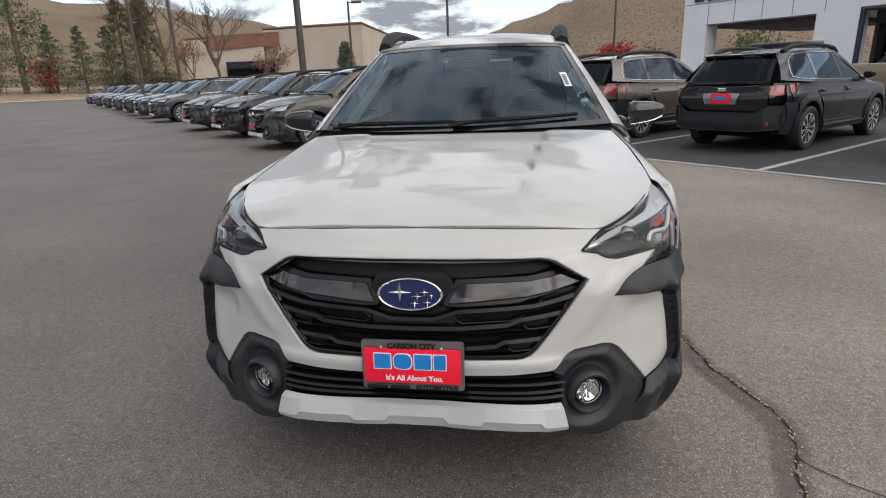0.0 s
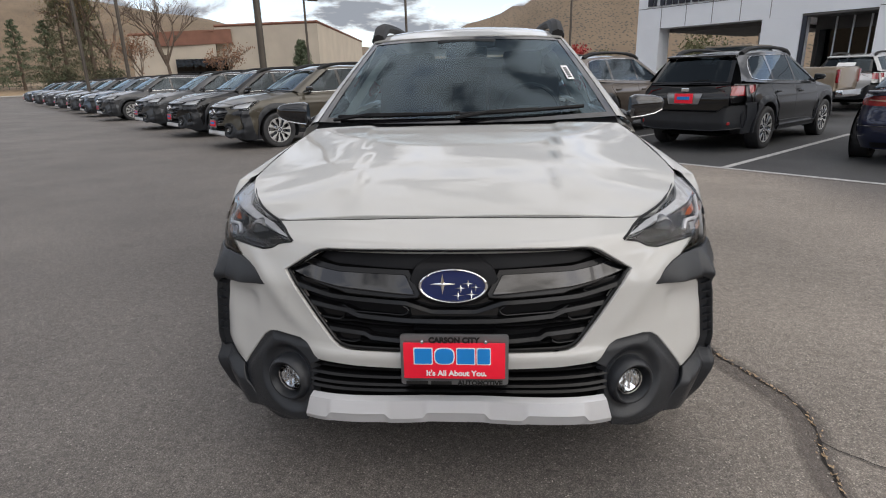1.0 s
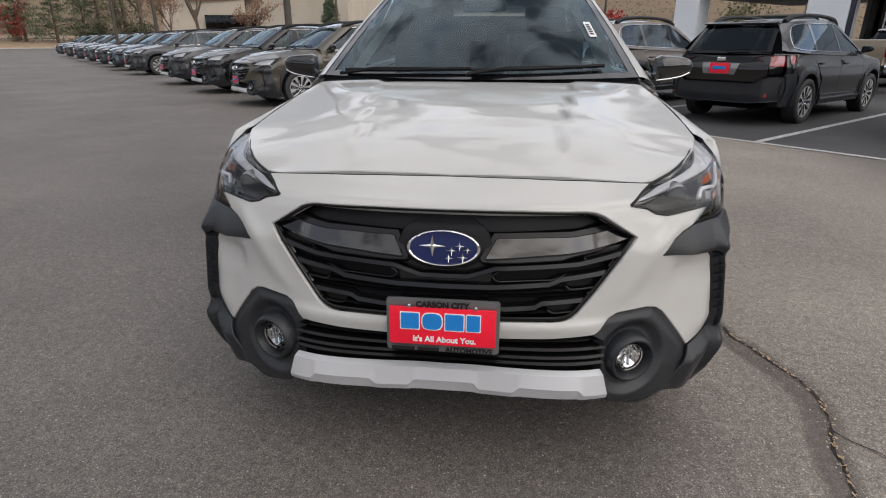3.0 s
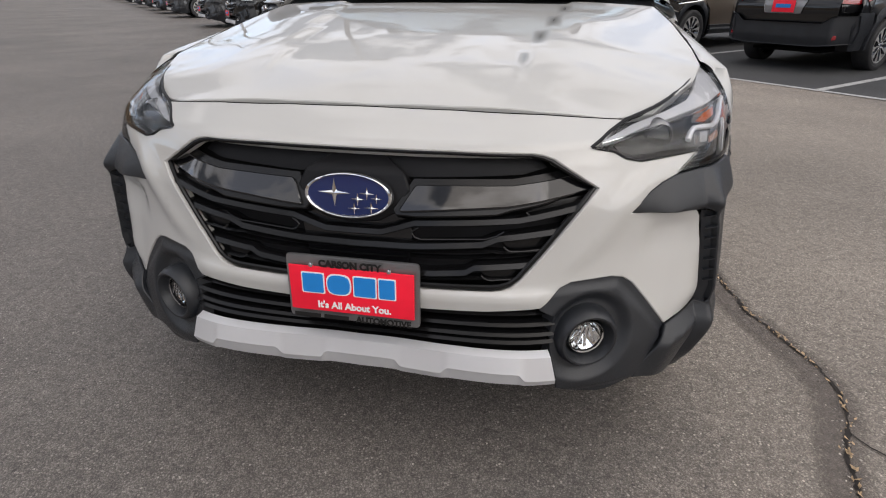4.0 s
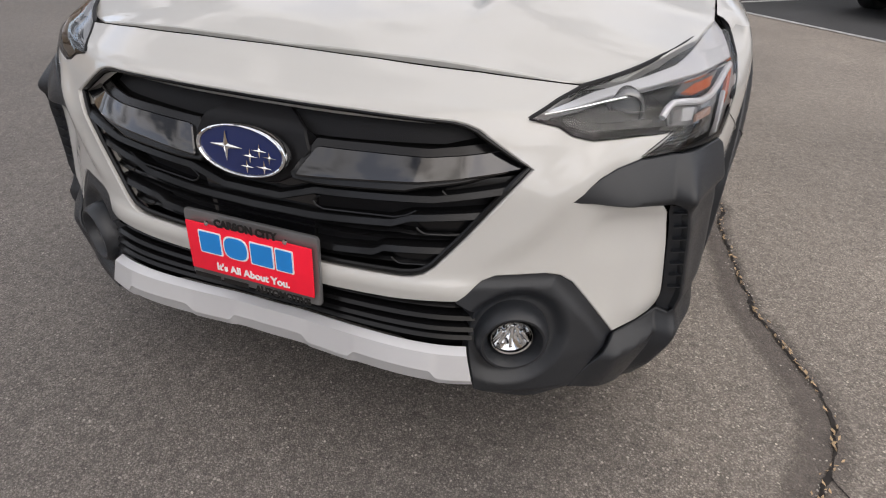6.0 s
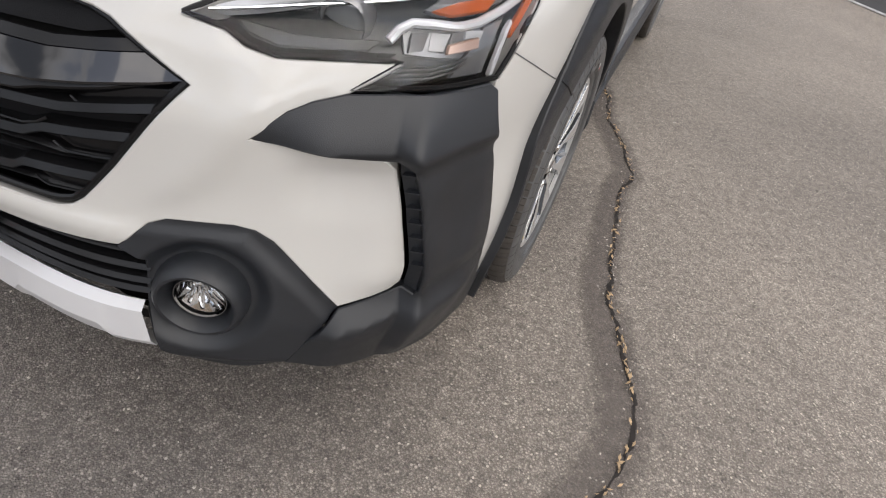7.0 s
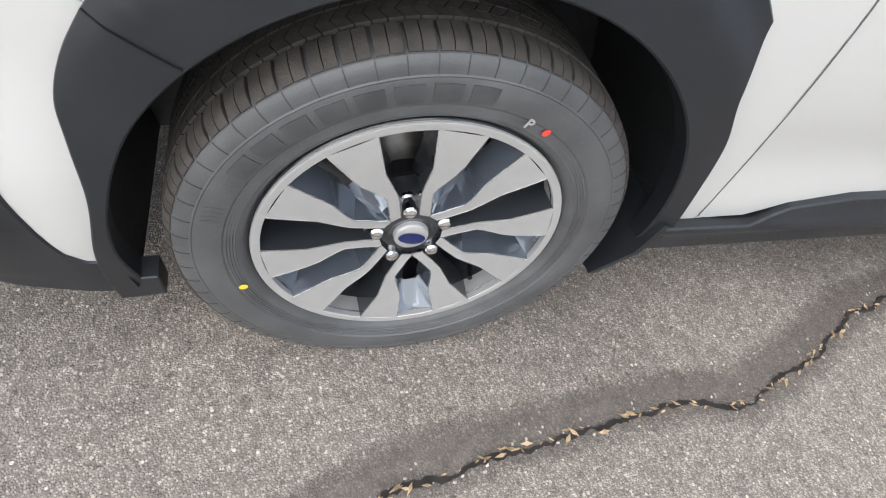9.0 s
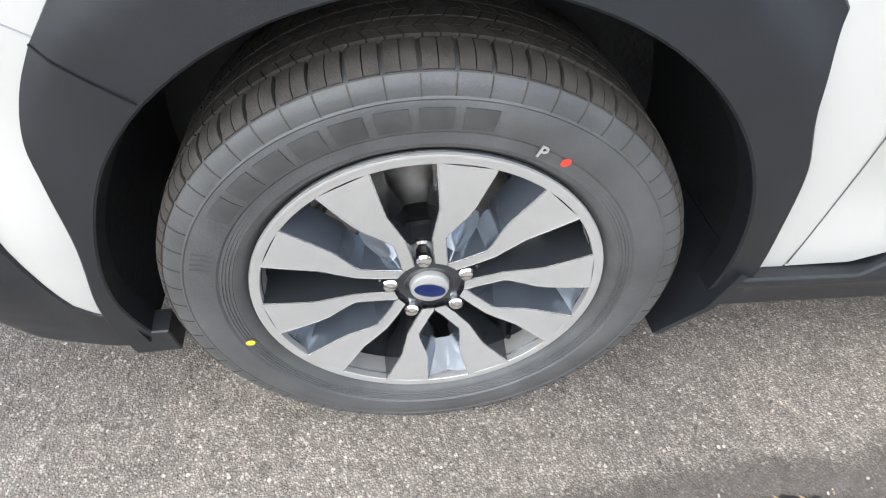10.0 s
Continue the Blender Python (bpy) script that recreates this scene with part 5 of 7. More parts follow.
def car_rear(car, paint, detail):
    """Tailgate, lamps, rear bumper."""
    S = by_y
    end = PLAN_S[-1]

    def gate(u, v):
        """Rear glass: u across -1..1, v up."""
        return ((.66 - .10 * v) * u, 4.83 - .36 * v - .05 * u * u, 1.08 + .42 * v)
    part("rear_window", grid(lambda u, v: gate((2 * u - 1) * .94, .06 + .86 * v), 10, 6), M["darkglass"], car, "dark tailgate window")
    part("tailgate_top", thicken(grid(lambda u, v: ((2 * u - 1) * (.56 + .02 * v), 4.38 + .15 * v - .03 * (2 * u - 1) ** 2, 1.540 - .030 * v), 10, 3), .022), paint, car, "painted roof spoiler")
    for side in (1, -1):
        part("window_side", grid(lambda u, v: gate(side * (.92 + .10 * u), v), 2, 6), M["gloss"], car)
    part("window_foot", grid(lambda u, v: gate((2 * u - 1), -.03 + .1 * v), 10, 1), M["gloss"], car)
    gp = [(0, 1.09), (.66, 1.085), (.72, .95), (.72, .73), (.66, .71), (.57, .635), (0, .63)]
    rear = lambda s, z: shell(end - .0, z) * 0 + np.stack([s, 4.915 - .03 * (np.abs(s) / .7) ** 2.2 - .13 * smooth(.84, 1.12, z) - .02 * smooth(.8, .62, z), z], -1)
    part("tailgate", panel(gp, rear, .05, .02, .004, mirror=True), paint, car, "painted tailgate")
    plate_well = [(0, .93), (.30, .93), (.25, .765), (0, .76)]
    part("plate_recess", panel(plate_well, lambda s, z: rear(s, z) + np.array([0, .004, 0]), .06, .01, .003, mirror=True), M["lampgrey"], car, "grey number plate recess")
    pl = part("rear_plate", box(Matrix.Translation((0, 4.925, .85)), (.31, .012, .155), .004), M["red"], car, "red dealer plate")
    part("plate_text_bar", box(Matrix.Translation((0, 4.934, .855)), (.21, .004, .05), .001), M["blue"], pl)
    part("gate_badge", box(Matrix.Translation((0, 4.892, .985)), (.13, .012, .05), .02), M["chrome"], car)
    part("rear_wiper", tube([(-.02, 4.84, 1.11), (.2, 4.835, 1.13), (-.36, 4.825, 1.135)][::2], .009, 6), M["matt"], car)
    lower = [(0, .645), (.56, .645), (.66, .72), (.74, .745), (.88, .745), (.90, .55), (.86, .40), (.5, .36), (0, .36)]

    def bump(s, z):
        a = np.abs(s)
        y = 4.94 - .03 * (a / .6) ** 2 - .26 * smooth(.66, .93, a) - .03 * smooth(.5, .30, z)
        return np.stack([s, y, z], -1)
    part("rear_bumper", panel(lower, bump, .05, .03, .006, mirror=True), M["trim"], car, "black plastic rear bumper")
    for side in (1, -1):
        def put(name, bm, mat, label="", parent=car):
            return part(name, bm if side > 0 else flip_x(bm), mat, parent, label)

        def lamp(s, z):
            a = np.abs(s)
            return np.stack([s, 4.912 - .04 * (a / .7) ** 2.2 - .13 * smooth(.84, 1.12, z) - .42 * smooth(.66, .90, a) ** 1.2, z], -1)
        t = put("tail_lamp", panel([(.46, 1.0), (.60, 1.03), (.86, 1.045), (.885, .94), (.80, .885), (.66, .90), (.62, .955)], lamp, .03, .02, .004), M["tail"], "red tail lamp")
        put("lamp_stripe", panel([(.50, .985), (.70, .990), (.70, .955), (.60, .950), (.56, .968)], lambda s, z: lamp(s, z) + np.array([0, .006, 0]), .04, .004, .002), M["gloss"], "", t)
        put("corner_skin", panel([(.70, 1.07), (.90, 1.06), (.91, .78), (.72, .79), (.70, .9)], lambda s, z: lamp(s, z) - np.array([0, .018, 0]), .04, .01, .003), paint)
        put("rear_reflector", box(Matrix.Translation((.70, 4.86, .47)) @ Matrix.Rotation(radians(-20), 4, "Z"), (.11, .02, .055), .008), M["tail"], "red reflector")


def dealer_plate(car, detail):
    """The front plate in its frame, leaning a little back at the top."""
    base = Matrix.Translation((.0, .083, .502)) @ Matrix.Rotation(radians(-3), 4, "X")
    fr = bmesh.new()
    w, h = .158, .0795
    outer = rounded([(-w, -h), (w, -h), (w, h), (-w, h)], .010, 4)
    fr.faces.new([fr.verts.new((a, 0, b)) for a, b in outer])
    thicken(fr, .010)
    bmesh.ops.bevel(fr, geom=[e for e in fr.edges], offset=.0022, segments=2, affect="EDGES", clamp_overlap=True)
    fr.transform(base)
    f = part("dealer_plate", fr, M["frame"], car, "red dealer plate in a dark frame")
    if not detail:
        fr = box(base @ Matrix.Translation((0, -.008, 0)), (.29, .006, .11), .002)
        part("plate_sheet", fr, M["red"], f)
        part("plate_bar", box(base @ Matrix.Translation((0, -.013, .008)), (.22, .003, .045), .001), M["blue"], f)
        return
    part("plate_sheet", box(base @ Matrix.Translation((0, -.0075, .0015)), (.296, .004, .112), .001), M["red"], f, "bright red plate sheet")
    face = base @ Matrix.Translation((0, -.0105, 0)) @ Matrix.Rotation(radians(90), 4, "X")
    part("plate_word", text_mesh("CARSON CITY", .0225, face @ Matrix.Translation((0, .0668, .001)), bold=.0012), M["blackprint"], f, "black frame lettering")
    part("plate_word", text_mesh("AUTOMOTIVE", .0205, face @ Matrix.Translation((.075, -.0672, .001)), bold=.0010), M["blackprint"], f, "black frame lettering")
    part("plate_word", text_mesh("It's All About You.", .0235, face @ Matrix.Translation((.006, -.0372, .001)), bold=.0007), M["white"], f, "white slogan")
    for x0, x1 in ((-.142, -.077), (-.069, -.008)):
        part("name_bar", box(face @ Matrix.Translation(((x0 + x1) / 2, -.0672, .001)), (x1 - x0, .011, .0012), .0004), M["blackprint"], f)
    for k, (x, wd) in enumerate(((-.090, .050), (-.028, .054), (.034, .050), (.086, .036))):
        for mat, grow, zz in ((M["white"], .003, .0008), (M["blue"], 0, .0018)):
            bm = bmesh.new()
            a, b = wd / 2 + grow, .0235 + grow
            bm.faces.new([bm.verts.new((p, q, 0)) for p, q in rounded([(-a, -b), (a, -b), (a, b), (-a, b)], .022 if k == 1 else .004, 4)])
            thicken(bm, .0012)
            bm.transform(face @ Matrix.Translation((x, .017, zz)))
            part("logo_block", bm, mat, f, "blue logo block with white edge" if mat is M["blue"] else "")
    for x in (-.092, .092):
        bm = lathe([(0, .0055), (.003, .005), (.0042, .001)], 14)
        bm.transform(face @ Matrix.Translation((x, .062, 0)) @ Matrix.Rotation(radians(-90), 4, "Y"))
        part("plate_screw", bm, M["chrome"], f)


def build_car(label, paint, detail=False, m=None, group=""):
    car = thing("car", label, "car", group)
    car_front(car, paint, detail)
    car_lamps(car, paint, detail)
    car_body(car, paint, detail)
    car_top(car, paint, detail)
    car_rear(car, paint, detail)
    dealer_plate(car, detail)
    for y in (AXLE_F, AXLE_R):
        for left in (True, False):
            add_wheel(car, y, left, detail and left, radians(27.8))
    if m is not None:
        car.matrix_world = m
    return car


hero = build_car("pearl white crossover wagon with black cladding, parked on asphalt", M["pearl"], True)


# ---- the lot ----
def asphalt():
    m = bpy.data.materials.new("worn_asphalt")
    m.use_nodes = True
    n, l = m.node_tree.nodes, m.node_tree.links
    b = n["Principled BSDF"]
    tc = n.new("ShaderNodeTexCoord")

    def noise_tex(scale, detail, rough=.5):
        t = n.new("ShaderNodeTexNoise")
        t.inputs["Scale"].default_value, t.inputs["Detail"].default_value, t.inputs["Roughness"].default_value = scale, detail, rough
        l.new(tc.outputs["Object"], t.inputs["Vector"])
        return t.outputs["Fac"]

    def ramp(src, *stops):
        r = n.new("ShaderNodeValToRGB")
        e = r.color_ramp.elements
        while len(e) < len(stops):
            e.new(.5)
        for k, (p, c) in zip(e, stops):
            k.position, k.color = p, (*c, 1) if isinstance(c, tuple) else (c, c, c, 1)
        l.new(src, r.inputs[0])
        return r.outputs[0]

    def mix(kind, fac, a, c):
        x = n.new("ShaderNodeMixRGB")
        x.blend_type = kind
        for i, v in enumerate((fac, a, c)):
            if isinstance(v, (int, float)):
                x.inputs[i].default_value = v if i == 0 else (v, v, v, 1)
            elif isinstance(v, tuple):
                x.inputs[i].default_value = (*v, 1)
            else:
                l.new(v, x.inputs[i])
        return x.outputs[0]
    stone = n.new("ShaderNodeTexVoronoi")
    stone.inputs["Scale"].default_value = 230
    l.new(tc.outputs["Object"], stone.inputs["Vector"])
    grain = n.new("ShaderNodeSeparateColor")
    l.new(stone.outputs["Color"], grain.inputs[0])
    tone = ramp(grain.outputs[0], (0, (.18, .157, .140)), (.55, (.262, .233, .208)), (.88, (.325, .292, .262)), (.98, (.42, .38, .34)))
    gap = ramp(stone.outputs["Distance"], (.22, 1.0), (.60, .45))
    col = mix("MULTIPLY", .8, tone, gap)
    broad = ramp(noise_tex(.55, 6, .6), (.34, .74), (.68, 1.14))
    col = mix("MULTIPLY", 1.0, col, broad)
    fine = ramp(noise_tex(28, 4), (.35, .82), (.7, 1.15))
    col = mix("MULTIPLY", 1.0, col, fine)
    big = n.new("ShaderNodeTexVoronoi")
    big.inputs["Scale"].default_value = 105
    l.new(tc.outputs["Object"], big.inputs["Vector"])
    pick = n.new("ShaderNodeSeparateColor")
    l.new(big.outputs["Color"], pick.inputs[0])
    chosen = ramp(pick.outputs[1], (.76, 0.0), (.80, 1.0))
    shape = ramp(big.outputs["Distance"], (.30, 1.0), (.40, 0.0))
    tint = ramp(pick.outputs[0], (0, (.15, .135, .122)), (.35, (.25, .225, .20)), (.8, (.34, .305, .272)), (1, (.43, .39, .35)))
    col = mix("MIX", mix("MULTIPLY", 1.0, chosen, shape), col, tint)
    pit = ramp(noise_tex(70, 3), (.30, .45), (.42, 1.0))
    col = mix("MULTIPLY", .8, col, pit)
    stain = ramp(noise_tex(2.3, 5, .65), (.60, 1.0), (.74, .80))
    col = mix("MULTIPLY", 1.0, col, stain)
    # the paving lane beside the crack is paler and warmer
    place = n.new("ShaderNodeSeparateXYZ")
    l.new(tc.outputs["Object"], place.inputs[0])
    wave = n.new("ShaderNodeMath")
    wave.operation = "MULTIPLY_ADD"
    l.new(noise_tex(1.1, 6, .6), wave.inputs[0])
    wave.inputs[1].default_value = .9
    l.new(place.outputs[0], wave.inputs[2])
    lane = n.new("ShaderNodeMapRange")
    lane.inputs["From Min"].default_value, lane.inputs["From Max"].default_value = -1.0, 6.0
    l.new(wave.outputs[0], lane.inputs["Value"])
    pale = ramp(lane.outputs[0], (.28, (.92, .92, .92)), (.345, (1.58, 1.54, 1.46)), (.70, (1.58, 1.53, 1.44)), (.84, (.84, .84, .85)))
    col = mix("MULTIPLY", 1.0, col, pale)
    l.new(col, b.inputs["Base Color"])
    b.inputs["Roughness"].default_value = .66
    bp = n.new("ShaderNodeBump")
    bp.inputs["Strength"].default_value, bp.inputs["Distance"].default_value = .8, .004
    l.new(gap, bp.inputs["Height"])
    l.new(bp.outputs[0], b.inputs["Normal"])
    return m


M["asphalt"] = asphalt()
bm = bmesh.new()
edges = [-2500, -600, -200, -80, -40, -20, -10, -5, 0, 5, 10, 20, 40, 80, 200, 600, 2500]
vs = [[bm.verts.new((x, y, 0)) for y in edges] for x in edges]
for i in range(len(edges) - 1):
    for j in range(len(edges) - 1):
        bm.faces.new((vs[i][j], vs[i + 1][j], vs[i + 1][j + 1], vs[i][j + 1]))
tagged(finish("ground", bm, M["asphalt"]), "worn grey asphalt of a parking lot with exposed stones", "ground", kind="structure")

# row of parked cars facing the aisle
row_car = build_car("dark bronze crossover wagon parked in a row", PAINTS["bronze"], False, Matrix.Translation((-5.40, 9.85, 0)) @ Matrix.Rotation(radians(-46), 4, "Z"), "parked cars in a row")


def repaint(car, paint, label):
    """Another colour for a copied car."""
    tagged(car, label)
    for ob in car.children_recursive:
        slot = ob.material_slots[0] if ob.material_slots else None
        if slot and slot.material == PAINTS["bronze"]:
            slot.link = "OBJECT"
            slot.material = paint
    return car


for k, colour in ((1, "black"), (2, "graphite"), (3.75, "graphite"), (4.9, "bluegrey"), (6, "graphite"), (7.3, "grey"), (8.8, "graphite"), (10.6, "grey"), (12.6, "bluegrey")):
    c = copy_thing(row_car, Matrix.Translation((-5.35 - 2.42 * k, 9.95 + 2.54 * k, 0)) @ Matrix.Rotation(radians(-46), 4, "Z"))
    repaint(c, PAINTS[colour], colour + " crossover wagon parked in a row")
c = copy_thing(row_car, Matrix.Translation((4.2, 9.15, 0)) @ Matrix.Rotation(radians(134), 4, "Z") @ Matrix.Translation((0, -AXLE_R, 0)))
repaint(c, PAINTS["black"], "glossy black crossover wagon parked nose away")

# ---- crack in the asphalt, with its old seal ----
def path_points(pts, step):
    out = []
    for (x0, y0), (x1, y1) in zip(pts, pts[1:]):
        n = max(1, round(math.hypot(x1 - x0, y1 - y0) / step))
        out += [(x0 + (x1 - x0) * k / n, y0 + (y1 - y0) * k / n) for k in range(n)]
    return out + [pts[-1]]


def ribbon(pts, left, right, z, wander=0.0, rows=1):
    """A strip along pts; left and right: its half widths as functions of the run number."""
    bm = bmesh.new()
    lay = bm.verts.layers.float.new("fade")
    last = None
    for k, (x, y) in enumerate(pts):
        a, b = pts[max(k - 1, 0)], pts[min(k + 1, len(pts) - 1)]
        d = Vector((b[0] - a[0], b[1] - a[1], 0)).normalized()
        n = Vector((d.y, -d.x, 0))
        c = Vector((x, y, z)) + n * wander * (noise.noise((x * 9, y * 9, 3)) + .35 * noise.noise((x * 45, y * 45, 7)))
        row = []
        for i in range(rows + 1):
            u = i / rows
            v = bm.verts.new(c + n * (-left(k) * (1 - u) + right(k) * u))
            v[lay] = 1 - abs(2 * u - 1)
            row.append(v)
        if last:
            for i in range(rows):
                bm.faces.new((last[i], last[i + 1], row[i + 1], row[i]))
        last = row
    return bm


def seal_material():
    m = material("crack_seal_asphalt", (.155, .132, .116), .8, vary=.34, scale=42, bump=.8, bump_scale=130)
    n, l = m.node_tree.nodes, m.node_tree.links
    at, ns, cmp_, tr, mx = n.new("ShaderNodeAttribute"), n.new("ShaderNodeTexNoise"), n.new("ShaderNodeMath"), n.new("ShaderNodeBsdfTransparent"), n.new("ShaderNodeMixShader")
    at.attribute_name = "fade"
    tc = n.new("ShaderNodeTexCoord")
    l.new(tc.outputs["Object"], ns.inputs["Vector"])
    ns.inputs["Scale"].default_value, ns.inputs["Detail"].default_value = 16, 7
    cmp_.operation = "MULTIPLY_ADD"
    l.new(at.outputs["Fac"], cmp_.inputs[0])
    cmp_.inputs[1].default_value = 2.2
    sub = n.new("ShaderNodeMath")
    sub.operation = "SUBTRACT"
    l.new(ns.outputs["Fac"], sub.inputs[0])
    sub.inputs[1].default_value = .78
    l.new(sub.outputs[0], cmp_.inputs[2])
    cl = n.new("ShaderNodeMapRange")
    cl.inputs["From Min"].default_value, cl.inputs["From Max"].default_value = .05, 1.15
    cl.inputs["To Max"].default_value = .62
    l.new(cmp_.outputs[0], cl.inputs["Value"])
    l.new(cl.outputs[0], mx.inputs[0])
    l.new(tr.outputs[0], mx.inputs[1])
    l.new(n["Principled BSDF"].outputs[0], mx.inputs[2])
    l.new(mx.outputs[0], n["Material Output"].inputs[0])
    return m


M["seal"] = seal_material()
M["crackdark"] = material("crack_shadow_dirt", (.022, .018, .016), .95, vary=.4, scale=30)
main = [(.30, 3.75), (.52, 3.25), (.71, 2.96), (.90, 2.56), (.95, 2.30), (1.08, 2.02), (1.14, 1.85), (1.12, 1.67), (1.15, 1.40), (1.17, 1.21), (1.20, 1.05), (1.27, .88), (1.33, .72), (1.345, .60), (1.31, .45), (1.265, .35), (1.23, .20), (1.18, 0), (1.10, -.25), (1.14, -.6)]
branch = [(1.30, .42), (1.33, .37), (1.40, .30), (1.50, .245), (1.66, .16), (1.9, .03), (2.3, -.2)]
run = path_points(main, .005)
jig = lambda k, s: noise.noise((k * .11, s, 1.7)) + .8 * noise.noise((k * .43, s, 4.1))
crack = thing("crack", "dark ragged crack with old seal in the asphalt", "crack", kind="structure")
wide = lambda k: .070 + .03 * noise.noise((k * .03, 5, 0))
wide2 = lambda k: .105 + .04 * noise.noise((k * .025, 9, 0))
part("crack_seal", ribbon(path_points(main, .03), wide, wide2, .003, 0, 8), M["seal"], crack, "worn brownish seal band")
part("crack_gap", ribbon(run, lambda k: max(.0012, .0048 + .0075 * jig(k, 0)), lambda k: max(.0012, .0048 + .0075 * jig(k, 4)), .0050, .016), M["crackdark"], crack, "black crack gap")
part("crack_branch", ribbon(path_points(branch, .012), lambda k: max(.001, .003 + .003 * jig(k, 7)), lambda k: max(.001, .003 + .003 * jig(k, 8)), .0050, .010), M["crackdark"], crack, "thin side crack")
rnd = random.Random(4)
M["dryleaf"] = material("dry_leaf", (.44, .31, .18), .8, vary=.5, scale=60)
M["pebble"] = material("pale_grit", (.46, .42, .37), .85, vary=.4, scale=80)
leaf_bm, grit_bm = bmesh.new(), bmesh.new()
for k in range(260):
    at_ = rnd.randrange(len(run) - 4)
    x, y = run[at_]
    heading = math.atan2(run[at_ + 4][1] - y, run[at_ + 4][0] - x)
    x, y = x + rnd.gauss(0, .007), y + rnd.gauss(0, .007)
    s, a = rnd.uniform(.004, .015), heading + rnd.gauss(0, .45)
    m = Matrix.Translation((x, y, .0075 + rnd.uniform(0, .004))) @ Matrix.Rotation(a, 4, "Z") @ Matrix.Rotation(rnd.uniform(-.5, .5), 4, "X")
    q = [leaf_bm.verts.new(m @ Vector(p)) for p in ((-s, 0, .002), (-.2 * s, -.30 * s, 0), (s, 0, .003), (-.1 * s, .34 * s, .001))]
    leaf_bm.faces.new(q)
tagged(finish("dry_leaves", leaf_bm, M["dryleaf"]), "dry tan leaf scraps lying in the crack", "leaves", kind="stuff")
for k in range(1500):
    if k < 500:
        x, y = run[rnd.randrange(len(run))]
        x, y = x + rnd.gauss(0, .02), y + rnd.gauss(0, .02)
    else:
        x, y = rnd.uniform(-1.8, 2.6), rnd.uniform(-1.0, 3.0)
    s = rnd.uniform(.0015, .0042) * (1 if k < 500 else .9)
    bmesh.ops.create_icosphere(grit_bm, subdivisions=1, radius=s, matrix=Matrix.Translation((x, y, s * .5)) @ Matrix.Rotation(rnd.uniform(0, 3), 4, "Z") @ Matrix.Diagonal((1.2, .8, .6, 1)))
tagged(finish("grit", grit_bm, M["pebble"]), "pale loose grit scattered on the asphalt", "grit", kind="stuff")

# ---- newer, darker paving of the parking stalls, its colour also carrying the cars' contact shade ----
def stall_paving():
    # base colour lowered further for the shade under the parked cars
    m = material("sealed_asphalt_shaded", (.046, .046, .047), .78, vary=.22, scale=.8, bump=.5, bump_scale=160)
    return m


stall = bmesh.new()
q0, qw, qu = Vector((3.38, 6.49, .003)), Vector((.697, -.717, 0)), Vector((.717, .697, 0))
stall.faces.new([stall.verts.new(q0 + qw * a_ + qu * b_) for a_, b_ in ((-14, .03), (9, .03), (9, 14), (-14, 14))])
tagged(finish("stall_paving", stall, stall_paving()), "dark sealed asphalt of the parking stalls, car shade in its colour", "pavement", kind="structure")

# ---- painted lines ----
M["line"] = material("worn_white_line_paint", (.40, .395, .385), .7, vary=.25, scale=12, bump=.4, bump_scale=150)
U, W = Vector((.717, .697, 0)), Vector((.697, -.717, 0))


def line(a, b, width, name="parking_line", label="worn white painted parking line"):
    a, b = Vector((*a, .007)), Vector((*b, .007))
    d = (b - a).normalized()
    n = Vector((-d.y, d.x, 0)) * width / 2
    bm = bmesh.new()
    k = max(2, int((b - a).length / .12))
    rows = [[bm.verts.new(a + (b - a) * i / k + n * s * (1 + .10 * noise.noise((i * .7, s, 3)))) for s in (-1, 1)] for i in range(k + 1)]
    for p, q in zip(rows, rows[1:]):
        bm.faces.new((p[0], p[1], q[1], q[0]))
    return tagged(finish(name, bm, M["line"]), label, "line", kind="structure")


base = Vector((3.38, 6.49, 0))
p0, p1 = base - W * 14, base + W * 7
line(p0[:2], p1[:2], .10)
for k in range(-4, 3):
    a = base + W * 3.0 * k
    line((a + U * .06)[:2], (a + U * 5.6)[:2], .10)
line((-29, 24.3), (-21.5, 28.6), .12)
M["joint"] = material("pavement_joint", (.035, .032, .03), .9, vary=.3)
j = line((-14, 3.5), (-5.9, 10.6), .02, "pavement_joint", "dark joint between two asphalt lanes")
j.data.materials[0] = M["joint"]

# ---- other parked vehicles ----
face_away = Matrix.Rotation(radians(134.2), 4, "Z") @ Matrix.Translation((0, -AXLE_R, 0))
for (x, y), colour, words in (((2.05, 11.35), "brown", "brown metallic sport utility parked nose away"), ((11.45, 17.3), "white", "white sport utility with lettering bar on its rear window")):
    c = repaint(copy_thing(row_car, Matrix.Translation((x, y, 0)) @ face_away @ Matrix.Diagonal((1, 1, 1.03, 1))), PAINTS[colour], words)
c2 = c
part("window_lettering", box(Matrix.Translation((0, 4.70, 1.30)) @ Matrix.Rotation(radians(40), 4, "X"), (.46, .006, .13), .002), M["white"], c2, "white lettering bar")


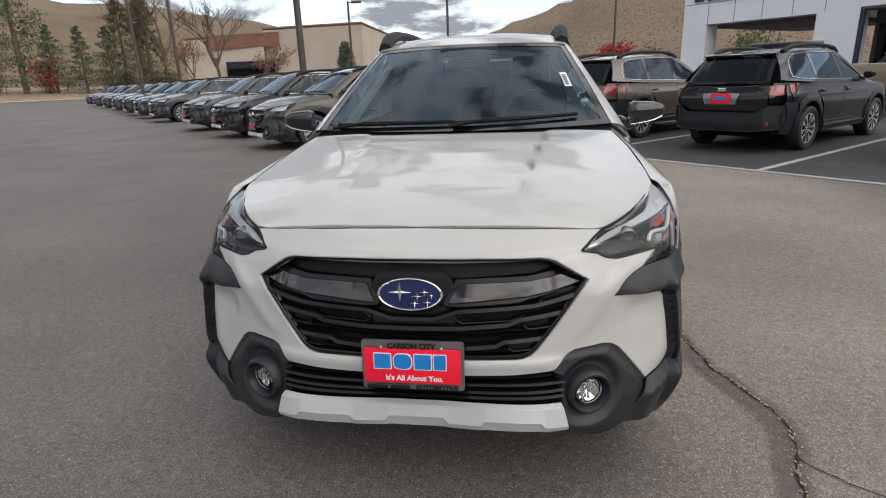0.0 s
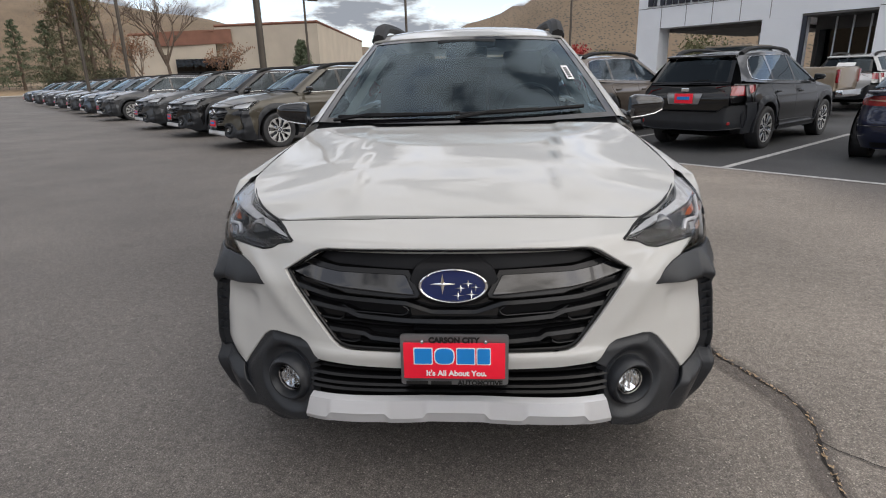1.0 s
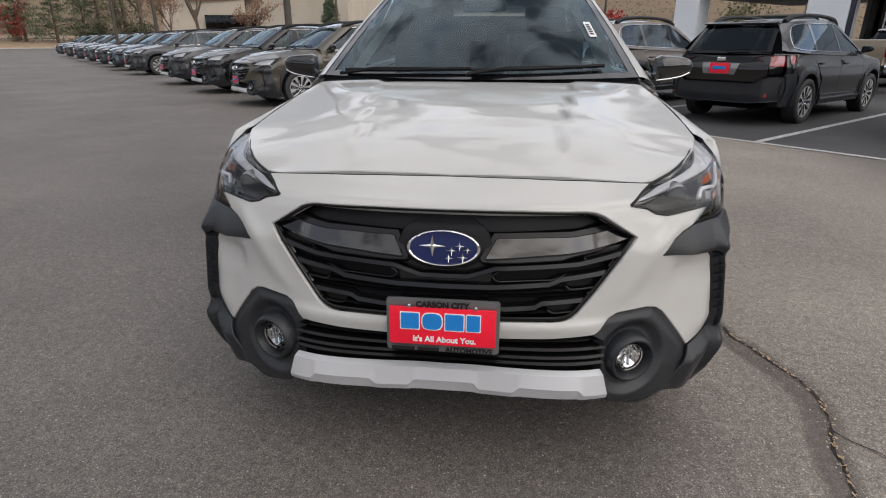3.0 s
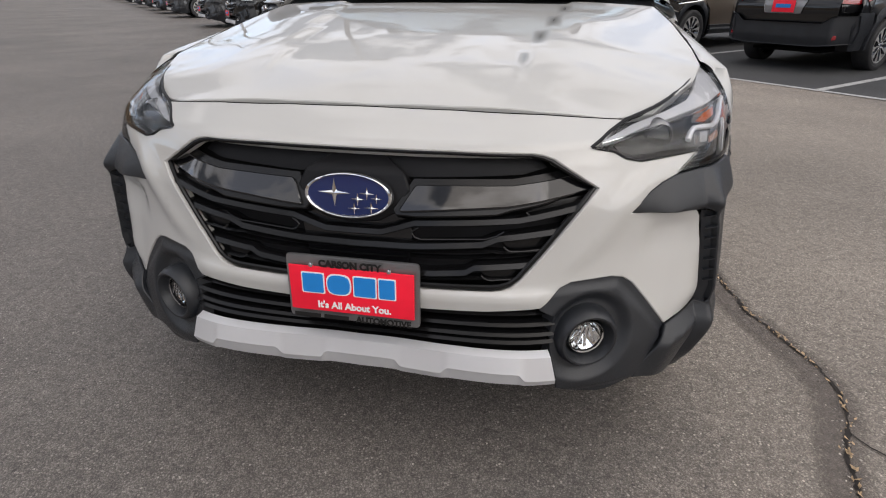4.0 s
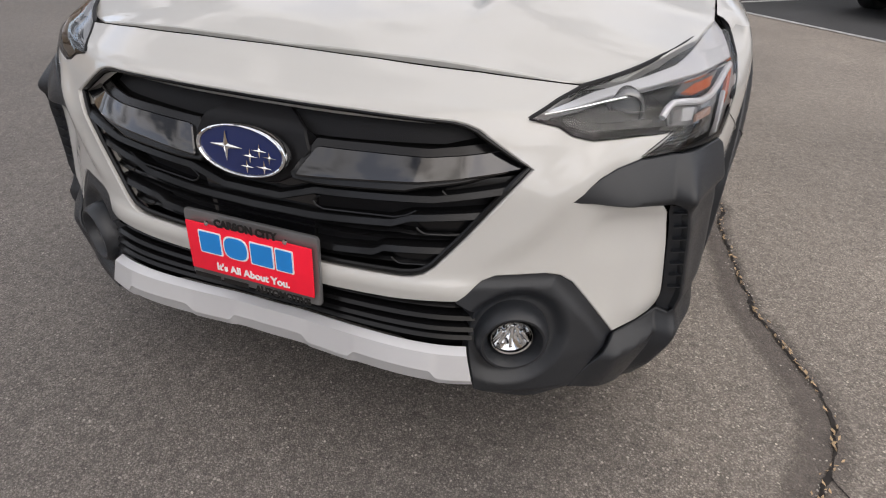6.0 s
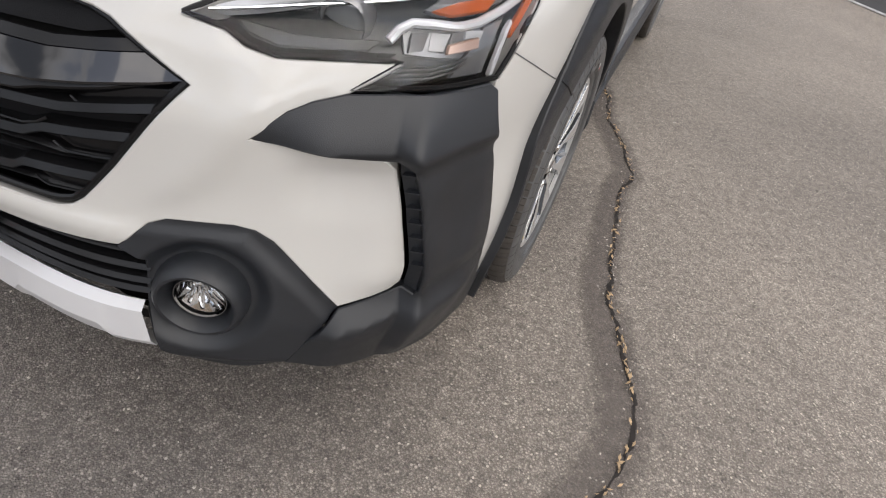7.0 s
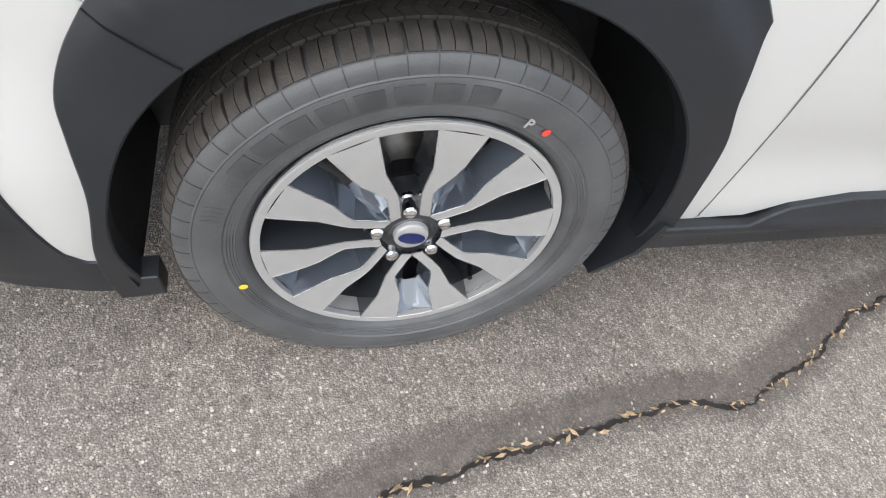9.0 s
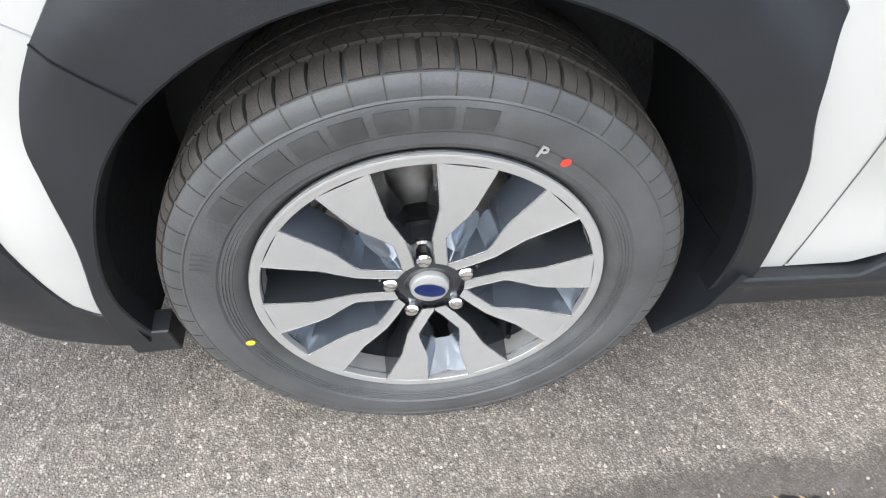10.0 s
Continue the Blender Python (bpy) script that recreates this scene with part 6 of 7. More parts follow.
def sedan(m):
    """A low saloon car, seen from behind."""
    car = thing("sedan", "dark blue saloon car parked nose away", "car", "", "", m)
    paint = PAINTS["navyblue"]

    def belt(phi, z, off=0.0):
        """The flank at the height z, phi round from the left side (0) over the tail (-90 degrees)."""
        a = .905 - float(curve([.2, .35, .62, .80, .95], [.06, .015, 0, .012, .05], z)) + off
        b = 2.30 - float(curve([.2, .35, .50, .60, .66, .86, .93, .97], [.10, .02, .0, .005, .05, .085, .07, .10], z)) + off
        c, s_ = math.cos(phi), math.sin(phi)
        return (a * math.copysign(abs(c) ** .42, c), 2.3 + b * math.copysign(abs(s_) ** .42, s_), z)

    def strip(p0, p1, z0, z1, off, na, nb, tilt=0.0):
        return grid(lambda u, v: belt(radians(p0 + (p1 - p0) * u), z0 + (z1 - z0) * v + tilt * u, off), na, nb)
    part("body", strip(-180, 180, .22, .945, 0, 120, 14), paint, car, "glossy dark blue body")
    ys = [.08, .3, .9, 1.5, 2.9, 3.6, 4.2, 4.55]
    zs = [.945, .985, 1.02, 1.03, 1.01, .985, .93, .85]
    part("deck", grid(lambda u, v: ((2 * u - 1) * (.80 - .10 * (2 * v - 1) ** 4), .08 + 4.4 * v, float(curve(ys, zs, .08 + 4.4 * v)) - .07 * abs(2 * u - 1) ** 4), 16, 30), paint, car, "boot lid and bonnet")
    top_y, top_z = [.75, 1.1, 1.5, 1.9, 2.5, 3.0, 3.4, 3.75], [1.0, 1.19, 1.35, 1.43, 1.455, 1.38, 1.20, 1.0]

    def cabin(u, y, off=0.0):
        h = float(curve(top_y, top_z, y)) - .98 + off
        t = math.pi * u
        c, s_ = math.cos(t), math.sin(t)
        return ((.78 - .18 * abs(s_) ** 2 * min(1, h / .45) + off) * math.copysign(abs(c) ** .45, c), y, .98 + h * abs(s_) ** .5)
    part("cabin_glass", grid(lambda u, v: cabin(u, .76 + 2.98 * v), 24, 30), M["darkglass"], car, "dark tinted windows")
    part("roof", grid(lambda u, v: cabin(.22 + .56 * u, 1.55 + 1.45 * v, .006), 16, 16), paint, car, "dark blue roof")
    for sgn in (1, -1):
        def put(name, bm, mat, label="", parent=car):
            return part(name, bm if sgn > 0 else flip_x(bm), mat, parent, label)
        put("rear_pillar", grid(lambda u, v: cabin(.05 + .17 * v, 1.05 + .28 * u + .5 * v, .006), 6, 8), paint, "dark blue rear pillar")
        put("middle_pillar", grid(lambda u, v: cabin(.02 + .20 * v, 2.25 + .09 * u, .005), 2, 8), M["gloss"])
        put("window_rail", grid(lambda u, v: cabin(.19 + .04 * u, 1.5 + 1.6 * v, .007), 2, 12), paint)
        t = put("tail_lamp", thicken(strip(-84.5, -40, .775, .905, .010, 26, 5, .012), .012), M["tail"], "wrap-around red tail lamp")
        put("lamp_stripe", strip(-83, -60, .835, .850, .0125, 12, 1, .008), M["amberpale"], "pale lamp stripe", t)
        put("bumper_crease", tube([belt(radians(-90 + 62 * k / 14), .52, .003) for k in range(15)], .006, 6), M["gloss"])
        put("exhaust_insert", strip(-89, -70, .24, .31, .004, 8, 2), M["matt"], "black lower bumper insert")
        for y in (.95, 3.62):
            # flat black disc in place of the well's shade
            bm = lathe([(.0, .385), (.002, .37), (.002, .001)], 40)
            bm.transform(Matrix.Translation((.912, y, .33)))
            put("wheel_well", bm, M["void"], "black disc standing in for the shaded wheel well")
    part("boot_badge", box(Matrix.Translation((.44, .088, .752)) @ Matrix.Rotation(radians(10), 4, "Z"), (.20, .012, .020), .004), M["chrome"], car, "small chrome badge bar")
    part("boot_trim", tube([(x, .072 + .03 * abs(x) ** 3, .775) for x in (-.42, -.2, 0, .2, .42)], .010, 6), M["chrome"], car)
    part("boot_spoiler", thicken(grid(lambda u, v: ((2 * u - 1) * .70, .10 + .10 * v + .06 * (2 * u - 1) ** 4, .965 + .012 * v), 12, 3), .018), paint, car, "low boot lid lip")
    for y in (.95, 3.62):
        for left in (True, False):
            add_wheel(car, y, left, False, .4, .93)
    return car


turn_back = Matrix.Rotation(radians(-45.8), 4, "Z")
sedan(Matrix.Translation((5.62, 6.13, 0)) @ turn_back)


def pickup(m):
    car = thing("pickup", "tan pickup truck parked beyond the row", "truck", "", "", m)
    p = PAINTS["tan"]
    part("bed", box(Matrix.Translation((0, .95, .98)), (1.9, 1.9, .62), .05), p, car, "tan cargo bed")
    part("tailgate", box(Matrix.Translation((0, -.02, 1.0)), (1.6, .05, .52), .02), p, car, "tan tailgate")
    part("cab", box(Matrix.Translation((0, 2.9, 1.0)), (1.9, 2.0, .66), .06), p, car)
    bm = box(Matrix.Translation((0, 2.9, 1.6)), (1.75, 1.8, .62), .05)
    for v in bm.verts:
        if v.co.z > 1.6:
            v.co.x *= .82
            v.co.y = 2.9 + (v.co.y - 2.9) * .75
    part("cab_glass", bm, M["darkglass"], car, "dark cab windows")
    part("roof", box(Matrix.Translation((0, 2.9, 1.92)), (1.42, 1.35, .05), .02), p, car)
    part("nose", box(Matrix.Translation((0, 4.6, .95)), (1.85, 1.5, .55), .10), p, car)
    part("rear_bumper", box(Matrix.Translation((0, -.12, .62)), (1.8, .16, .18), .03), M["chrome"], car)
    for sx in (-.85, .85):
        part("tail_lamp", box(Matrix.Translation((sx, -.03, 1.05)), (.14, .06, .34), .02), M["tail"], car, "red tail lamp")
    for y in (.95, 4.5):
        for left in (True, False):
            add_wheel(car, y, left, False, .4, 1.05)
    return car


pickup(Matrix.Translation((9.75, 14.75, 0)) @ Matrix.Rotation(radians(44.2), 4, "Z"))

# ---- buildings ----
M["panelwhite"] = material("white_metal_panel", (.86, .88, .91), .35, vary=.04, scale=.6, bump=.05, bump_scale=4)
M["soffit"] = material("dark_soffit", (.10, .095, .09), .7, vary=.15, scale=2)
M["stucco"] = material("beige_stucco", (.52, .45, .36), .9, vary=.08, scale=.5, bump=.3, bump_scale=6)
M["rust"] = material("rust_brown_metal_band", (.22, .10, .065), .7, vary=.15, scale=1)
M["signdark"] = material("dark_sign_metal", (.03, .035, .05), .4, vary=.1)
M["storeglass"] = glass("store_glass", (.10, .12, .13), 1.55)

shop = thing("dealership", "white metal-clad dealership with deep portals", "building", kind="structure")
A = Vector((7.54, 27.7, 0))
D = Vector((.69, -.724, 0)).normalized()
N = Vector((-.724, -.69, 0)).normalized()
B = Matrix((( D.x, -N.x, 0, A.x), (D.y, -N.y, 0, A.y), (0, 0, 1, 0), (0, 0, 0, 1)))   # x along the face, y into the house


def block(name, x0, x1, y0, y1, z0, z1, mat, parent=shop, label="", bevel=.0):
    return part(name, box(B @ Matrix.Translation(((x0 + x1) / 2, (y0 + y1) / 2, (z0 + z1) / 2)), (x1 - x0, y1 - y0, z1 - z0), bevel), mat, parent, label)


block("wall_pier", 0, 1.14, 0, .9, 0, 3.16, M["panelwhite"], label="white clad pier")
block("wall_pier", 5.60, 7.05, 0, .9, 0, 3.16, M["panelwhite"], label="white clad pier")
block("fascia", 0, 7.05, 0, .9, 3.163, 5.9, M["panelwhite"], label="tall white fascia")
for k in range(1, 6):
    block("panel_joint", 7.05 * k / 6 - .012, 7.05 * k / 6 + .012, -.004, .01, 3.2, 5.88, M["soffit"])
for z in (4.05, 4.95):
    block("panel_joint", .02, 7.03, -.004, .01, z - .012, z + .012, M["soffit"])
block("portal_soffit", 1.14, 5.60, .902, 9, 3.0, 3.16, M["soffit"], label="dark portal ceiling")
block("portal_column", 2.9, 3.5, 6.5, 7.1, 0, 3.0, M["panelwhite"])
block("portal_roof", 0, 7.05, .902, 9, 3.163, 5.5, M["panelwhite"])
block("store_head", 7.054, 9.5, -.02, 1.6, 3.25, 5.9, M["panelwhite"], label="white clad entrance head")
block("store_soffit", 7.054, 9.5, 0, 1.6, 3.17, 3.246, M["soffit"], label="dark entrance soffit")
block("store_wall", 9.504, 18, -.12, 9, 0, 5.9, M["panelwhite"], label="white clad store front")
for z in (3.3, 4.2, 5.1):
    block("panel_joint", 9.52, 17.9, -.124, -.11, z - .012, z + .012, M["soffit"])
# solid dark block in place of the unlit interior behind the panes
block("store_recess", 7.054, 9.5, 1.604, 9, 0, 3.5, M["soffit"], label="dark block standing in for the unlit store interior")
block("recess_post", 7.06, 7.20, .02, .16, 0, 3.165, M["signdark"], label="dark corner post")
for k in range(4):
    w = block("store_window", 7.24 + k * .57, 7.76 + k * .57, 1.50, 1.55, .1, 2.7, M["storeglass"], label="dark store window")
    block("window_frame", 7.76 + k * .57, 7.81 + k * .57, 1.48, 1.56, 0, 3.16, M["panelwhite"], w)
for k in range(13):
    wd = (.34, .16, .30, .34, .30, .34, .26, .34, .34, .34, .34, .24, .24)[k]
    block("sign_block", .52 + k * .30, .52 + k * .30 + wd * .72, -.10, -.01, 4.13, 4.13 + (.46 if k in (0, 8) else .40), M["signdark"], label="dark raised sign block", bevel=.02)


def house(name, label, corners, z1, mat, parapet=.25):
    """A block-shaped building on a ground plan of corners."""
    h = thing(name, label, "building", kind="structure")
    bm = bmesh.new()
    lo, hi = [bm.verts.new((*c, 0)) for c in corners], [bm.verts.new((*c, z)) for c, z in zip(corners, z1)]
    n = len(corners)
    for i in range(n):
        bm.faces.new((lo[i], lo[(i + 1) % n], hi[(i + 1) % n], hi[i]))
    bm.faces.new(hi)
    part("wall", bm, mat, h, "", 20)
    for i in range(n):
        a, b = Vector((*corners[i], z1[i])), Vector((*corners[(i + 1) % n], z1[(i + 1) % n]))
        part("roof_edge", tube([a, b], .14, 4), M["rust"], h, "brown roof edge")
    return h


def polar(az, dist):
    return (.33 + dist * math.sin(radians(az)), -1.4 + dist * math.cos(radians(az)))


ware = house("warehouse", "long beige stucco warehouse with brown roof edge", [polar(-24.6, 68), polar(-15.6, 62), polar(-11.5, 95), polar(-22, 110)], [7.0, 6.9, 6.9, 7.0], M["stucco"])
annex = house("warehouse_annex", "lower rust-banded end of the warehouse", [polar(-31.5, 70), polar(-24.7, 67), polar(-24.5, 85), polar(-31, 90)], [6.2, 6.4, 6.4, 6.2], M["stucco"])
a, b = Vector((*polar(-29.6, 68.6), 0)), Vector((*polar(-23.3, 66.6), 0))
bm = bmesh.new()
q = [a + Vector((0, 0, 5.0)), b + Vector((0, 0, 5.2)), b + Vector((0, 0, 6.6)), a + Vector((0, 0, 6.4))]
bm.faces.new([bm.verts.new(p) for p in q])
part("metal_band", thicken(bm, .2), M["rust"], annex, "rust brown metal band")
for k in range(6):
    p = a + (b - a) * (.30 + .11 * k)
    d = (b - a).normalized()
    ang = math.atan2(d.y, d.x)
    part("window", box(Matrix.Translation(p + Vector((0, 0, 2.6)) + Vector((d.y, -d.x, 0)) * .06) @ Matrix.Rotation(ang, 4, "Z"), (.95, .12, 2.2), .02), M["storeglass"], annex, "dark window")

# ---- hill ----
def hill_material():
    m = material("dry_grass_hill", (.195, .140, .090), .95, vary=.22, scale=.015)
    n, l = m.node_tree.nodes, m.node_tree.links
    tc, v, r, mx = n.new("ShaderNodeTexCoord"), n.new("ShaderNodeTexVoronoi"), n.new("ShaderNodeValToRGB"), n.new("ShaderNodeMixRGB")
    spread = n.new("ShaderNodeMapping")
    spread.inputs["Scale"].default_value = (.85, .27, 1.0)
    l.new(tc.outputs["Object"], spread.inputs["Vector"])
    l.new(spread.outputs[0], v.inputs["Vector"])
    v.inputs["Scale"].default_value = 1.0
    r.color_ramp.elements[0].position, r.color_ramp.elements[1].position = .22, .42
    l.new(v.outputs["Distance"], r.inputs[0])
    src = n["Principled BSDF"].inputs["Base Color"].links[0].from_socket
    l.new(r.outputs[0], mx.inputs[0])
    mx.inputs[1].default_value = (.070, .064, .048, 1)
    l.new(src, mx.inputs[2])
    l.new(mx.outputs[0], n["Principled BSDF"].inputs["Base Color"])
    return m


def hill_at(u, v):
    az = -16 + 116 * u
    dist = 190 + 420 * v
    ridge = float(np.interp(az, [-16, -10, -6, 0, 8, 14, 25, 45, 70, 100], [0, 16, 24, 40, 62, 72, 84, 80, 60, 0]))
    rise = math.sin(min(1, v / .62) * math.pi / 2) ** 1.2 * (1 - .5 * max(0, v - .62))
    x, y = polar(az, dist)
    nz = noise.fractal((x * .008, y * .008, 0), 1.0, 2.0, 5) * 5 + abs(noise.noise((az * .35, v * 2, 0))) * -9
    return (x, y, -.5 + max(0, ridge * rise + nz * rise))


tagged(finish("hill", grid(hill_at, 110, 40), hill_material(), 180), "dry tan hillside dotted with sagebrush", "hill", kind="structure")

# far hills close the valley all round; mostly unseen, raised to dim low reflections
def far_at(u, v):
    az = 92 + 262 * u
    x, y = polar(az, 900 + 700 * v)
    fade = min(1, u / .12, (1 - u) / .12)
    h = (165 + 60 * noise.noise((az * .05, 0, 2)) + 18 * noise.noise((az * .21, 0, 5))) * (.35 + .65 * fade)
    return (x, y, -2 + h * math.sin(min(1, v / .7) * math.pi / 2) + 8 * v * noise.noise((x * .01, y * .01, 0)))


tagged(finish("far_hills", grid(far_at, 140, 12), bpy.data.materials["dry_grass_hill"], 180), "added dry far hills, mostly out of view, dimming low reflections", "hill", kind="structure")

# ---- light poles ----
M["polemetal"] = material("dark_bronze_pole", (.09, .075, .06), .5, metal=.3, vary=.15, scale=3)


def lamp_post(az, dist, height, radius, head=True, turn=0):
    x, y = polar(az, dist)
    t = thing("light_pole", "dark bronze parking lot light pole", "light pole", "parking lot light poles", "", Matrix.Translation((x, y, 0)))
    part("pole", tube([(0, 0, 0), (0, 0, .05), (0, 0, height)], [radius, radius, radius * .8], 12), M["polemetal"], t)
    part("base_cover", tube([(0, 0, 0), (0, 0, .12)], radius * 1.8, 12), M["polemetal"], t)
    if head:
        part("arm", box(Matrix.Rotation(turn, 4, "Z") @ Matrix.Translation((.3, 0, height - .08)), (.6, .06, .06)), M["polemetal"], t)
        part("lamp_head", box(Matrix.Rotation(turn, 4, "Z") @ Matrix.Translation((.62, 0, height - .06)), (.75, .42, .16), .03), M["polemetal"], t, "flat lamp head")


lamp_post(-21.35, 17.3, 9.5, .10)
lamp_post(-16.7, 46, 7.0, .10, turn=.3)
lamp_post(-7.4, 40, 9.5, .09)
lamp_post(-35.3, 34, 9.5, .085)
lamp_post(-32.2, 33, 9.5, .09)
lamp_post(8.1, 42, 6.2, .09, turn=1.0)

# ---- planting strip at the lot's end ----
M["soil"] = material("dry_soil", (.30, .22, .14), .95, vary=.2, scale=1.5, bump=.5, bump_scale=8)
M["concrete"] = material("concrete_kerb", (.42, .40, .37), .9, vary=.12, scale=2)
bm = bmesh.new()
ka = [polar(-62, 100), polar(-50, 100), polar(-42, 104), polar(-36, 110), polar(-32, 116)]
rows = []
for (x, y) in path_points(ka, 4):
    d = Vector((x - .33, y + 1.4, 0)).normalized()
    rows.append([bm.verts.new((x + d.x * k, y + d.y * k, z)) for k, z in ((0, .0), (.02, .16), (3, .6), (14, 1.5), (60, 2.4))])
for p, q in zip(rows, rows[1:]):
    for i in range(4):
        bm.faces.new((p[i], p[i + 1], q[i + 1], q[i]))
tagged(finish("planting_strip", bm, M["soil"], 180), "dry tan soil bank beyond the kerb", "ground", kind="structure")
tagged(finish("kerb", tube([(x, y, .06) for x, y in path_points(ka, 4)], .12, 6), M["concrete"]), "pale concrete kerb at the lot's end", "kerb", kind="structure")
M["wire"] = material("fence_wire", (.16, .15, .14), .6, metal=.5, vary=.1)
fence = thing("chain_fence", "low wire fence behind the planting strip", "fence")
fp = path_points([polar(-60, 109), polar(-48, 109), polar(-39, 114), polar(-34, 120)], 3.0)
for (x, y) in fp:
    part("post", tube([(x, y, .9), (x, y, 3.0)], .05, 6), M["wire"], fence)
for z in (2.95, 2.2, 1.4):
    part("rail", tube([(x, y, z) for x, y in fp], .025, 5), M["wire"], fence)

# ---- trees ----
M["bark"] = material("grey_brown_bark", (.13, .095, .07), .9, vary=.25, scale=6, bump=.5, bump_scale=30)
LEAF = {k: material(k, c, .75, vary=.35, scale=1.3) for k, c in dict(
    pine_needles=(.085, .110, .060), dry_needles=(.12, .115, .065), yellow_leaves=(.24, .17, .055), rust_leaves=(.22, .11, .06), red_leaves=(.34, .04, .035), olive_leaves=(.11, .11, .05), brush=(.06, .065, .035)).items()}


def leaf_cloud(bm, c, r, count, size, rn, flat=1.0):
    for _ in range(count):
        d = Vector((rn.gauss(0, 1), rn.gauss(0, 1), rn.gauss(0, 1) * flat)).normalized() * r * rn.random() ** .45
        p = Vector(c) + d
        q = Euler((rn.uniform(0, 6), rn.uniform(0, 6), rn.uniform(0, 6))).to_matrix()
        s = size * rn.uniform(.6, 1.4)
        bm.faces.new([bm.verts.new(p + q @ Vector(k)) for k in ((-s, -.4 * s, 0), (s, -.3 * s, .1 * s), (.2 * s, .6 * s, 0))])


def pine(az, dist, h, r, seed, mat="pine_needles", label="tall dark green pine tree"):
    rn = random.Random(seed)
    x, y = polar(az, dist)
    t = thing("pine_tree", label, "tree", "", "", Matrix.Translation((x, y, 0)))
    part("trunk", tube([(0, 0, 0), (.05, 0, h * .5), (0, .03, h * .97)], [h * .022, h * .014, .02], 8), M["bark"], t)
    crown, limbs = bmesh.new(), bmesh.new()
    n = max(44, int(min(h, 14) * 5))
    for k in range(n):
        u = .12 + .88 * k / n
        z = h * u
        reach = r * (1 - u) ** .8 * rn.uniform(.65, 1.15) + .12
        a = k * 2.4 + rn.uniform(-.4, .4)
        tip = Vector((reach * math.cos(a), reach * math.sin(a), z + reach * rn.uniform(-.1, .2)))
        add_tube(limbs, [(0, 0, z - .1), tip], [.04, .012], 5)
        for w in (.35, .6, .8, 1.0):
            leaf_cloud(crown, Vector((0, 0, z)).lerp(tip, w), max(.17, .02 + .013 * h) + reach * .17, 46 if h < 10 else 24, .045 + .006 * h, rn, .6)
    part("limbs", limbs, M["bark"], t)
    part("crown", crown, LEAF[mat], t, "needle clumps with gaps", 180)


def leafy(az, dist, h, r, seed, mats, leaves, label, size=.14):
    rn = random.Random(seed)
    x, y = polar(az, dist)
    t = thing("tree", label, "tree", "", "", Matrix.Translation((x, y, 0)))
    wood = bmesh.new()
    tips = []

    def grow(p, d, length, rad, level):
        q = p + d * length
        mid = p.lerp(q, .5) + Vector((rn.uniform(-.06, .06), rn.uniform(-.06, .06), 0)) * length
        add_tube(wood, [p, mid, q], [rad, rad * .8, rad * .6], 6 if level < 2 else 4, False)
        if level >= (4 if leaves else 5):
            tips.append(q)
            return
        for k in range(3 if level else 5):
            a = rn.uniform(0, math.tau)
            nd = (d + Vector((math.cos(a), math.sin(a), rn.uniform(-.1, .4))) * rn.uniform(.45, .8)).normalized()
            grow(p.lerp(q, rn.uniform(.65, 1)), nd, length * rn.uniform(.55, .75), rad * .55, level + 1)
        if level >= 1:
            tips.append(q)
            tips.append(mid)
    grow(Vector((0, 0, 0)), Vector((0, 0, 1)), h * .34, h * .016, 0)
    part("trunk", wood, M["bark"], t)
    if leaves:
        for k, mname in enumerate(mats):
            bm = bmesh.new()
            for q in tips[k::len(mats)]:
                if rn.random() < .8:
                    leaf_cloud(bm, q, h * .085, leaves, size, rn)
            part("crown", bm, LEAF[mname], t, mname.replace("_", " ") + " in loose clumps", 180)


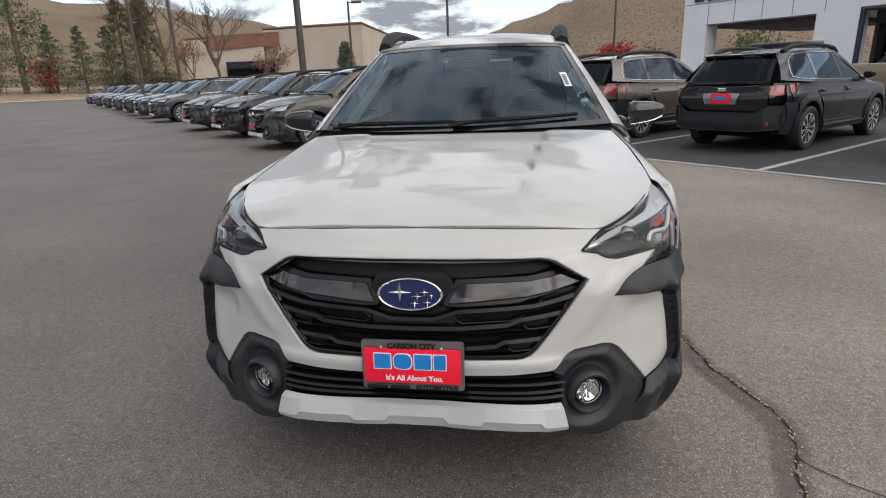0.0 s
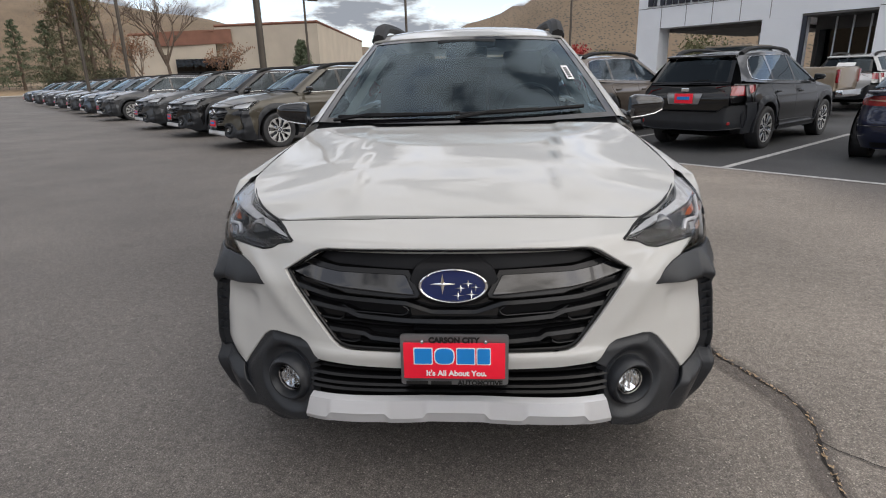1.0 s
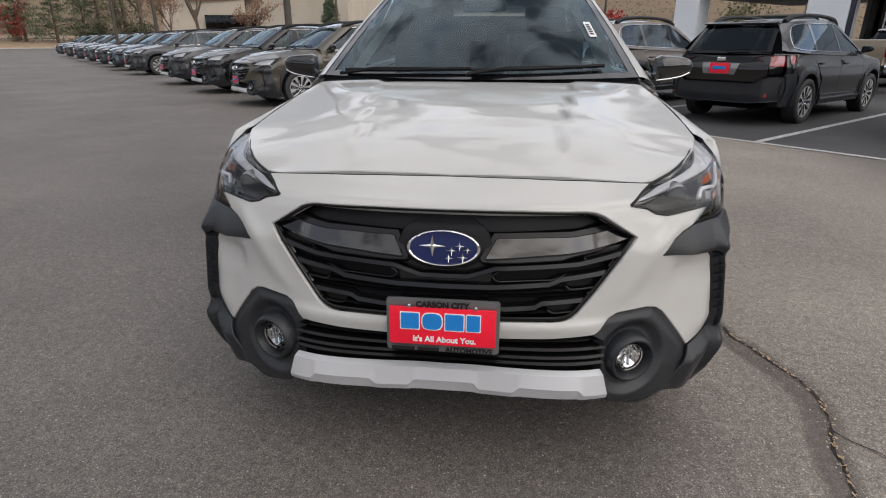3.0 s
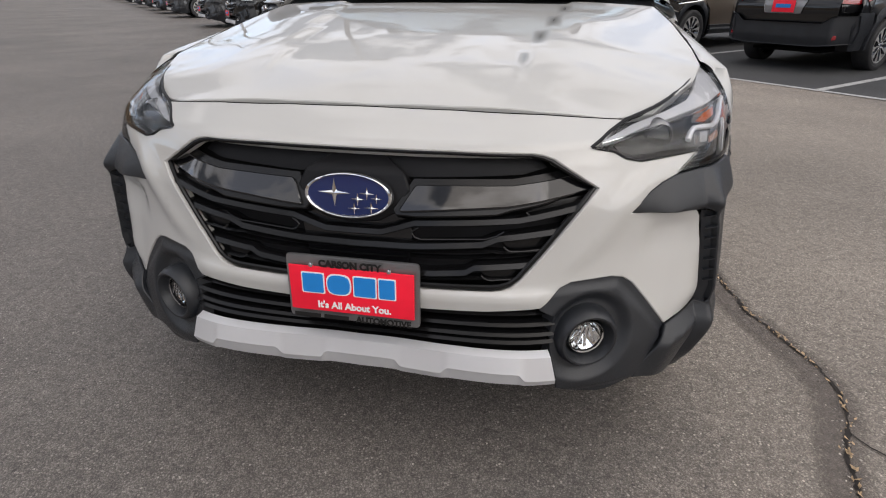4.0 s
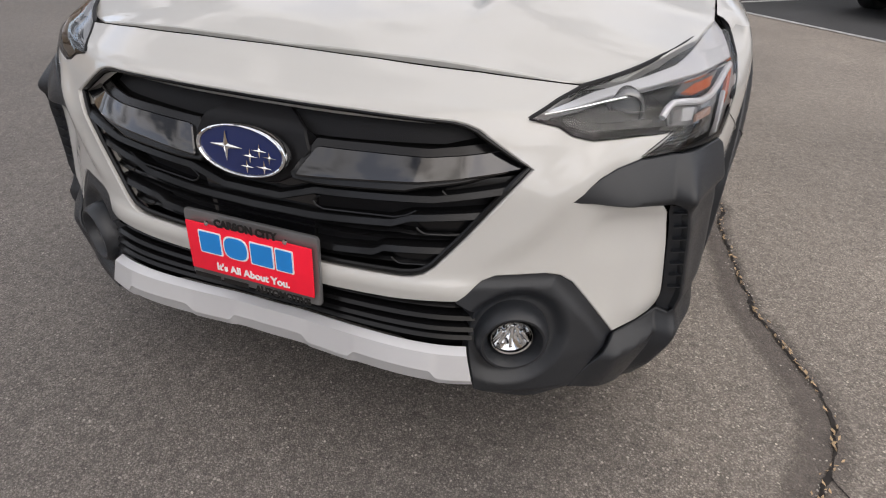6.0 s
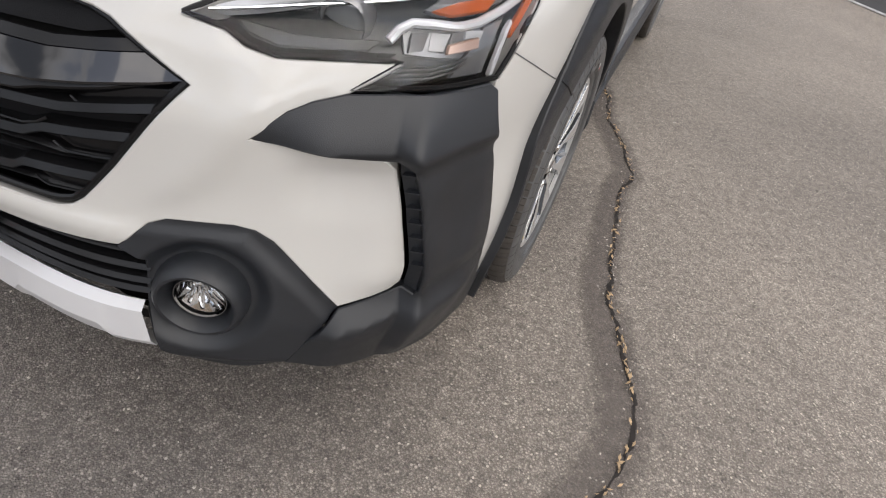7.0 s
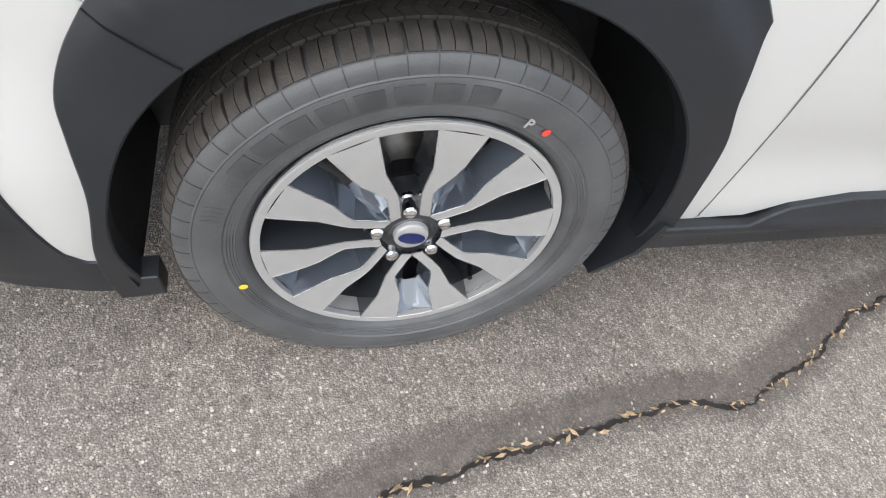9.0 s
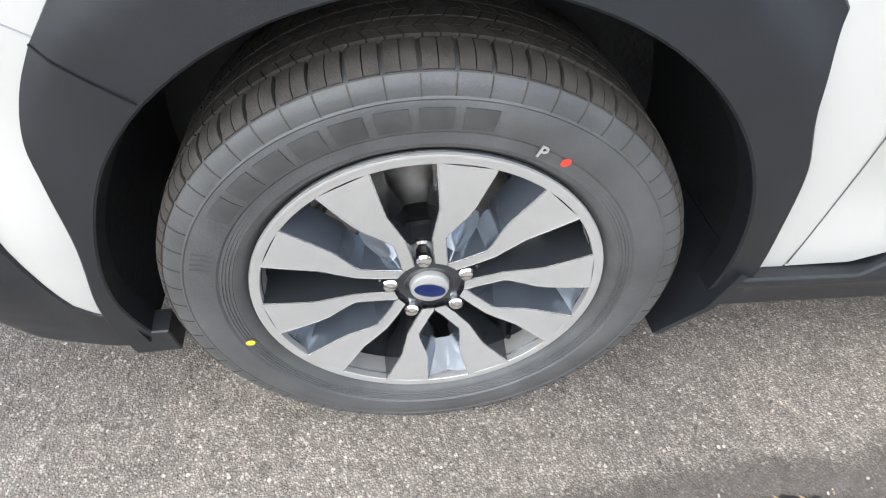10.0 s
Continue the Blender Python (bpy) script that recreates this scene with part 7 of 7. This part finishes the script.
def shrub(az, dist, h, r, seed, mat, label):
    rn = random.Random(seed)
    x, y = polar(az, dist)
    t = thing("shrub", label, "shrub", "", "", Matrix.Translation((x, y, 0)))
    wood, bm = bmesh.new(), bmesh.new()
    for k in range(14):
        a = rn.uniform(0, math.tau)
        tip = Vector((r * .8 * math.cos(a) * rn.random(), r * .8 * math.sin(a) * rn.random(), h * rn.uniform(.5, .95)))
        add_tube(wood, [(0, 0, 0), tip], [.05, .015], 4)
        leaf_cloud(bm, tip, r * .38, 110, .13, rn)
        leaf_cloud(bm, tip * .6, r * .42, 70, .13, rn)
    part("stems", wood, M["bark"], t)
    part("crown", bm, LEAF[mat], t, "", 180)


pine(-43.6, 112, 22.5, 7.8, 1)
pine(-46.8, 112, 21.0, 6.9, 9)
pine(-39.4, 112, 11.2, 3.5, 2)
pine(-37.4, 112, 11.2, 3.9, 3)
pine(-17.3, 50, 4.4, 1.3, 4, label="small dark green pine tree")
pine(-41.5, 112, 11.4, 4.0, 10)
pine(-36.3, 112, 16.0, 5.1, 31, "dry_needles", "bushy olive green conifer")
pine(-34.4, 112, 17.4, 4.2, 32, "dry_needles", "bushy olive green conifer")
leafy(-35, 112, 27.2, 7.3, 5, ["olive_leaves", "yellow_leaves", "olive_leaves"], 22, "autumn tree with thin green and yellow leaves", .095)
leafy(-33.2, 112, 25.0, 6.7, 12, ["yellow_leaves", "rust_leaves", "olive_leaves"], 13, "autumn tree with thinning yellow leaves", .095)
leafy(-29, 46, 9.5, 3.5, 6, [], 0, "bare leafless tree with fine branches")
leafy(-31, 55, 6.5, 3.0, 7, ["rust_leaves"], 5, "nearly bare tree with a few rust leaves", .08)
leafy(-24.2, 48, 5.6, 2.4, 8, ["rust_leaves"], 4, "small autumn tree with rust leaves", .08)
shrub(-42.2, 112, 6.3, 2.9, 21, "red_leaves", "bright red autumn shrub")
shrub(8.9, 48, 2.9, 2.2, 22, "red_leaves", "dark red autumn shrub")
shrub(11.5, 52, 2.8, 2.4, 23, "olive_leaves", "low olive green autumn shrub")
shrub(-46.4, 112, 3.6, 3.1, 24, "brush", "low dark green shrub")
shrub(-36.8, 112, 3.5, 3.8, 25, "brush", "low dark green shrub")
shrub(-33.5, 112, 4.1, 3.9, 26, "brush", "low dark green shrub")
shrub(19.5, 50, 3.5, 2.8, 27, "olive_leaves", "olive green shrub behind the portal")
